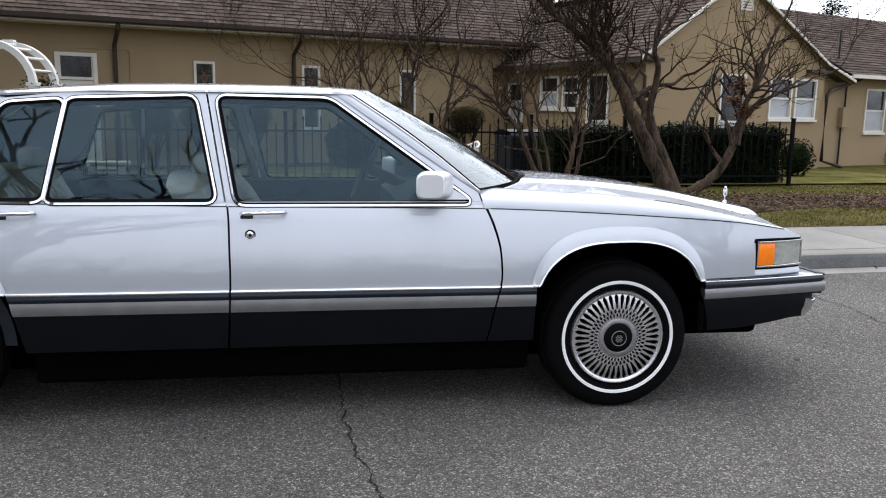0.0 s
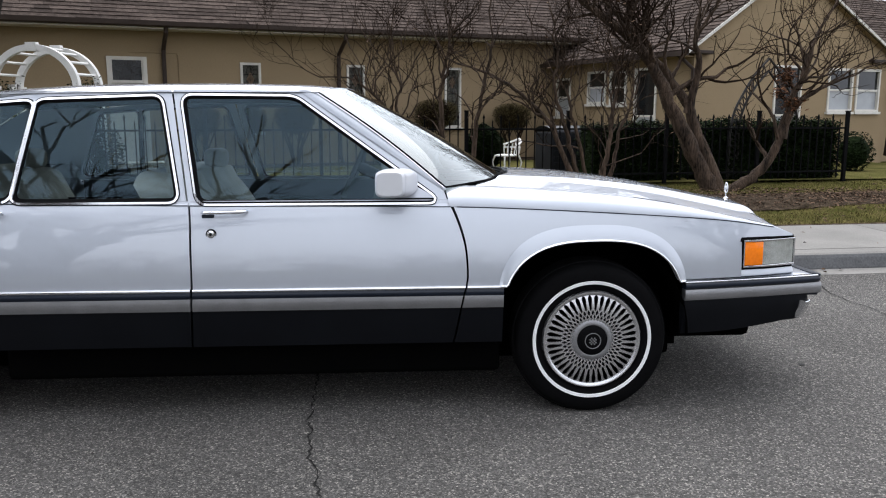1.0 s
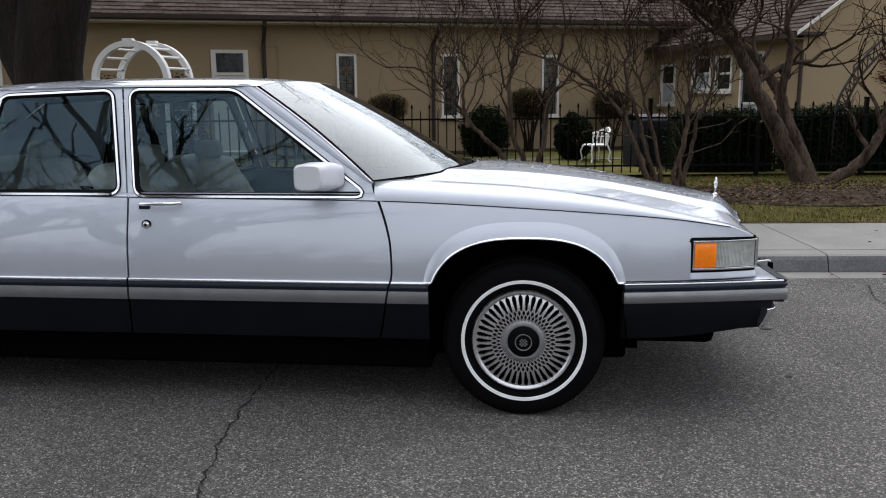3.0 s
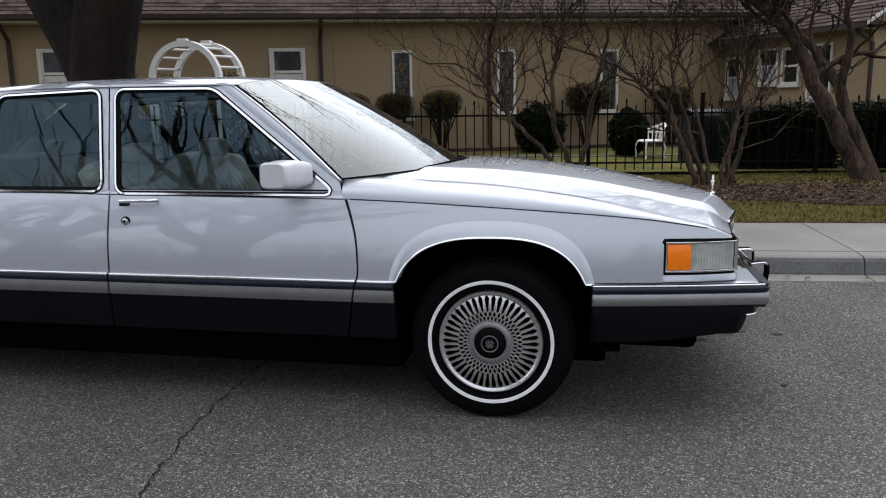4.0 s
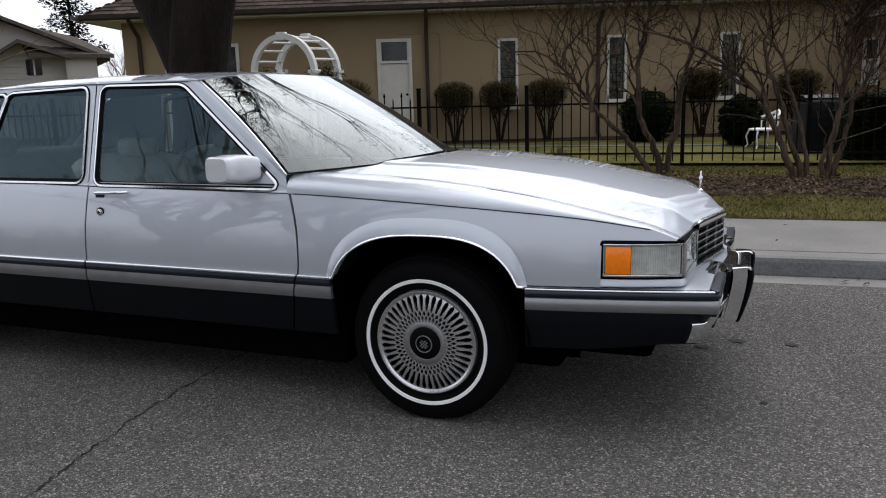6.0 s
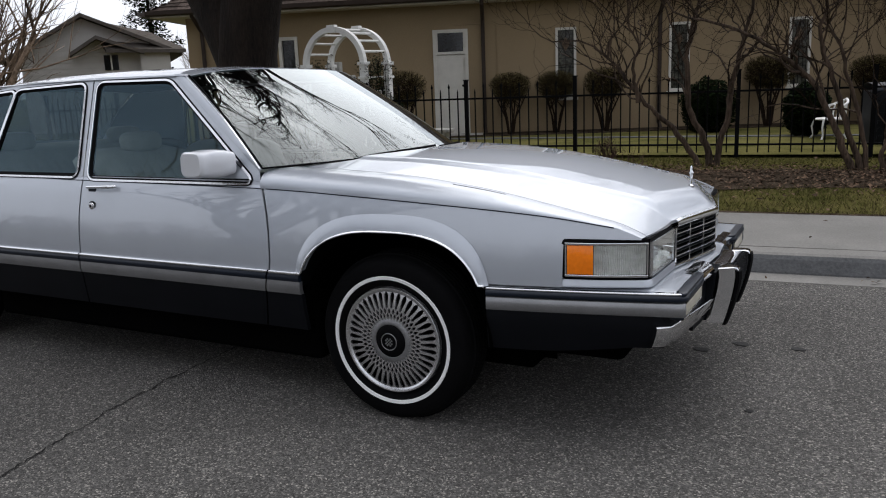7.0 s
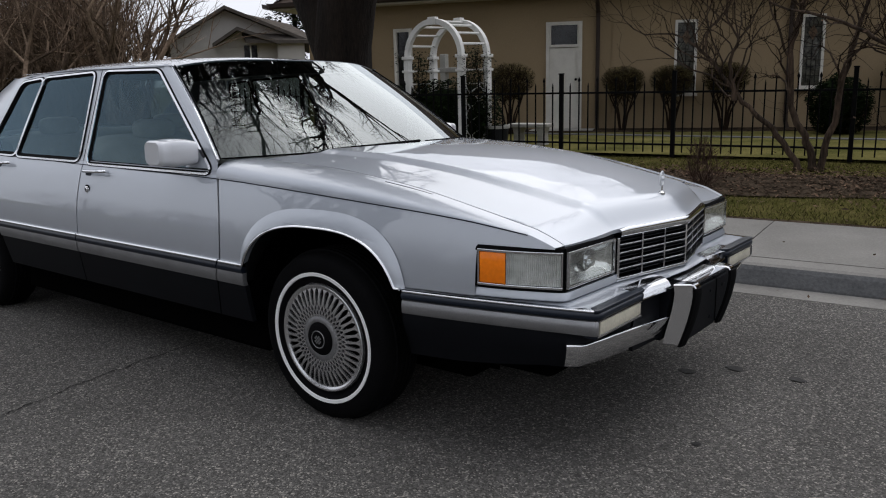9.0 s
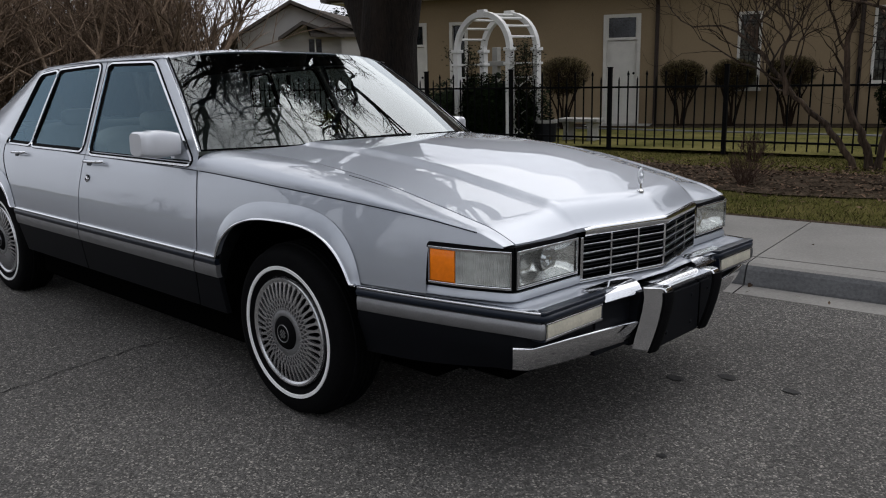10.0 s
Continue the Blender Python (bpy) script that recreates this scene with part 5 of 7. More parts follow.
kb.face(*[st(0, n, z) for n, z in prof])
kb.face(*[st(L, n, z) for n, z in prof][::-1])
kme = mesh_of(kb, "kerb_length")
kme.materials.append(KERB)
kme.materials.append(CONCRETE)  # the top and its rounded edge are paler than the face
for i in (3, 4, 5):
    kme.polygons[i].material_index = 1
gb = Build()
gb.grid(lambda u, v: st(L * u, lerp(2.487, 2.665, v), 0.003 + 0.006 * v), 1, 2)
gb.face(st(0, 2.487, 0.003), st(0, 2.487, -0.04), st(L, 2.487, -0.04), st(L, 2.487, 0.003))
gme = mesh_of(gb, "gutter_length")
gme.materials.append(CONCRETE)
pb = Build()
pb.grid(lambda u, v: st(L * u, lerp(2.864, 4.05, v), lerp(0.136, 0.152, v)), 1, 1)
for a, b_ in (((0, 2.864), (L, 2.864)), ((L, 2.864), (L, 4.05)), ((L, 4.05), (0, 4.05)), ((0, 4.05), (0, 2.864))):
    pb.face(st(*a, 0.10), st(*b_, 0.10), st(*b_, 0.137 if b_[1] < 3 else 0.152), st(*a, 0.137 if a[1] < 3 else 0.152))
pme = mesh_of(pb, "slab")
pme.materials.append(CONCRETE)
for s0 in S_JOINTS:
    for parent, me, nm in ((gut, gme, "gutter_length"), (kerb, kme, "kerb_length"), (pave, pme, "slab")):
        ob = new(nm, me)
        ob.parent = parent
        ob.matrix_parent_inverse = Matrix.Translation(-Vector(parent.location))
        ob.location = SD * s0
# far side of the street, behind the camera
fk = Build()
fk.grid(lambda u, v: st(lerp(-120, 120, u), [-6.2, -6.24, -6.4, -7.9][round(v * 3)], [0.0, 0.12, 0.13, 0.15][round(v * 3)]), 1, 3)
tagged(part("kerb_opposite", fk, KERB), "concrete kerb and path across the road", "kerb", kind="structure")
ol = strip(Build(), -120, 120, -60, -7.9, 0.15, 0.15)
tagged(part("lawn_opposite", ol, LAWN), "dormant lawn across the road", "lawn", kind="structure")

# lawn, uneven, reaching back past the house
lb = Build()


def lawn_z(s, n):
    return 0.148 + 0.05 * min(1, max(0, (n - 4.05) / 2.5)) + 0.012 * math.sin(s * 1.7 + n) * min(1, n - 4.05) * 0.7 + 0.01 * math.sin(n * 2.3)


lb.grid(lambda u, v: st(lerp(-60, 60, u), 4.052 + 46 * v * v, lawn_z(lerp(-60, 60, u), 4.052 + 46 * v * v)), 120, 60)
tagged(part("lawn", lb, LAWN, smooth=60), "patchy green and straw coloured winter lawn", "lawn", kind="structure")
mb = Build()
mb.grid(lambda u, v: st(lerp(-2.2, 9.0, u), lerp(5.25 + 0.15 * math.sin(u * 21), 6.5 + 0.12 * math.sin(u * 17 + 1), v), lawn_z(lerp(-2.2, 9.0, u), lerp(5.25, 6.5, v)) + 0.008 + 0.03 * math.sin(math.pi * v)), 60, 8)
tagged(part("mulch_bed", mb, MULCH, smooth=60), "brown leaf-strewn mulch bed under the bare trees", "planting bed", kind="structure")
wb = Build()
wb.sheet(lambda u, v: (lerp(-7.0, 2.6, u), lerp(10.85, 11.05, v) - 0.02 + 0.09 * (lerp(-7.0, 2.6, u) + 4) - 0.45, 0.245 + 0.0 * v), 12, 1, (0, 0, -0.05))
tagged(part("garden_path", wb, KERB), "pale concrete path along the house", "path", kind="structure")

# grass blades and fallen leaves
rng = random.Random(11)
gb, gg = Build(), Build()
for _ in range(120000):
    s = rng.uniform(-7, 9.5)
    n = 4.07 + 6.0 * rng.random() ** 1.25
    bed = 5.42 + 0.14 * math.sin(s * 2.1) + rng.gauss(0, 0.12), 6.38 + 0.12 * math.sin(s * 1.7 + 1) + rng.gauss(0, 0.12)
    if -2.1 < s < 8.9 and bed[0] < n < bed[1]:
        continue
    p = st(s, n, lawn_z(s, n) - 0.004)
    a, h = rng.uniform(0, 6.28), rng.uniform(0.015, 0.04)
    w = Vector((math.cos(a), math.sin(a), 0)) * rng.uniform(0.0025, 0.006)
    t = p + Vector((rng.uniform(-0.03, 0.03), rng.uniform(-0.03, 0.03), h))
    dry = 1 / (1 + math.exp(-(s - 0.6) / 0.9))
    (gg if rng.random() > (0.25 + 0.6 * dry if n < 6.0 else 0.15 + 0.3 * dry) else gb).face(p - w, p + w, t)
tagged(part("grass", gb, GRASS), "short straw and olive grass blades beside the pavement", "grass", kind="stuff")
tagged(part("grass", gg, GREEN_GRASS), "short green grass blades along the fence", "grass", kind="stuff")
soil = strip(Build(), -30, 30, 4.046, 4.10, 0.1525, 0.158, 60, 1)
tagged(part("soil_edge", soil, MULCH), "dark bare soil along the pavement edge", "soil", kind="structure")
lf = Build()


def leaf(b, p, size, rng):
    q = Euler((rng.uniform(-0.6, 0.6), rng.uniform(-0.6, 0.6), rng.uniform(0, 6.28))).to_matrix()
    o = [Vector(c) * size for c in ((-1, 0, 0), (-0.2, -0.5, 0.15), (1, 0, 0.1), (-0.2, 0.5, 0.15))]
    b.face(*[Vector(p) + q @ c for c in o])


for _ in range(15000):
    s, n = rng.uniform(-2.2, 9.2), rng.gauss(5.92, 0.42)
    leaf(lf, st(s, n, lawn_z(s, n) + 0.03 + rng.uniform(0, 0.015)), rng.uniform(0.010, 0.027), rng)
for _ in range(420):
    s, n = rng.uniform(-6, 9), rng.uniform(4.1, 8.5)
    leaf(lf, st(s, n, lawn_z(s, n) + 0.02), rng.uniform(0.02, 0.04), rng)
for _ in range(40):
    s = rng.uniform(-2, 6)
    leaf(lf, st(s, rng.uniform(2.5, 2.66), 0.018), rng.uniform(0.012, 0.03), rng)
for _ in range(14):
    s, n = rng.uniform(-2, 5), rng.uniform(2.9, 4.05)
    leaf(lf, st(s, n, 0.162), rng.uniform(0.012, 0.025), rng)
tagged(part("fallen_leaves", lf, DRY_LEAF), "dry brown leaves lying on bed, kerb and grass", "leaves", kind="stuff")


# ---- the house ----
HA = radians(22.9)
HU, HV = Vector((math.cos(HA), math.sin(HA), 0)), Vector((-math.sin(HA), math.cos(HA), 0))
HM = Matrix(((HU.x, HV.x, 0, 0), (HU.y, HV.y, 0, 0), (0, 0, 1, 0), (0, 0, 0, 1)))
MAIN = 12.72


def hs(u, v, z):
    return HU * u + HV * v + Vector((0, 0, z))


house = thing("house", hs(3, MAIN, 0), "tan stucco house with a brown shingle roof and white windows", "house")


def hbox(b, u0, u1, v0, v1, z0, z1):
    b.box(u0, u1, v0, v1, z0, z1, HM)
    return b


def wall_with_openings(name, axis, a0, a1, fixed, thick, z0, z1, holes, gable=None):
    """A wall along u (axis 0) or v (axis 1) with openings right through it."""
    b = Build()
    poly = [(a0, z0), (a1, z0), (a1, z1)] + (gable or []) + [(a0, z1)]
    put = (lambda p, o: hs(p[0], fixed + o, p[1])) if axis == 0 else (lambda p, o: hs(fixed + o, p[0], p[1]))
    hl = [[(x0, y0), (x1, y0), (x1, y1), (x0, y1)] for x0, x1, y0, y1 in holes]
    fill(b, poly, lambda p: put(p, 0.0), hl)
    fill(b, poly, lambda p: put(p, thick), hl)
    for loop in [poly] + hl:
        for i in range(len(loop)):
            p, q = loop[i], loop[(i + 1) % len(loop)]
            b.face(put(p, 0), put(q, 0), put(q, thick), put(p, thick))
    return part(name, b, STUCCO, house, "tan stucco wall", weld=True)


def curve_bar(line, fixed):
    """A curved lead strip on a wall that runs along the house."""
    n = len(line)
    us = [(i, p[0]) for i, p in enumerate(line)]
    zs = [(i, p[1]) for i, p in enumerate(line)]
    return Build().tube([hs(smooth_at(us, k / 5), fixed + 0.022, smooth_at(zs, k / 5)) for k in range(5 * (n - 1) + 1)], 0.005, 4)


def sash(parent, axis, a0, a1, z0, z1, fixed, kind="leaded"):
    """A window: white frame, sill, glass and its bars, set into the wall."""
    def bx(b, p0, p1, o0, o1, q0, q1):
        return hbox(b, p0, p1, fixed + o0, fixed + o1, q0, q1) if axis == 0 else hbox(b, fixed + o0, fixed + o1, p0, p1, q0, q1)
    fw = 0.045
    fr = Build()
    bx(fr, a0, a0 + fw, -0.025, 0.06, z0, z1)
    bx(fr, a1 - fw, a1, -0.025, 0.06, z0, z1)
    bx(fr, a0 + fw, a1 - fw, -0.025, 0.06, z1 - fw, z1)
    bx(fr, a0 + fw, a1 - fw, -0.025, 0.06, z0, z0 + fw)
    w = part("window", fr, HOUSE_TRIM, parent, "white framed window")
    sb = bx(Build(), a0 - 0.03, a1 + 0.03, -0.06, 0.0, z0 - 0.05, z0 - 0.002)
    part("window_sill", sb, HOUSE_TRIM, w, "white window sill")
    gb_ = bx(Build(), a0 + fw, a1 - fw, 0.03, 0.04, z0 + fw, z1 - fw)
    if kind == "leaded":
        part("pane", gb_, STAINED, w, "dark leaded glass pane")
        n = 7
        for k in range(1, n):
            z = lerp(z0 + fw, z1 - fw, k / n)
            part("lead_bar", bx(Build(), a0 + fw, a1 - fw, 0.024, 0.030, z - 0.005, z + 0.005), IRON, w, "dark lead bar")
        mid = (a0 + a1) / 2
        part("lead_bar", bx(Build(), mid - 0.005, mid + 0.005, 0.018, 0.0235, z0 + fw, z1 - fw), IRON, w, "dark lead bar")
        half = (a1 - a0) / 2 - fw
        span = z1 - z0 - 2 * fw
        for sg in (-1, 1):
            stem_u = mid + sg * half * 0.5
            part("lead_bar", bx(Build(), stem_u - 0.004, stem_u + 0.004, 0.018, 0.0235, z0 + fw, z0 + fw + span * 0.42), IRON, w, "dark lead bar")
            part("lead_bar", curve_bar([(mid + sg * half * x, z0 + fw + span * y) for x, y in ((0.5, 0.42), (0.85, 0.52), (0.9, 0.62), (0.35, 0.72), (0.1, 0.80), (0.5, 0.90), (0.3, 0.97))], fixed), IRON, w, "curved dark lead bar")
        med = Build()
        dm = [(0, -0.13), (0.075, 0), (0, 0.13), (-0.075, 0)]
        zc = z1 - 0.30
        mm = HM @ Matrix(((1, 0, 0, mid), (0, 0, -1, fixed + 0.022), (0, 1, 0, zc), (0, 0, 0, 1)))
        med.prism(dm, 0.004, mm)
        part("medallion", med, material("ochre_glass", (0.12, 0.08, 0.05), 0.3, var=0.4, scale=20, fine=60, bump=0.1), w, "brown glass lozenge")
    else:
        part("pane", gb_, WINDOW_GLASS if kind == "dark" else BLIND, w, "window pane with a pale blind behind" if kind == "blind" else "dark window pane")
        br = Build()
        zc = (z0 + z1) / 2
        bx(br, a0 + fw, a1 - fw, 0.005, 0.045, zc - 0.02, zc + 0.02)
        part("meeting_rail", br, HOUSE_TRIM, w, "white meeting rail")
        if kind == "blind":
            up = bx(Build(), a0 + fw, a1 - fw, 0.022, 0.029, zc + 0.02, z1 - fw)
            part("upper_pane", up, WINDOW_GLASS, w, "dark upper pane")
    return w


SIDE_U = 8.42
LEADED = [(1.465, 1.85, 0.86, 2.14), (3.55, 3.93, 0.91, 2.15), (5.71, 6.10, 0.91, 2.15)]
DOORS = [(-0.83, -0.17, 0.24, 2.19), (-4.82, -4.26, 0.24, 2.19), (-3.79, -3.42, 0.24, 2.18)]
front = wall_with_openings("front_wall", 0, -5.57, SIDE_U, MAIN, 0.25, 0.0, 2.80, LEADED + DOORS)
for a0, a1, z0, z1 in LEADED:
    sash(front, 0, a0, a1, z0, z1, MAIN)


def house_door(a0, a1, z0, z1, dark=False):
    fr = Build()
    fw = 0.06
    hbox(fr, a0, a0 + fw, MAIN - 0.03, MAIN + 0.12, z0, z1)
    hbox(fr, a1 - fw, a1, MAIN - 0.03, MAIN + 0.12, z0, z1)
    hbox(fr, a0 + fw, a1 - fw, MAIN - 0.03, MAIN + 0.12, z1 - fw, z1)
    d = part("door", fr, HOUSE_TRIM, house, "white framed door" if not dark else "dark glazed side door")
    leaf_ = Build()
    if dark:
        hbox(leaf_, a0 + fw, a1 - fw, MAIN + 0.05, MAIN + 0.09, z0, z1 - fw)
        part("door_leaf", leaf_, WINDOW_GLASS, d, "dark glass door leaf")
        return
    hbox(leaf_, a0 + fw, a1 - fw, MAIN + 0.02, MAIN + 0.06, z0, z1 - 0.46)
    part("door_leaf", leaf_, HOUSE_TRIM, d, "plain white door leaf", bevel=0.004)
    tr = hbox(Build(), a0 + fw, a1 - fw, MAIN - 0.01, MAIN + 0.05, z1 - 0.452, z1 - 0.405)
    part("transom_bar", tr, HOUSE_TRIM, d, "white transom bar")
    for e in (a0 + fw, a1 - fw - 0.03):
        tf = hbox(Build(), e, e + 0.03, MAIN, MAIN + 0.05, z1 - 0.405, z1 - fw)
        part("transom_stile", tf, HOUSE_TRIM, d, "white transom stile")
    tg = hbox(Build(), a0 + fw + 0.03, a1 - fw - 0.03, MAIN + 0.02, MAIN + 0.03, z1 - 0.405, z1 - fw)
    part("transom_pane", tg, WINDOW_GLASS, d, "dark transom pane")
    kn = Build()
    kn.lathe([(0.0, 0.05), (0.02, 0.045), (0.024, 0.03), (0.01, 0.02), (0.01, 0)], 12, HM @ Matrix.Translation((a1 - fw - 0.05, MAIN + 0.02, 1.15)) @ Matrix.Rotation(radians(90), 4, "X"))
    part("door_knob", kn, IRON, d, "dark door knob", smooth=40)
    stp = hbox(Build(), a0 - 0.25, a1 + 0.25, MAIN - 0.55, MAIN - 0.002, 0.12, 0.25)
    part("door_step", stp, STONE, d, "stone door step", bevel=0.01)


for i, dd in enumerate(DOORS):
    house_door(*dd, dark=i == 2)

# gable wing that comes forward, and the low range beside it
WING, SIDE, RANGE = 8.35, 8.42, 8.65
wing = wall_with_openings("gable_wall", 0, SIDE, 13.70, WING, 0.25, 0.0, 2.16, [(11.90, 12.62, 1.24, 2.08), (12.72, 13.44, 1.24, 2.08), (10.42, 11.16, 0.25, 2.10)], gable=[(13.70, 2.33), (10.74, 3.87), (SIDE, 2.42)])
for a0, a1 in ((11.90, 12.62), (12.72, 13.44)):
    sash(wing, 0, a0, a1, 1.24, 2.08, WING, "blind")
sash(wing, 0, 10.42, 11.16, 0.25, 2.10, WING, "blind")
vent = Build()
hbox(vent, 10.84, 10.88, WING - 0.025, WING + 0.02, 3.32, 3.60)
hbox(vent, 11.16, 11.20, WING - 0.025, WING + 0.02, 3.32, 3.60)
for k in range(5):
    hbox(vent, 10.88, 11.16, WING - 0.02, WING + 0.02, 3.32 + 0.055 * k, 3.355 + 0.055 * k)
part("gable_vent", vent, HOUSE_TRIM, wing, "white louvred gable vent")
side_wall = wall_with_openings("wing_side_wall", 1, WING + 0.25, MAIN, SIDE, 0.25, 0.0, 2.45, [(12.0, 12.55, 1.14, 1.96), (10.78, 11.40, 1.40, 2.06), (10.14, 10.66, 1.38, 2.04), (9.27, 9.90, 0.25, 2.06)])
for a0, a1, z0, z1, kd in ((12.0, 12.55, 1.14, 1.96, "blind"), (10.78, 11.40, 1.40, 2.06, "blind"), (10.14, 10.66, 1.38, 2.04, "dark"), (9.27, 9.90, 0.25, 2.06, "blind")):
    sash(side_wall, 1, a0, a1, z0, z1, SIDE, kd)
wall_with_openings("range_wall", 0, 13.70, 24.0, RANGE, 0.25, 0.0, 2.20, [(15.74, 16.55, 0.96, 1.96)])
sash(wing, 0, 15.74, 16.55, 0.96, 1.96, RANGE, "blind")
wall_with_openings("end_wall", 1, MAIN + 0.25, 17.0, -5.57, 0.25, 0.0, 2.80, [])
bw = hbox(Build(), -5.57, 24, 17.0, 17.25, 0.0, 2.8)
part("back_wall", bw, STUCCO, house, "tan stucco wall")
rw = hbox(Build(), 24.0, 24.25, RANGE, 17.0, 0.0, 2.20)
part("range_end_wall", rw, STUCCO, house, "tan stucco wall")


def shingles(name, corner, along, up, n_courses, length, trim0=0.0, trim1=0.0, depth=0.14):
    """A roof slope laid in overlapping courses of shingles. along, up: unit vectors; trims shorten each course for hips."""
    b = Build()
    nrm = along.cross(up).normalized()
    rng = random.Random(len(name) + n_courses)
    for k in range(n_courses):
        y0, y1 = k * depth, (k + 1) * depth + 0.02
        a, e = trim0 * k * depth, length - trim1 * k * depth
        if e - a < 0.1:
            break
        x = a
        while x < e:
            w = min(rng.uniform(0.22, 0.42), e - x)
            lift = 0.018 + rng.uniform(-0.003, 0.004)
            p = [corner + along * x + up * y0 + nrm * lift, corner + along * (x + w - 0.006) + up * y0 + nrm * lift, corner + along * (x + w - 0.006) + up * y1 + nrm * 0.002, corner + along * x + up * y1 + nrm * 0.002]
            b.face(*p)
            b.face(p[0] - nrm * 0.016, p[1] - nrm * 0.016, p[1], p[0])
            x += w
    ob = part(name, b, SHINGLE, house, "weathered brown shingle courses")
    ob["kind"] = "stuff"
    deck = Build()
    h = n_courses * depth
    deck.face(*[q - nrm * 0.03 for q in (corner, corner + along * length, corner + along * (length - trim1 * h) + up * h, corner + along * trim0 * h + up * h)])
    part("roof_deck", deck, BROWN_METAL, house, "dark roof boarding")
    return ob


def slope(du, dv, dz):
    return (HU * du + HV * dv + Vector((0, 0, dz))).normalized()


EAVE_Z = 2.84
shingles("main_roof", hs(-6.05, MAIN - 0.48, EAVE_Z), HU, slope(0, 0.84, 0.54), 22, 15.05, 1.0, -0.84)
shingles("hip_roof", hs(-6.05, 17.42, EAVE_Z), -HV, slope(0.84, 0, 0.54), 22, 5.18, 1.0, 1.0)
shingles("back_roof", hs(9.9, 17.42, EAVE_Z), -HU, slope(0, -0.84, 0.54), 22, 15.95, 0.0, 1.0)
# soffit, fascia and gutter along the main eave
so = hbox(Build(), -6.05, 8.95, MAIN - 0.46, MAIN, 2.725, 2.745)
part("soffit", so, HOUSE_TRIM, house, "pale soffit")
so = hbox(Build(), -6.05, -5.57, MAIN, 17.3, 2.725, 2.745)
part("soffit", so, HOUSE_TRIM, house, "pale soffit")
fa = hbox(Build(), -6.05, 8.95, MAIN - 0.50, MAIN - 0.46, 2.72, 2.75)
part("fascia_edge", fa, HOUSE_TRIM, house, "pale edge under the gutter")
gt = Build()
gp = [(-0.61, 2.84), (-0.605, 2.77), (-0.58, 2.745), (-0.52, 2.745), (-0.50, 2.75), (-0.50, 2.85)]
for i in range(len(gp) - 1):
    (v0, z0), (v1, z1) = gp[i], gp[i + 1]
    gt.face(hs(-6.10, MAIN + v0, z0), hs(8.95, MAIN + v0, z0), hs(8.95, MAIN + v1, z1), hs(-6.10, MAIN + v1, z1))
    gt.face(hs(-6.15 + (v0 + 0.5) * 0.9, MAIN - 0.6, z0), hs(-6.15 + (v0 + 0.5) * 0.9, 17.4, z0), hs(-6.15 + (v1 + 0.5) * 0.9, 17.4, z1), hs(-6.15 + (v1 + 0.5) * 0.9, MAIN - 0.6, z1))
part("roof_gutter", gt, BROWN_METAL, house, "dark brown roof gutter")
# the old roof has settled a little towards its hipped end
for ob in house.children:
    if ob.name.split(".")[0] in ("main_roof", "hip_roof", "back_roof", "roof_deck", "soffit", "fascia_edge", "roof_gutter"):
        for vert in ob.data.vertices:
            vert.co.z -= 0.085 - 0.0075 * vert.co.dot(HU)


def downpipe(u, v, z1, off=0.5):
    b = Build()
    pts = [hs(u, v - off, z1), hs(u, v - off, z1 - 0.08), hs(u, v - 0.07, z1 - 0.34), hs(u, v - 0.06, z1 - 0.5), hs(u, v - 0.06, 0.35), hs(u + 0.02, v - 0.20, 0.22)]
    b.tube(pts, 0.038, 8)
    part("downpipe", b, BROWN_METAL, house, "dark brown downpipe", smooth=40)


for u in (0.117, 3.374, -5.25):
    downpipe(u, MAIN, 2.675)
cond = Build()
cond.tube([hs(-0.45, MAIN - 0.012, 2.27), hs(0.33, MAIN - 0.012, 2.27), hs(0.37, MAIN - 0.012, 2.23), hs(0.37, MAIN - 0.012, 0.5)], 0.010, 6)
part("conduit", cond, STUCCO, house, "thin painted conduit")

# wing roof: two slopes meeting at a ridge that runs back
APEX_U, APEX_Z = 10.74, 3.93
EAVE_U, EAVE_W = 8.16, 2.29
left_dir, right_dir = slope(APEX_U - EAVE_U, 0, APEX_Z - EAVE_W), slope(-(13.62 - APEX_U), 0, APEX_Z - 2.42)
shingles("wing_roof", hs(EAVE_U, 25.0, EAVE_W), -HV, left_dir, 24, 25.0 - WING + 0.14)
shingles("wing_roof_right", hs(13.62, WING - 0.14, 2.42), HV, right_dir, 24, 7.0)
shingles("wing_roof_kick", hs(14.62, WING - 0.14, 2.09), HV, slope(-1.0, 0, 0.33), 7, 7.0)
for p, q in (((EAVE_U, EAVE_W), (APEX_U, APEX_Z + 0.02)), ((APEX_U, APEX_Z + 0.02), (13.62, 2.43)), ((13.62, 2.43), (14.62, 2.10))):
    bb = Build()
    m = [hs(p[0], WING - 0.15, p[1]), hs(q[0], WING - 0.15, q[1]), hs(q[0], WING - 0.15, q[1] - 0.055), hs(p[0], WING - 0.15, p[1] - 0.055)]
    k = [x + HV * 0.04 for x in m]
    for f in ((m[0], m[1], m[2], m[3]), (k[3], k[2], k[1], k[0]), (m[0], k[0], k[1], m[1]), (m[3], m[2], k[2], k[3])):
        bb.face(*f)
    part("barge_board", bb, HOUSE_TRIM, house, "pale barge board")
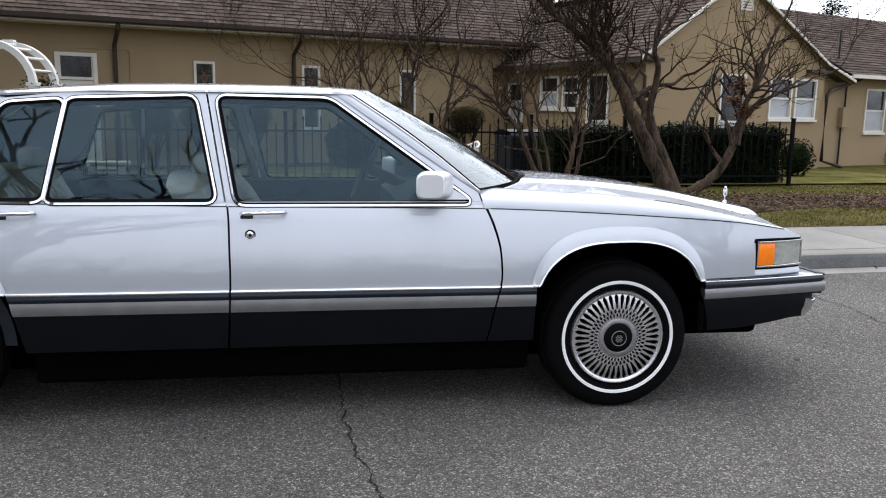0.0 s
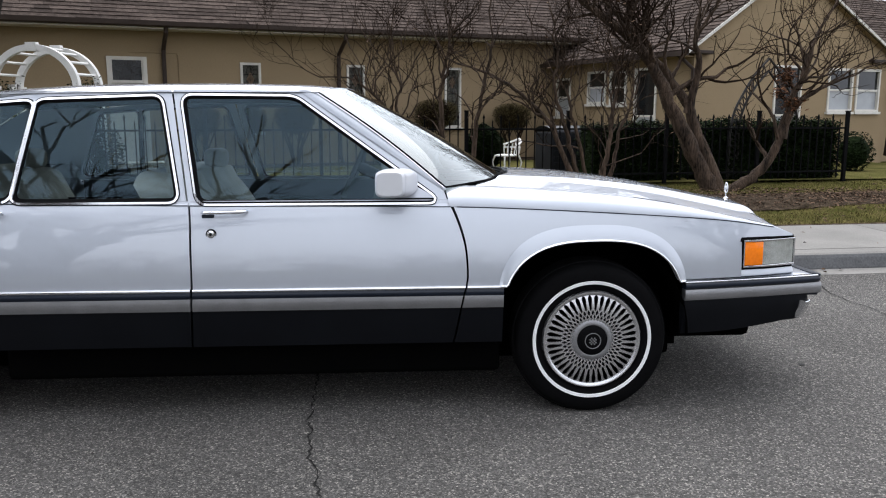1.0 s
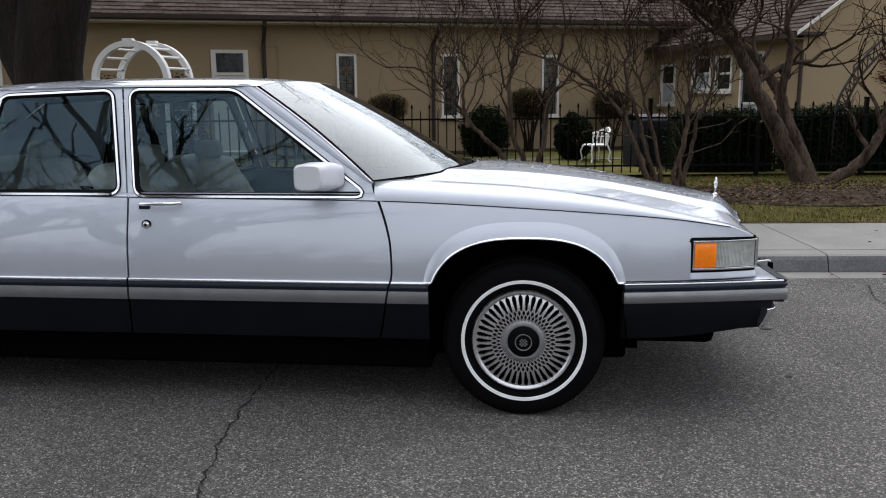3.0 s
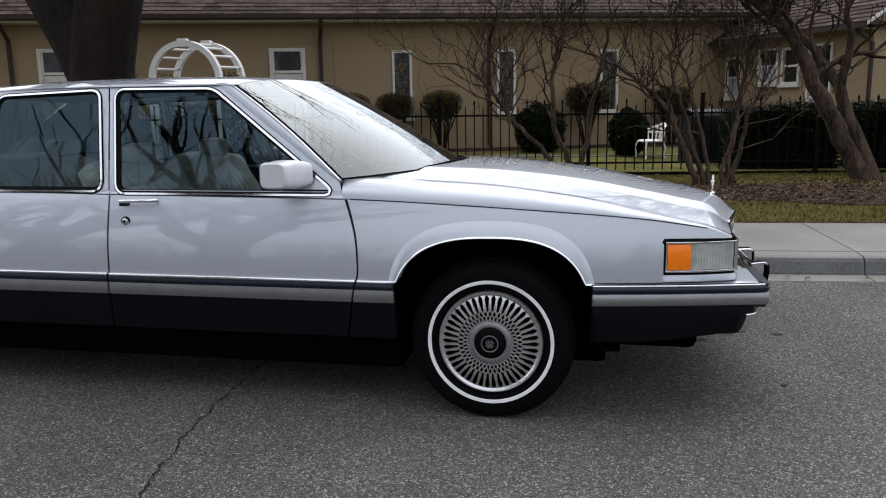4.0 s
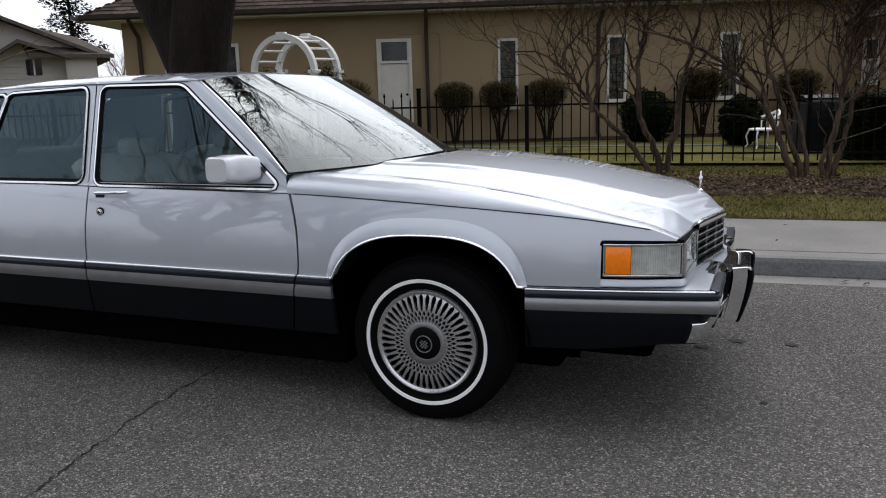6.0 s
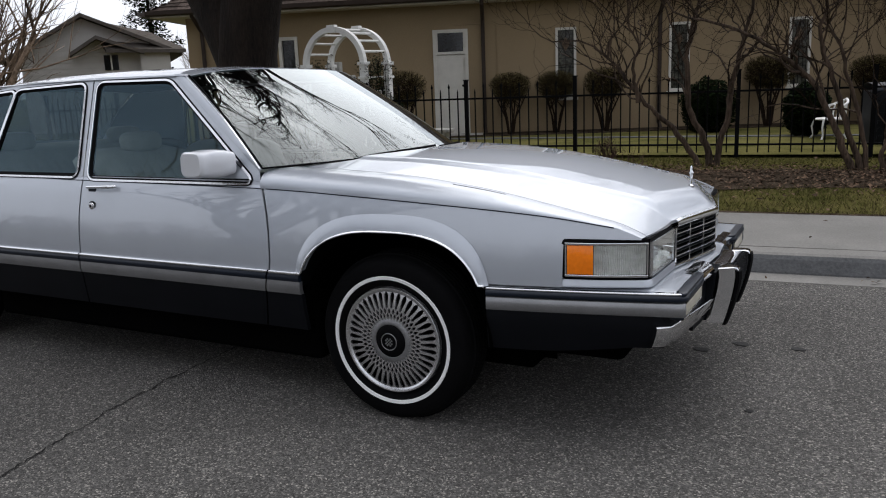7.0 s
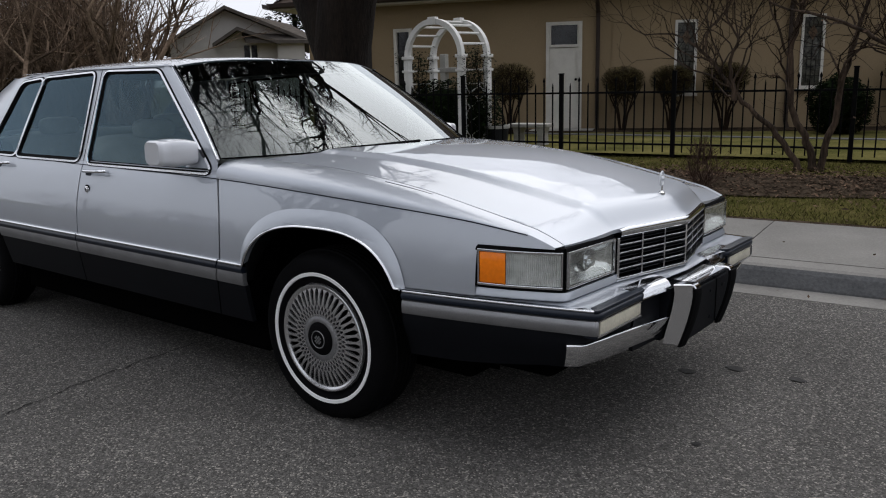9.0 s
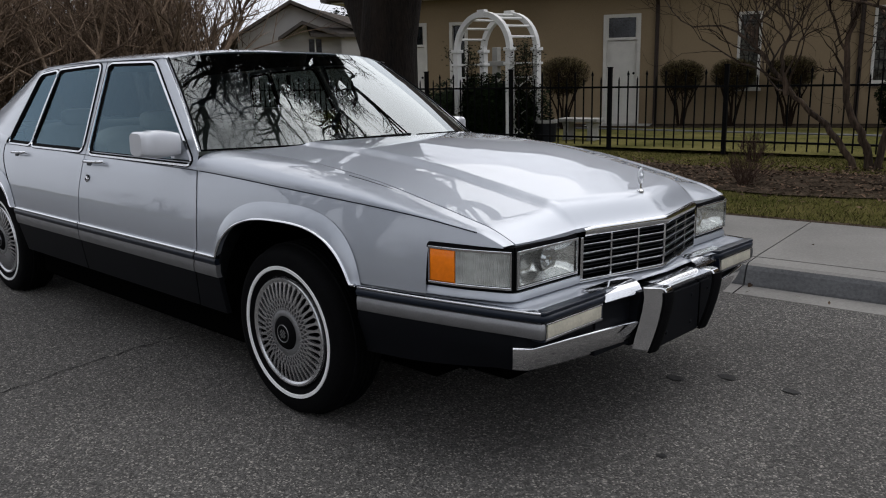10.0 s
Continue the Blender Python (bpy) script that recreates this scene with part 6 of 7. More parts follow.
# tan boarded underside of the gable overhang
for p, q in (((EAVE_U, EAVE_W), (APEX_U, APEX_Z)), ((APEX_U, APEX_Z), (13.62, 2.41)), ((13.62, 2.41), (14.62, 2.08))):
    bb = Build()
    bb.face(*[hs(u, v, z - 0.06) for (u, z), v in ((p, WING - 0.11), (q, WING - 0.11), (q, WING), (p, WING))])
    part("gable_soffit", bb, STUCCO, house, "tan underside of the gable overhang")
er = hbox(Build(), EAVE_U, 8.75, WING - 0.14, WING, 2.24, 2.30)
part("eave_return", er, BROWN_METAL, house, "dark eave return", bevel=0.01)
er = hbox(Build(), 13.05, 13.75, WING - 0.13, WING, 2.20, 2.27)
part("eave_return", er, BROWN_METAL, house, "dark eave return", bevel=0.01)
wg = hbox(Build(), EAVE_U - 0.08, EAVE_U + 0.01, WING - 0.13, 13.6, 2.20, 2.28)
part("wing_gutter", wg, BROWN_METAL, house, "dark brown gutter")
ws_ = hbox(Build(), EAVE_U + 0.01, SIDE, WING, MAIN, 2.19, 2.21)
part("wing_soffit", ws_, STUCCO, house, "tan soffit of the side eave")
shingles("range_roof", hs(14.55, RANGE - 0.36, 2.22), HU, slope(0, 0.86, 0.5), 26, 9.6)
rg = hbox(Build(), 14.60, 24.3, RANGE - 0.44, RANGE - 0.35, 2.15, 2.23)
part("range_gutter", rg, HOUSE_TRIM, house, "pale gutter")
dp = Build()
dp.tube([hs(14.95, RANGE - 0.38, 2.16), hs(14.85, RANGE - 0.10, 2.02), hs(13.85, RANGE - 0.36, 1.86), hs(13.74, RANGE - 0.36, 1.76), hs(13.74, RANGE - 0.36, 0.36), hs(14.2, RANGE - 0.55, 0.22)], 0.040, 8)
part("downpipe", dp, BROWN_METAL, house, "dark brown downpipe", smooth=40)
dp = Build()
dp.tube([hs(EAVE_U - 0.03, WING + 0.1, 2.23), hs(8.36, WING - 0.05, 1.98), hs(8.36, WING - 0.05, 0.3)], 0.036, 8)
part("downpipe", dp, BROWN_METAL, house, "dark brown downpipe", smooth=40)
eb = hbox(Build(), 14.74, 15.0, RANGE - 0.13, RANGE, 1.07, 1.52)
part("meter_box", eb, STUCCO, house, "tan electricity box", bevel=0.01)
for foot, head in ((hs(14.82, RANGE - 0.05, 0.2), hs(14.82, RANGE - 0.05, 1.08)), (hs(14.90, RANGE - 0.05, 1.5), hs(14.90, RANGE - 0.05, 2.15)), (hs(15.05, RANGE + 0.3, 2.5), hs(15.05, RANGE + 0.3, 3.25))):
    part("meter_pipe", Build().tube([foot, head], 0.021, 6), GREY_METAL, house, "grey conduit")

# ---- fence ----
FA, FB = Vector((-3.212, 7.498, 0)), Vector((5.98, 8.546, 0))
FD = (FB - FA).normalized()


def fp(x, z, off=0.0):
    """A place on the fence line by its x."""
    k = (x - FA.x) / FD.x
    return FA + FD * k + Vector((-FD.y, FD.x, 0)) * off + Vector((0, 0, z))


fence = thing("fence", fp(0, 0.2), "black iron picket fence with spear tips", "fence")
POSTS = [-10.55, -9.08, -7.61, -6.14, -4.68, -3.21, -1.745, 0.215, 1.66, 3.12, 4.55, 5.98]
ANG = math.atan2(FD.y, FD.x)
pm = Build()
pm.box(-0.024, 0.024, -0.024, 0.024, 0.0, 1.035)
pm.box(-0.03, 0.03, -0.03, 0.03, 1.035, 1.05)
pme2 = mesh_of(pm, "post")
pme2.materials.append(IRON)
pk = Build()
pk.box(-0.0075, 0.0075, -0.0075, 0.0075, 0.06, 0.93)
tip = [(-0.0075, 0.93), (-0.016, 0.955), (0, 1.00), (0.016, 0.955), (0.0075, 0.93)]
pk.prism(tip, 0.012, Matrix(((1, 0, 0, 0), (0, 0, -1, 0.006), (0, 1, 0, 0), (0, 0, 0, 1))))
pkme = mesh_of(pk, "picket")
pkme.materials.append(IRON)
pk = Build()
pk.box(-0.0075, 0.0075, -0.0075, 0.0075, 0.06, 0.885)
pk.prism([(-0.0075, 0.885), (0.0075, 0.885), (0, 0.925)], 0.012, Matrix(((1, 0, 0, 0), (0, 0, -1, 0.006), (0, 1, 0, 0), (0, 0, 0, 1))))
short_me = mesh_of(pk, "picket")
short_me.materials.append(IRON)


def on_fence(name, me, x):
    ob = new(name, me)
    ob.parent = fence
    ob.matrix_parent_inverse = Matrix.Translation(-Vector(fence.location))
    ob.matrix_basis = Matrix.Translation(fp(x, 0.205)) @ Matrix.Rotation(ANG, 4, "Z")
    return ob


for x in POSTS:
    on_fence("post", pme2, x)
for p0, p1 in zip(POSTS, POSTS[1:]):
    k = round((p1 - p0) / 0.118)
    for i in range(1, k):
        on_fence("picket", short_me if i % 2 else pkme, lerp(p0, p1, i / k))
    for z in (1.0, 0.36):
        r = Build()
        r.box(0.024, (p1 - p0) / FD.x - 0.024, -0.014, 0.014, -0.012, 0.012, Matrix.Translation(fp(p0, z)) @ Matrix.Rotation(ANG, 4, "Z"))
        part("rail", r, IRON, fence, "black fence rail")


sl_ = Build()
sl_.grid(lambda u, v: fp(lerp(-12, 9.5, u), 0.0, 0.05).lerp(hs(lerp(-12.5, 14, u), MAIN - 0.8, 0), v) + Vector((0, 0, 0.232)), 40, 6)
tagged(part("inner_lawn", sl_, STRAW_LAWN), "straw coloured lawn between fence and house", "lawn", kind="structure")
bb_ = hbox(Build(), -6.2, SIDE_U - 0.003, MAIN - 0.85, MAIN - 0.003, 0.10, 0.245)
tagged(part("wall_border", bb_, MULCH), "dark bare soil border along the house wall", "planting bed", kind="structure")


# ---- trees and shrubs ----
def grow(builds, p, d, r, length, level, rng, spread=0.6, up=0.25, kids=3, seg=4, wander=0.25, levels=3, thick=1.0, clear=None):
    """A limb and, from it, smaller ones. builds: one mesh for each level; clear: limbs that end below this height are pruned."""
    pts, rad = [Vector(p)], [r]
    d = Vector(d).normalized()
    for i in range(seg):
        d = (d + Vector((rng.uniform(-1, 1), rng.uniform(-1, 1), rng.uniform(-1, 1) + up)) * wander).normalized()
        pts.append(pts[-1] + d * length / seg)
        rad.append(r * lerp(1.0, 0.42, (i + 1) / seg))
    if clear is not None and level and pts[-1].z < clear:
        return
    builds[min(level, len(builds) - 1)].tube(pts, rad, 7 if r > 0.05 else (5 if r > 0.012 else 3), cap=False)
    if level >= levels:
        return
    for k in range(kids):
        t = rng.uniform(0.3, 1.0) if k else 1.0
        i = min(seg - 1, int(t * seg))
        q = pts[i].lerp(pts[i + 1], t * seg - i) if i < seg else pts[-1]
        dd = (pts[i + 1] - pts[i]).normalized()
        side = Vector((rng.uniform(-1, 1), rng.uniform(-1, 1), rng.uniform(-0.5, 1))).normalized()
        nd = (dd + side * spread * rng.uniform(0.6, 1.3)).normalized()
        grow(builds, q, nd, max(0.0022, rad[i] * rng.uniform(0.45, 0.68) * thick), length * rng.uniform(0.5, 0.78), level + 1, rng, spread, up, kids, max(2, seg - 1), wander, levels, 1 + (thick - 1) * 0.6, clear)


def myrtle(stems, radii, label, seed, twigs=1.0, leaves=0, clusters=()):
    """A bare many-stemmed tree; stems: each a short line of places."""
    rng = random.Random(seed)
    base = stems[0][0]
    t = thing("bare_tree", (base[0], base[1], 0.2), label, "tree", "bare trees in the bed")
    tw, lv = Build(), Build()
    for k, line in enumerate(stems):
        b, limbs = Build(), Build()
        n = len(line)
        r0 = radii[k]
        pts = [Vector(line[0]) + Vector((0, 0, -0.08))]
        for i in range(n - 1):
            for j in range(1, 5):
                q = Vector([smooth_at([(a, line[a][c]) for a in range(n)], i + j / 4) for c in range(3)])
                pts.append(q + Vector((rng.uniform(-1, 1), rng.uniform(-1, 1), 0)) * 0.016)
        m = len(pts)
        rad = [r0 * lerp(1.0, 0.34, i / (m - 1)) * (1.35 if i == 0 else 1) * rng.uniform(0.93, 1.07) for i in range(m)]
        b.tube(pts, rad, 9)
        part("stem", b, SMOOTH_BARK, t, smooth=60)
        for i in range(m // 3, m):
            for _ in range(2 if i > m * 0.5 else 1):
                if rng.random() > 0.6 * twigs:
                    continue
                dd = (pts[min(i + 1, m - 1)] - pts[i - 1]).normalized()
                side = Vector((rng.uniform(-1, 1), rng.uniform(-1, 1), rng.uniform(-0.2, 0.9))).normalized()
                grow([limbs, tw, tw], pts[i], (dd * 0.7 + side).normalized(), max(0.010, rad[i] * 0.55), rng.uniform(0.4, 1.1), 0, rng, 1.05, 0.22, 4, 6, 0.5, 2, 1.15)
        grow([limbs, tw, tw], pts[-1], (pts[-1] - pts[-2]).normalized(), rad[-1] * 0.95, 1.2, 0, rng, 0.95, 0.25, 5, 7, 0.48, 3)
        part("branch", limbs, SMOOTH_BARK, t, smooth=60)
    for _ in range(leaves):
        k = rng.randrange(len(tw.v))
        leaf(lv, tw.v[k], rng.uniform(0.02, 0.04), rng)
    tagged(part("twig_growth", tw, TWIG, t), kind="stuff")
    if leaves:
        part("withered_leaves", lv, DRY_LEAF, t, "few withered leaves")
    for c, r, count in clusters:
        cl, spray = Build(), Build()
        for _ in range(count):
            d = Vector((rng.gauss(0, 1), rng.gauss(0, 1), rng.gauss(0, 1) * 0.9))
            leaf(cl, Vector(c) + d * r * 0.45, rng.uniform(0.016, 0.034), rng)
        for _ in range(12):
            d = Vector((rng.gauss(0, 1), rng.gauss(0, 1), rng.gauss(0, 1))) * r * 0.5
            spray.tube([Vector(c) + Vector((0.05, 0, -r * 0.8)), Vector(c) + d * 0.5, Vector(c) + d], [0.004, 0.003, 0.002], 4)
        tagged(part("foliage", cl, RUST_LEAF, t, "cluster of rust-brown leaves still on the tree"), kind="stuff")
        tagged(part("twig_growth", spray, TWIG, t), kind="stuff")
    return t


myrtle([
    [(3.45, 7.25, 0.19), (3.27, 7.26, 0.49), (3.04, 7.27, 0.93), (2.82, 7.29, 1.33), (2.62, 7.3, 1.77), (2.39, 7.31, 2.05), (2.05, 7.3, 2.33), (1.64, 7.2, 2.58)],
    [(3.55, 7.24, 0.2), (3.25, 7.36, 0.93), (3.09, 7.4, 1.33), (2.84, 7.5, 1.73), (2.53, 7.6, 2.09), (2.3, 7.7, 2.44)],
    [(3.66, 7.23, 0.2), (3.95, 7.21, 0.37), (4.16, 7.2, 0.6), (4.3, 7.19, 0.93), (4.37, 7.19, 1.3), (4.53, 7.18, 1.66), (4.61, 7.17, 2.02)],
    [(3.12, 7.40, 1.3), (3.19, 7.3, 1.8), (3.1, 7.2, 2.16), (3.27, 7.1, 2.51)],
    [(4.32, 7.19, 0.97), (4.48, 7.18, 1.33), (4.76, 7.16, 1.53), (5.04, 7.14, 1.66)],
], (0.122, 0.085, 0.076, 0.056, 0.046), "thick leaning bare tree with smooth brown bark in the mulch", 21, 0.72, 240, (((4.29, 7.12, 1.665), 0.15, 330), ((4.38, 7.12, 1.36), 0.15, 280), ((4.2, 7.1, 1.48), 0.10, 110)))
myrtle([
    [(0.06, 6.92, 0.2), (-0.01, 6.9, 0.5), (-0.14, 6.85, 0.77), (-0.2, 6.83, 1.22), (-0.18, 6.84, 1.6), (-0.12, 6.86, 1.91), (-0.07, 6.88, 2.19)],
    [(-0.05, 6.88, 0.2), (-0.28, 6.8, 0.57), (-0.51, 6.72, 0.81), (-0.69, 6.66, 1.01), (-0.85, 6.6, 1.24), (-1.0, 6.55, 1.43), (-1.16, 6.5, 1.56)],
    [(0.1, 6.93, 0.2), (0.21, 6.97, 0.69), (0.29, 7.0, 1.27), (0.4, 7.04, 1.78), (0.48, 7.07, 2.15)],
    [(-0.69, 6.66, 1.01), (-0.76, 6.64, 1.3), (-0.69, 6.66, 1.55), (-0.82, 6.61, 1.81)],
], (0.042, 0.034, 0.038, 0.022), "slender bare tree with spreading twigs beside the fence", 5, 0.8, 60)
myrtle([
    [(1.51, 6.63, 0.2), (1.35, 6.57, 0.53), (1.22, 6.53, 0.86), (1.06, 6.47, 1.14), (0.79, 6.38, 1.38), (0.48, 6.27, 1.59), (0.11, 6.14, 1.74)],
    [(1.57, 6.65, 0.2), (1.4, 6.59, 0.71), (1.26, 6.54, 1.13), (1.13, 6.5, 1.55), (1.17, 6.51, 1.89), (1.1, 6.49, 2.12)],
    [(1.61, 6.66, 0.2), (1.54, 6.64, 0.65), (1.37, 6.58, 1.19), (1.3, 6.56, 1.48), (1.06, 6.47, 1.78)],
], (0.038, 0.032, 0.028), "bare tree with several thin stems in the mulch", 8, 0.75, 130)
myrtle([
    [(1.79, 6.66, 0.2), (1.83, 6.68, 0.58), (1.89, 6.7, 0.94), (1.92, 6.71, 1.35), (1.99, 6.73, 1.58), (1.89, 6.7, 1.93)],
    [(1.85, 6.68, 0.2), (1.96, 6.72, 0.7), (2.03, 6.74, 1.06), (2.15, 6.79, 1.29), (2.19, 6.8, 1.58)],
    [(1.74, 6.64, 0.2), (1.75, 6.65, 0.46), (1.85, 6.68, 0.7), (1.9, 6.7, 1.23), (1.79, 6.66, 1.64)],
], (0.034, 0.030, 0.026), "small bare tree of thin upright stems in the mulch", 13, 0.75, 140)


def big_tree(at_, label, seed, size=1.0, group="", kids=4, levels=4, reach=5):
    rng = random.Random(seed)
    t = thing("large_tree", at_, label, "tree", group)
    base = Vector(at_)
    tr = Build()
    k, n = 28, 20

    def trunk(u, v):
        z = 3.05 * u
        a = 2 * math.pi * v
        r = 0.345 + 0.30 * math.exp(-z / 0.28) + 0.06 * math.exp((z - 2.95) / 0.4)
        r *= 1 + 0.06 * math.sin(3 * a + 1.0) + 0.035 * math.sin(7 * a + z * 2) + 0.02 * math.sin(13 * a - z)
        return base + Vector((r * size * math.cos(a) - 0.05 + 0.22 * max(0.0, z - 1.5), r * size * math.sin(a), z * size - 0.05))

    tr.grid(trunk, n, k)
    part("trunk", tr, BARK, t, "thick dark furrowed trunk", smooth=60, weld=True)
    tw = Build()
    fork = Build()
    fork.tube([base + size * Vector(q) for q in ((-0.02, 0, 0.95), (-0.12, 0, 1.35), (-0.30, 0.02, 1.80), (-0.56, 0.03, 2.25), (-0.84, 0.0, 2.75), (-1.15, -0.05, 3.4), (-1.4, -0.1, 4.2), (-1.8, -0.2, 5.2))], [r * size for r in (0.26, 0.31, 0.325, 0.31, 0.29, 0.25, 0.20, 0.13)], 14)
    for k in range(9):
        grow([fork, fork, tw, tw], base + size * Vector((lerp(-1.0, -1.8, k / 8), -0.1, lerp(3.2, 5.2, k / 8))), (rng.uniform(-1, 0.6), rng.uniform(-0.8, 0.8), 1.0), 0.09 * size, 2.4 * size, 0, rng, 0.75, 0.2, 3, 6, 0.24, 3, 1.2, 3.3)
    part("limb", fork, BARK, t, smooth=60)
    for d, r, ln in (((0.02, 0.3, 1.0), 0.22, 5.0), ((-0.4, 0.6, 0.9), 0.18, 2.8)):
        st_ = base + Vector((d[0] * 0.22 + 0.14, d[1] * 0.22, 2.45)) * size
        lim = Build()
        grow([lim, lim, lim, tw, tw], st_, d, r * size, ln * size, 0, rng, 0.75, 0.30, kids, 8, 0.24, levels, 1.35, 3.4)
        part("limb", lim, BARK, t, smooth=60)
    # limbs that rise and arch out over the street
    for k in range(reach):
        o = (k + 0.5) / reach
        lim = Build()
        end = Vector((lerp(-1.5, 5.4, (k * 0.618) % 1.0), lerp(1.6, -7.5, o) + rng.uniform(-0.5, 0.5), 9.5 + rng.uniform(-1.0, 1.8)))
        top = Vector((end.x * 0.30 + rng.uniform(-0.2, 0.5), end.y * 0.25 + rng.uniform(-0.2, 0.2), 6.6 + rng.uniform(-0.8, 0.6)))
        foot = Vector((lerp(-0.25, 0.2, (k * 0.618) % 1.0), rng.uniform(-0.15, 0.15), 2.6))
        pts = []
        for i in range(19):
            u = i / 18
            q = foot * (1 - u) ** 2 + top * 2 * u * (1 - u) + end * u * u
            pts.append(base + size * (q + Vector((rng.gauss(0, 1), rng.gauss(0, 1), 0)) * 0.16 * math.sin(math.pi * u)))
        r = rng.uniform(0.17, 0.25)
        rad = [r * size * lerp(1.0, 0.16, (i / 18) ** 0.8) * rng.uniform(0.9, 1.1) for i in range(19)]
        lim.tube(pts, rad, 8)
        for i in range(5, 19):
            for _ in range(2 if levels > 3 else 1):
                if rng.random() < 0.3:
                    continue
                side = Vector((rng.uniform(-1, 1), rng.uniform(-1, 1), rng.uniform(-0.2, 0.8))).normalized()
                grow([lim, tw, tw], pts[i], (pts[i] - pts[i - 1]).normalized() + side * rng.uniform(0.5, 1.1), rad[i] * rng.uniform(0.4, 0.75), rng.uniform(1.0, 2.6) * size, 0, rng, 0.75, 0.15, kids, 6, 0.26, levels - 1, 1.1, 3.4)
        part("limb", lim, BARK, t, smooth=60)
    tagged(part("twig_growth", tw, TWIG, t), kind="stuff")
    return t


big_tree((-5.30, 5.65, 0.17), "large bare tree with a thick dark trunk by the fence", 3, reach=12)
big_tree((-17.0, -19.5, 0.15), "large bare tree on the lawn across the road", 78, 2.0, "trees across the road", 3, 3)
big_tree((-8.5, -15.0, 0.15), "large bare tree on the lawn across the road", 80, 1.6, "trees across the road", 3, 3)
big_tree((22.0, -21.0, 0.15), "large bare tree on the lawn across the road", 79, 1.8, "trees across the road", 3, 3)


def leaf_ball(b, c, rx, ry, rz, n, size, rng, shell=0.55):
    for _ in range(n):
        d = Vector((rng.gauss(0, 1), rng.gauss(0, 1), rng.gauss(0, 1))).normalized()
        k = shell + (1 - shell) * rng.random() ** 0.5
        k *= 1 + 0.22 * noise.noise(d * 2.6 + Vector(c))
        p = Vector(c) + Vector((d.x * rx, d.y * ry, d.z * rz)) * k
        leaf(b, p, size * rng.uniform(0.6, 1.3), rng)


def topiary(at_, label, seed, r=0.36, zc=1.07, mat=OLIVE):
    rng = random.Random(seed)
    t = thing("standard_shrub", at_, label, "shrub", "clipped shrubs along the house")
    sm, tw, cr = Build(), Build(), Build()
    b0 = Vector(at_)
    mid = b0 + Vector((0, 0, zc - 0.17))

    def inside(k):
        d = Vector((rng.gauss(0, 1), rng.gauss(0, 1), rng.gauss(0, 1))).normalized()
        k *= 1 + 0.10 * noise.noise(d * 3.0 + b0)
        z = math.copysign(abs(d.z) ** 0.8, d.z) * r * (0.74 if d.z > 0 else 0.80) * k
        w = r * k * (1.08 if d.z > 0 else 1.08 + 0.25 * d.z)
        return mid + Vector((d.x * w, d.y * w, z)), d

    for k in range(7):
        a = 2 * math.pi * k / 7 + rng.uniform(-0.3, 0.3)
        o = rng.uniform(0.6, 1.0)
        p0 = b0 + Vector((math.cos(a), math.sin(a), 0)) * 0.03 - Vector((0, 0, 0.03))
        p1 = b0 + Vector((math.cos(a) * r * 0.36 * o, math.sin(a) * r * 0.36 * o, (zc - 0.2) * 0.40))
        p2 = b0 + Vector((math.cos(a) * r * 0.85 * o, math.sin(a) * r * 0.85 * o, zc - 0.30))
        sm.tube([p0, p1 + Vector((rng.uniform(-1, 1), rng.uniform(-1, 1), 0)) * 0.03, p2], [0.022, 0.016, 0.008], 5)
        for _ in range(6):
            q = p1.lerp(p2, rng.uniform(0.25, 0.9))
            sm.tube([q, q.lerp(inside(0.7)[0], 0.6) + Vector((0, 0, 0.03)), inside(0.8)[0]], [0.008, 0.006, 0.003], 4, cap=False)
    for _ in range(2300):
        p, d = inside(rng.uniform(0.45, 1.0))
        e = (d + Vector((rng.gauss(0, 0.3), rng.gauss(0, 0.3), rng.uniform(0.3, 1.0)))).normalized()
        tw.tube([p - e * rng.uniform(0.05, 0.10), p + e * 0.02], [0.0032, 0.0015], 3, cap=False)
    for _ in range(6500):
        leaf(cr, inside(rng.uniform(0.6, 1.0) ** 0.6)[0], rng.uniform(0.008, 0.016), rng)
    tagged(part("stem", sm, TWIG, t), kind="stuff")
    tagged(part("twig_growth", tw, TWIG, t), kind="stuff")
    part("crown", cr, mat, t, "dense brownish olive crown")
    return t


first = topiary(hs(0.60, 12.2, 0.2), "clipped round shrub with bare stems along the house", 2)
for u, v, a, k in ((1.43, 12.2, 50, 1.0), (2.32, 12.15, 130, 1.04), (5.2, 12.1, 220, 1.22), (7.0, 12.1, 300, 1.1)):
    copy_thing(first, Matrix.Translation(hs(u, v, 0.2)) @ Matrix.Rotation(radians(a), 4, "Z") @ Matrix.Diagonal((k, k, 1 + (k - 1) * 0.5, 1)))


def bush(name, c, rx, ry, rz, label, seed, mat, n=8500, size=0.028, category="shrub", group=""):
    rng = random.Random(seed)
    t = thing(name, (c[0], c[1], c[2] - rz), label, category, group)
    core, lv, sm = Build(), Build(), Build()
    core.grid(lambda u, v: Vector(c) + Vector((rx * 0.76 * math.sin(math.pi * u) * math.cos(2 * math.pi * v), ry * 0.76 * math.sin(math.pi * u) * math.sin(2 * math.pi * v), rz * 0.76 * math.cos(math.pi * u))), 10, 16)
    leaf_ball(lv, c, rx, ry, rz, n, size, rng, 0.78)
    for k in range(5):
        a = 2 * math.pi * k / 5
        sm.tube([(c[0] + 0.05 * math.cos(a), c[1] + 0.05 * math.sin(a), c[2] - rz - 0.03), (c[0] + rx * 0.5 * math.cos(a), c[1] + ry * 0.5 * math.sin(a), c[2])], [0.02, 0.008], 5)
    tagged(part("stem", sm, TWIG, t), kind="stuff")
    part("core", core, mat, t)
    part("foliage", lv, mat, t, "dense dark foliage" if mat is EVERGREEN else "dense olive foliage")
    return t


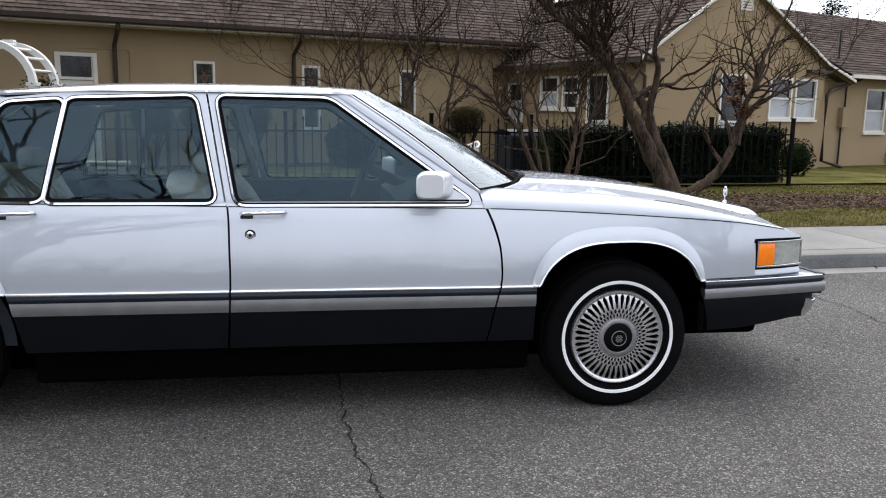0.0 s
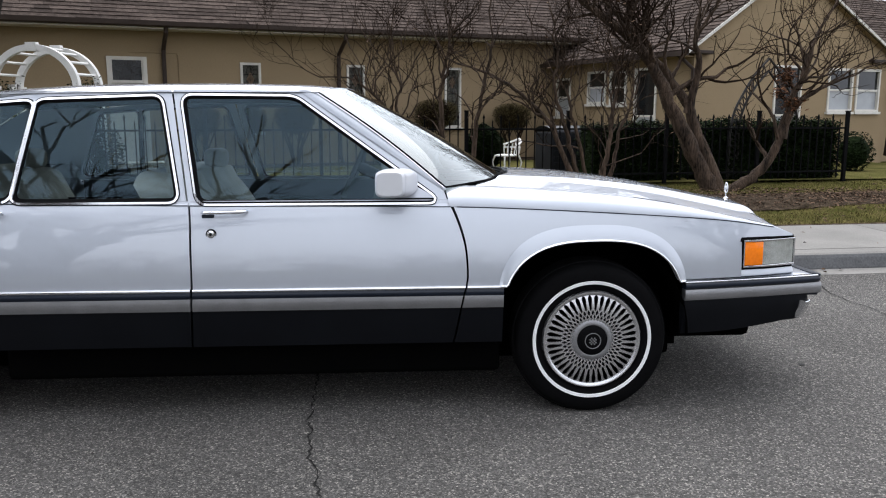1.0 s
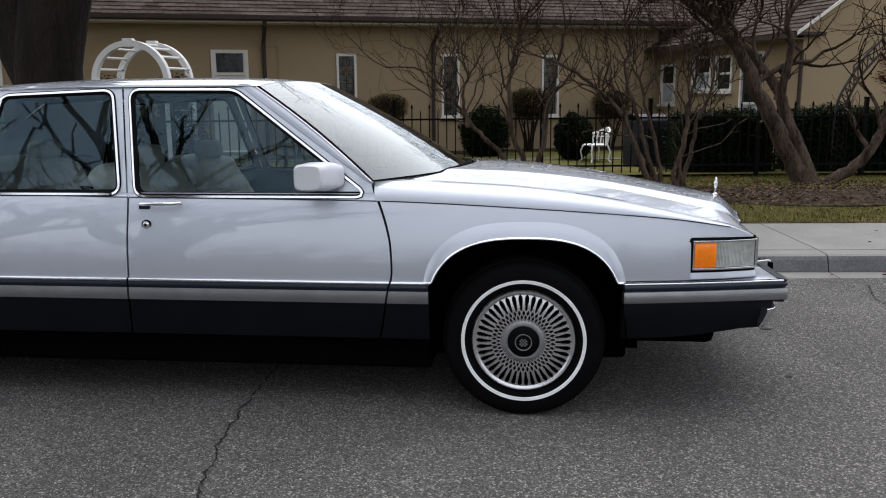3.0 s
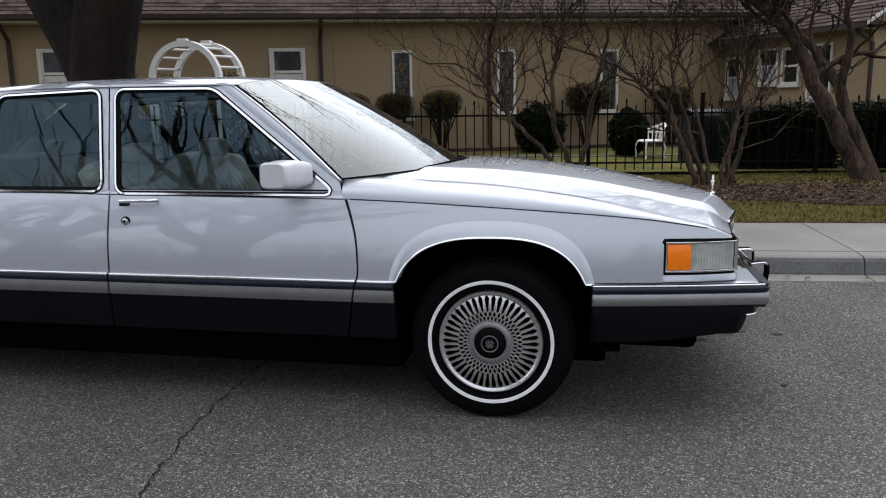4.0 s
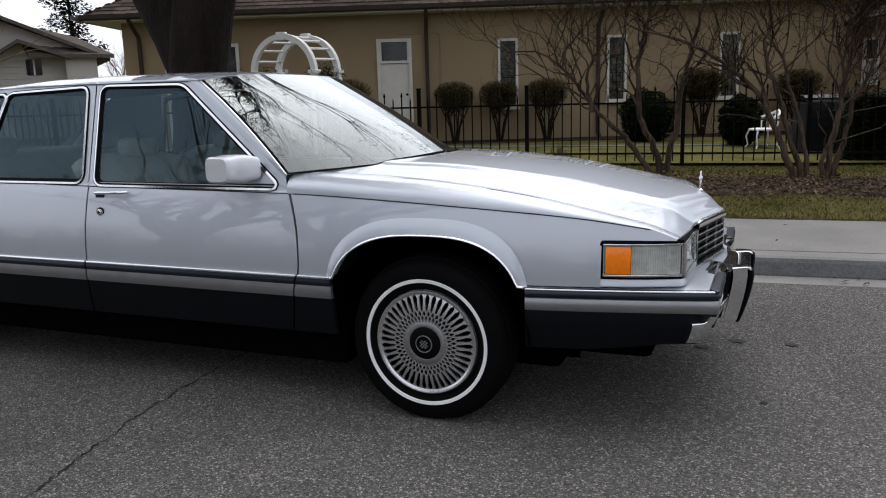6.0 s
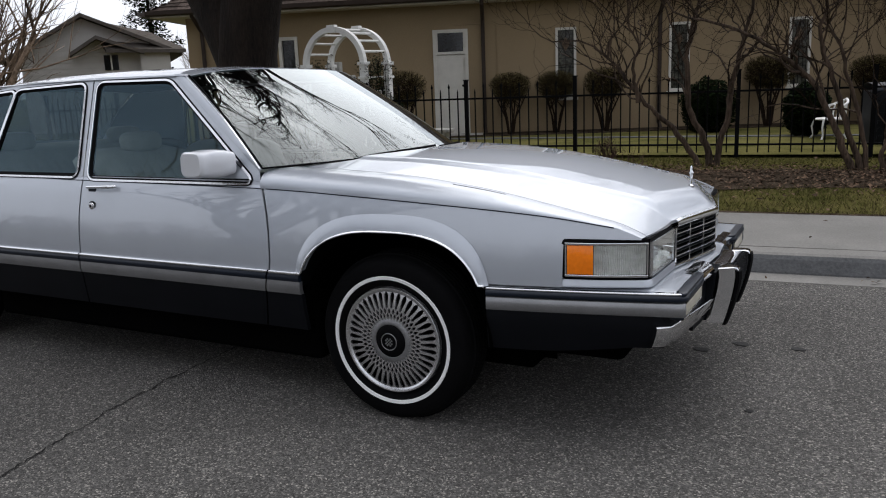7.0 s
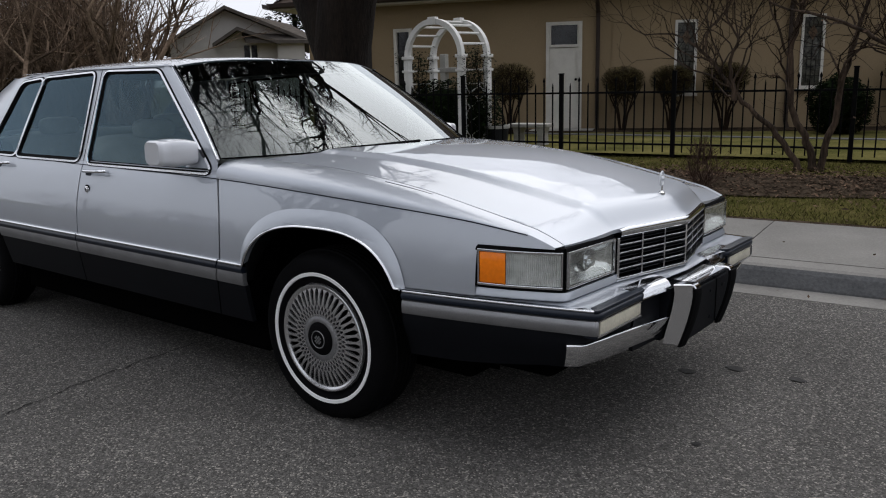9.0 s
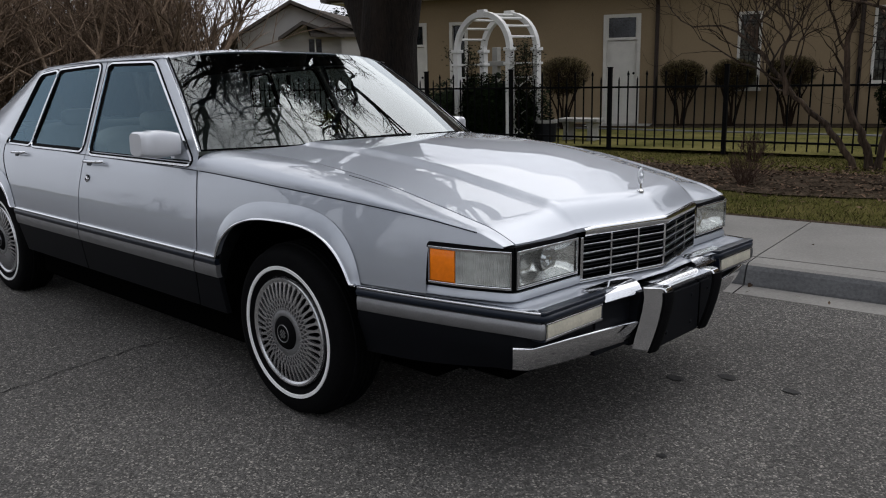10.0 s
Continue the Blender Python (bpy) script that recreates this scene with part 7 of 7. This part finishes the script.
bush("round_shrub", (-0.75, 11.9, 0.66), 0.47, 0.46, 0.46, "round dark evergreen shrub near the house", 31, EVERGREEN)
bush("round_shrub", (0.82, 10.95, 0.60), 0.34, 0.34, 0.40, "small round evergreen shrub behind the garden chair", 32, EVERGREEN)
tagged(topiary(hs(-1.33, 11.6, 0.2), "tall dark olive shrub beside the white door", 33, 0.43, 1.12, OLIVE), "tall dark olive shrub beside the white door", "shrub")
bush("arbor_vine", (-5.3, 7.78, 0.62), 0.95, 0.42, 0.60, "dark evergreen vine massed under the arbor", 34, EVERGREEN, 6500, 0.032, "vine")
bush("arbor_vine", (-6.2, 7.85, 0.6), 0.7, 0.45, 0.5, "dark evergreen hedge beside the arbor", 35, EVERGREEN, 2600, 0.035, "hedge")
bush("round_shrub", (7.15, 10.3, 0.55), 0.34, 0.34, 0.36, "round green shrub past the fence end", 36, EVERGREEN, 1600)
hb = bush("low_hedge", (12.6, 14.8, 0.35), 1.6, 0.4, 0.25, "low dark hedge at the wall foot", 37, EVERGREEN, 2000, 0.04, "hedge")


def hedge(x0, x1, off, depth, z1, label, seed, n):
    rng = random.Random(seed)
    mid = fp((x0 + x1) / 2, 0.2, off + depth / 2)
    t = thing("clipped_hedge", mid, label, "hedge", "hedges behind the fence")
    core, lv = Build(), Build()
    ln = (x1 - x0) / FD.x
    m = Matrix.Translation(fp(x0, 0.2, off)) @ Matrix.Rotation(ANG, 4, "Z")
    core.box(0.05, ln - 0.05, 0.05, depth - 0.05, 0, z1 - 0.26, m)
    for _ in range(n):
        f = rng.random()
        p = [rng.uniform(0, ln), rng.uniform(0, depth), rng.uniform(0, z1 - 0.2)]
        if f < 0.6:
            p[1] = rng.gauss(0.01, 0.04) + 0.03 * math.sin(p[0] * 6 + p[2] * 7)
        elif f < 0.68:
            p[0] = rng.choice((0.0, ln)) + rng.gauss(0, 0.03)
        elif f < 0.93:
            p[2] = z1 - 0.2 + rng.gauss(-0.02, 0.035) + 0.03 * math.sin(p[0] * 5 + seed)
        leaf(lv, m @ Vector(p), rng.uniform(0.016, 0.036), rng)
    part("core", core, EVERGREEN, t)
    part("foliage", lv, EVERGREEN, t, "dense dark clipped foliage")


hedge(2.15, 3.55, 0.35, 0.7, 1.04, "clipped dark evergreen hedge behind the fence", 41, 9000)
hedge(3.75, 6.1, 0.30, 0.7, 1.08, "long clipped dark evergreen hedge behind the fence", 42, 14000)

# small twiggy shrub on the bed
rng = random.Random(51)
sh_ = thing("twiggy_shrub", (-0.53, 5.40, 0.19), "small brown bare twiggy shrub in the grass", "shrub")
tb = Build()
for _ in range(30):
    d = Vector((rng.gauss(0, 0.5), rng.gauss(0, 0.5), 1.0))
    grow([tb], Vector((-0.53, 5.40, 0.17)) + Vector((rng.uniform(-0.06, 0.06), rng.uniform(-0.06, 0.06), 0)), d, 0.006, rng.uniform(0.12, 0.23), 0, rng, 0.7, 0.25, 3, 3, 0.25, 2)
part("twig_growth", tb, material("red_twig", (0.060, 0.034, 0.024), 0.9, var=0.3, scale=10, fine=60, bump=0.0), sh_)
sh2 = copy_thing(sh_, pose(-1.2, 7.2, 0.2, 0, 0, 80))
tagged(sh2, "small brown bare twiggy shrub beside the fence", "shrub")


# ---- garden things ----
def arbor():
    t = thing("garden_arbor", (-5.25, 7.65, 0.2), "white arched garden arbor with climbing vine", "arbor")
    a, b_ = Vector((-5.80, 7.48, 0.2)), Vector((-4.73, 7.37, 0.2))
    across = b_ - a
    back = Vector((0.10, 0.49, 0))
    zc, r = 1.33, across.length / 2
    e = across.normalized()
    turn = Matrix.Rotation(math.atan2(e.y, e.x), 4, "Z")
    for off in (Vector((0, 0, 0)), back):
        for p in (a, b_):
            q = Build()
            m = Matrix.Translation(p + off) @ turn
            q.box(-0.045, 0.045, -0.045, 0.045, 0, zc, m)
            q.box(-0.065, 0.065, -0.065, 0.065, zc - 0.02, zc + 0.025, m)
            q.box(-0.065, 0.065, -0.065, 0.065, zc - 0.21, zc - 0.175, m)
            part("post", q, WHITE_PAINT, t, bevel=0.004)
        arc = Build()
        m = a + across / 2 + off
        w = back.normalized() * 0.03
        for i in range(20):
            p = []
            for an in (math.pi * i / 20, math.pi * (i + 1) / 20):
                for rr in (r - 0.04, r + 0.04):
                    p.append(m - e * rr * math.cos(an) + Vector((0, 0, zc + rr * 0.93 * math.sin(an))))
            arc.face(p[0] - w, p[2] - w, p[3] - w, p[1] - w)
            arc.face(p[0] + w, p[1] + w, p[3] + w, p[2] + w)
            arc.face(p[1] - w, p[3] - w, p[3] + w, p[1] + w)
            arc.face(p[0] - w, p[0] + w, p[2] + w, p[2] - w)
        part("arch", arc, WHITE_PAINT, t, "white arch", smooth=30)
        kb_ = Build()
        kb_.box(-0.07, 0.07, -0.04, 0.04, 0, 0.11, Matrix.Translation(m + Vector((0, 0, zc + r * 0.93 - 0.05))) @ turn)
        part("keystone", kb_, WHITE_PAINT, t, bevel=0.004)
    for i in range(1, 9):
        an = math.pi * i / 9
        p = a + across / 2 - e * r * math.cos(an) + Vector((0, 0, zc + r * 0.93 * math.sin(an)))
        sl = Build()
        sl.tube([p - back * 0.02, p + back * 1.02], 0.019, 6)
        part("slat", sl, WHITE_PAINT, t)
    for p in (a, b_):
        for k in range(2):
            sl = Build()
            z = Vector((0, 0, 0.95 + 0.19 * k))
            sl.tube([p + z, p + back + z], 0.012, 6)
            part("rung", sl, WHITE_PAINT, t)
    # scrolled lattice between the side posts
    for p in (a, b_):
        for k in range(3):
            sl = Build()
            sl.tube([p + back * (0.5 + 0.34 * math.sin(z * 9 + k * 2.1)) + Vector((0, 0, 0.05 + 0.88 * z)) for z in [i / 28 for i in range(29)]], 0.010, 5)
            part("lattice", sl, WHITE_PAINT, t, "scrolled white lattice", smooth=50)
    rng = random.Random(61)
    vb, vl = Build(), Build()
    for p, many in ((a, 8), (b_, 16)):
        for _ in range(many):
            q = [p + Vector((rng.uniform(-0.08, 0.08), 0, 0.3)) + back * rng.uniform(0.0, 0.8)]
            for k in range(8):
                q.append(q[-1] + Vector((rng.uniform(-0.045, 0.045), rng.uniform(-0.05, 0.05), rng.uniform(0.08, 0.17))))
            vb.tube(q, 0.006, 4, cap=False)
            for v_ in q:
                for _ in range(20):
                    leaf(vl, v_ + Vector((rng.gauss(0, 0.045), rng.gauss(0, 0.05), rng.gauss(0, 0.05))), rng.uniform(0.016, 0.03), rng)
    tagged(part("vine_growth", vb, TWIG, t), kind="stuff")
    part("vine_leaves", vl, EVERGREEN, t, "dark green climbing leaves")
    # cross standing in the garden behind
    cr = thing("stone_cross", (-6.2, 8.9, 0.2), "pale grey stone cross in the garden", "cross")
    cb_ = Build()
    cb_.box(-0.055, 0.055, -0.05, 0.05, 0, 1.42, Matrix.Translation((-6.2, 8.9, 0.2)))
    part("upright", cb_, STONE, cr, bevel=0.008)
    cb_ = Build()
    cb_.box(-0.30, 0.30, -0.054, 0.054, 1.12, 1.20, Matrix.Translation((-6.2, 8.9, 0.2)))
    part("arm", cb_, STONE, cr, bevel=0.008)


arbor()


def iron_chair():
    o = Vector((1.15, 10.45, 0.2))
    t = thing("garden_chair", o, "white cast iron garden chair on the path", "chair")
    mt = Matrix.Translation(o) @ Matrix.Rotation(radians(294), 4, "Z")
    w = lambda x, y, z: mt @ Vector((x, y, z))
    s = Build()
    s.lathe([(0.0, 0.325), (0.18, 0.325), (0.20, 0.318), (0.20, 0.30), (0.0, 0.30)], 24, mt)
    part("seat", s, WHITE_PAINT, t, smooth=40)
    for sx in (-1, 1):
        for sy in (-1, 1):
            l = Build()
            l.tube([w(sx * 0.15, sy * 0.14, 0.31), w(sx * 0.19, sy * 0.17, 0.2), w(sx * 0.17, sy * 0.15, 0.08), w(sx * 0.22, sy * 0.19, 0.0)], [0.016, 0.014, 0.012, 0.016], 6)
            part("leg", l, WHITE_PAINT, t, smooth=50)
    bk = Build()
    for i in range(9):
        a = lerp(-1.25, 1.25, i / 8)
        x0, y0 = 0.2 * math.sin(a), 0.19 * math.cos(a)
        bk.tube([w(x0, y0, 0.31), w(x0 * 1.1, y0 * 1.12, 0.42), w(x0 * 0.9, y0 * 1.15, 0.50), w(x0 * 1.15, y0 * 1.2, 0.58 - 0.09 * abs(a) / 1.25)], 0.011, 5)
    bk.tube([w(0.23 * math.sin(lerp(-1.3, 1.3, i / 14)), 0.228 * math.cos(lerp(-1.3, 1.3, i / 14)), 0.585 - 0.1 * abs(lerp(-1.3, 1.3, i / 14)) / 1.3) for i in range(15)], 0.017, 6)
    bk.tube([w(0.22 * math.sin(lerp(-1.3, 1.3, i / 14)), 0.215 * math.cos(lerp(-1.3, 1.3, i / 14)), 0.44) for i in range(15)], 0.012, 6)
    part("backrest", bk, WHITE_PAINT, t, "openwork cast back", smooth=50)


iron_chair()


def garden_box():
    t = thing("utility_cabinet", (1.95, 9.75, 0.2), "dark grey utility cabinet with a rounded lid", "cabinet")
    b = Build()
    m = Matrix.Translation((1.95, 9.75, 0.2)) @ Matrix.Rotation(radians(15), 4, "Z")
    b.box(-0.35, 0.35, -0.3, 0.3, 0.0, 0.72, m)
    part("body", b, GREY_METAL, t, bevel=0.02)
    d = Build()
    d.grid(lambda u, v: m @ Vector((lerp(-0.36, 0.36, v), 0.31 * math.cos(math.pi * u), 0.72 + 0.10 * math.sin(math.pi * u))), 10, 4)
    part("lid", d, GREY_METAL, t, "rounded grey lid", smooth=50)
    for k in range(6):
        s_ = Build()
        s_.box(-0.3, 0.3, -0.312, -0.302, 0.10 + k * 0.10, 0.145 + k * 0.10, m)
        part("slat", s_, GREY_METAL, t)


garden_box()


def stone_bench():
    o = Vector((-4.2, 8.36, 0.2))
    m = Matrix.Translation(o) @ Matrix.Rotation(radians(8), 4, "Z")
    t = thing("stone_bench", o, "pale cast stone garden bench on the grass", "bench")
    b = Build()
    b.box(-0.31, 0.31, -0.15, 0.15, 0.29, 0.345, m)
    part("seat", b, STONE, t, bevel=0.012)
    for x in (-0.19, 0.19):
        l = Build()
        l.prism([(-0.06, 0), (0.06, 0), (0.045, 0.1), (0.04, 0.2), (0.065, 0.29), (-0.065, 0.29), (-0.04, 0.2), (-0.045, 0.1)], 0.22, m @ Matrix.Translation((x, 0.11, 0)) @ Matrix.Rotation(radians(90), 4, "X"))
        part("leg", l, STONE, t, bevel=0.006, normals=True)


stone_bench()
pt = thing("round_planter", (-4.46, 7.85, 0.2), "dark round planter with a pale rim", "planter")
pbld = Build()
pbld.lathe([(0.0, 0.02), (0.14, 0.0), (0.165, 0.3), (0.167, 0.31)], 24, Matrix.Translation((-4.46, 7.85, 0.2)))
part("pot", pbld, GREY_METAL, pt, smooth=40)
pr_ = Build()
pr_.lathe([(0.155, 0.30), (0.185, 0.30), (0.19, 0.33), (0.185, 0.345), (0.16, 0.345), (0.14, 0.28), (0.0, 0.27)], 24, Matrix.Translation((-4.46, 7.85, 0.2)))
part("rim", pr_, STONE, pt, "pale rim", smooth=40)

# pointed metal garden arch between fence and house
ARCH_V, ARCH_U = 6.3, 7.97
tr = thing("garden_arch", hs(ARCH_U, ARCH_V, 0.2), "weathered pointed metal garden arch with zigzag lacing", "garden arch")


def arch_outer(z):
    return smooth_at([(0.2, 0.72), (1.0, 0.71), (1.27, 0.64), (1.54, 0.47), (1.81, 0.26), (2.03, 0.0)], z)


def arch_inner(z):
    return smooth_at([(0.2, 0.54), (1.0, 0.54), (1.15, 0.52), (1.35, 0.44), (1.60, 0.26), (1.85, 0.0)], z)


for s in (-1, 1):
    outer = [hs(ARCH_U + s * arch_outer(z), ARCH_V, z) for z in [lerp(0.2, 2.03, k / 40) for k in range(41)]]
    inner = [hs(ARCH_U + s * arch_inner(z), ARCH_V, z) for z in [lerp(0.2, 1.85, k / 40) for k in range(41)]]
    for line in (outer, inner):
        b = Build()
        b.tube(line, 0.019, 6)
        part("rail", b, ARCH_METAL, tr, smooth=40)
    for k in range(1, 39, 2):
        b = Build()
        b.tube([inner[k], outer[k + 1]], 0.009, 5)
        part("lacing", b, ARCH_METAL, tr)
        b = Build()
        b.tube([outer[k + 1], inner[min(40, k + 2)]], 0.009, 5)
        part("lacing", b, ARCH_METAL, tr)

# ---- distance ----
nb = thing("neighbour_house", (-17.5, 14.6, 0), "pale sided neighbouring house with a grey gable roof", "house")
nd = Vector((0.66, 0.75, 0))
nf = Vector((-0.75, 0.66, 0))


def nh(a, b_, z):
    return Vector((-19.04, 12.46, 0)) + nd * a + nf * b_ + Vector((0, 0, z * 0.93))


wl_ = Build()
gab = [(0, 0), (3.8, 0), (3.8, 2.65), (1.65, 3.58), (0, 2.62)]
wl_.face(*[nh(a, 0, z) for a, z in gab])
wl_.face(*[nh(a, 6, z) for a, z in gab][::-1])
wl_.face(nh(3.8, 0, 0), nh(3.8, 6, 0), nh(3.8, 6, 2.65), nh(3.8, 0, 2.65))
wl_.face(nh(0, 6, 0), nh(0, 0, 0), nh(0, 0, 2.62), nh(0, 6, 2.62))
part("wall", wl_, SIDING, nb, "pale horizontal siding")
ann = Build()
ann.face(nh(3.1, -0.25, 0), nh(3.9, -0.25, 0), nh(3.9, -0.25, 2.55), nh(3.1, -0.25, 2.55))
part("annex_wall", ann, SIDING, nb, "pale siding of the annex")
GREY_ROOF = material("grey_shingle", (0.10, 0.088, 0.078), 0.95, var=0.2, scale=6, fine=40, bump=0.3, spec=0.0)
for p, q, e0, e1 in (((-0.45, 2.40), (1.65, 3.72), -0.35, 6.4), ((1.65, 3.72), (4.25, 2.55), -0.35, 6.4), ((1.25, 2.56), (1.98, 3.06), -0.5, 0.3), ((1.98, 3.06), (3.2, 2.60), -0.5, 0.3)):
    rb_ = Build()
    rb_.sheet(lambda u, v: nh(lerp(p[0], q[0], u), lerp(e0, e1, v), lerp(p[1], q[1], u)), 1, 1, (0, 0, -0.10))
    part("roof", rb_, GREY_ROOF, nb, "grey shingle roof")
bk_ = Build()
bk_.sheet(lambda u, v: nh(lerp(lerp(2.2, 4.35, u), lerp(1.75, 3.5, u), v), lerp(-0.45, 1.3, v), lerp(lerp(2.66, 2.62, u), lerp(3.70, 3.25, u), v)), 4, 2, (0, 0, -0.1))
part("front_roof", bk_, GREY_ROOF, nb, "grey shingle roof over the annex")
wn_ = Build()
wn_.sheet(lambda u, v: nh(lerp(2.12, 2.50, u), -0.03, lerp(2.05, 2.50, v)), 1, 1, tuple(nf * 0.05))
wob = part("window", wn_, WINDOW_GLASS, nb, "small dark window")
wm = Build()
wm.sheet(lambda u, v: nh(lerp(2.29, 2.33, u), -0.045, lerp(2.05, 2.50, v)), 1, 1, tuple(nf * 0.012))
part("mullion", wm, WHITE_PAINT, wob, "white mullion")
for k in range(14):
    sd = Build()
    z = 0.25 + 0.17 * k
    a1 = 3.1 if z < 2.5 else 2.0
    sd.sheet(lambda u, v: nh(lerp(0, a1, u), -0.012 * (1 - v), z + 0.16 * v), 1, 1, tuple(nf * 0.008))
    part("siding_board", sd, SIDING, nb)

# tangled bare woods beyond the road's end
rng = random.Random(71)
fw = Build()
for _ in range(120):
    a = rng.uniform(150, 186)
    dist = rng.uniform(17, 34)
    p = Vector((math.cos(radians(a)) * dist + 1.5, math.sin(radians(a)) * dist - 1, 0.1))
    if p.y < 2.0 and p.y > -7.5:
        continue
    for k in range(3):
        grow([fw], p + Vector((rng.uniform(-0.6, 0.6), rng.uniform(-0.6, 0.6), 0)), (rng.uniform(-0.3, 0.3), rng.uniform(-0.3, 0.3), 1), rng.uniform(0.05, 0.10), rng.uniform(1.8, 3.0), 0, rng, 0.8, 0.25, 4, 3, 0.25, 3)
for p, r, ln in (((-19.5, 19.5, 0), 0.10, 1.9), ((-20.8, 21.0, 0), 0.09, 1.7)):
    grow([fw], Vector(p), (0.1, 0, 1), r, ln, 0, rng, 0.75, 0.2, 4, 5, 0.25, 4)
for _ in range(46):
    a = rng.uniform(151, 185)
    dist = rng.uniform(19, 32)
    p = Vector((math.cos(radians(a)) * dist + 1.5, math.sin(radians(a)) * dist - 1, 0.1))
    if p.y < 2.4:
        continue
    for _ in range(430):
        c = p + Vector((rng.gauss(0, 1.0), rng.gauss(0, 1.0), abs(rng.gauss(1.7, 1.2))))
        d = Vector((rng.gauss(0, 0.5), rng.gauss(0, 0.5), rng.gauss(0.5, 0.5)))
        fw.tube([c, c + d * 0.4 + Vector((0, 0, 0.05)), c + d * 0.8], [0.014, 0.010, 0.005], 3, cap=False)
tagged(part("far_woods", fw, FAR_WOOD), "tangle of bare brown trees beyond the street", "woods", kind="stuff")
for p, r, ln in ((nh(-1.6, -2.6, 0), 0.07, 1.7), (nh(2.2, -1.6, 0), 0.035, 1.2), (nh(0.4, -2.2, 0), 0.045, 1.5)):
    for k in range(3):
        grow([fw], p, (rng.uniform(-0.4, 0.4), rng.uniform(-0.4, 0.4), 1), r, ln, 0, rng, 0.8, 0.25, 4, 5, 0.25, 4)
# unseen tree screen added behind the camera and far right to block low sky
ow = Build()
for _ in range(150):
    p = Vector((rng.uniform(-70, 70), rng.uniform(-46, -31), 0.1))
    grow([ow], p, (rng.uniform(-0.3, 0.3), rng.uniform(-0.3, 0.3), 1), rng.uniform(0.10, 0.2), rng.uniform(3.0, 5.0), 0, rng, 0.8, 0.25, 4, 3, 0.25, 3)
    leaf_ball(ow, (p.x, p.y, 1.6), 1.6, 1.2, 1.6, 60, 0.35, rng, 0.3)
for _ in range(60):
    p = Vector((rng.uniform(44, 58), rng.uniform(-44, 44), 0.1))
    if -6.5 < p.y - 0.077 * p.x < 4.5:
        continue
    grow([ow], p, (rng.uniform(-0.3, 0.3), rng.uniform(-0.3, 0.3), 1), rng.uniform(0.10, 0.2), rng.uniform(3.0, 5.0), 0, rng, 0.8, 0.25, 4, 3, 0.25, 3)
    leaf_ball(ow, (p.x, p.y, 1.6), 1.6, 1.2, 1.6, 60, 0.35, rng, 0.3)
tagged(part("opposite_woods", ow, FAR_WOOD), "unseen bare trees and shrubs added across the road to block low sky", "woods", kind="stuff")
# evergreens behind the roofs
for c, r, h, sd in (((22.5, 33.0), 1.3, 6.6, 81), ((-22.6, 20.6), 1.2, 5.4, 82)):
    rng = random.Random(sd)
    t = thing("tall_evergreen", (c[0], c[1], 0), "tall dark evergreen tree behind the roofs", "tree")
    tb, lv = Build(), Build()
    tb.tube([(c[0], c[1], 0), (c[0] + 0.1, c[1], h * 0.6), (c[0], c[1], h)], [0.16, 0.10, 0.03], 7)
    for k in range(26):
        z = lerp(h * 0.35, h, k / 25)
        a = k * 2.4
        rr = r * (0.5 + 0.5 * math.sin(k * 1.7)) * lerp(1.0, 0.45, k / 25)
        leaf_ball(lv, (c[0] + rr * math.cos(a), c[1] + rr * math.sin(a), z), 0.45, 0.45, 0.3, 150, 0.08, rng, 0.2)
    part("trunk", tb, BARK, t)
    part("crown", lv, EVERGREEN, t, "ragged dark green crown")
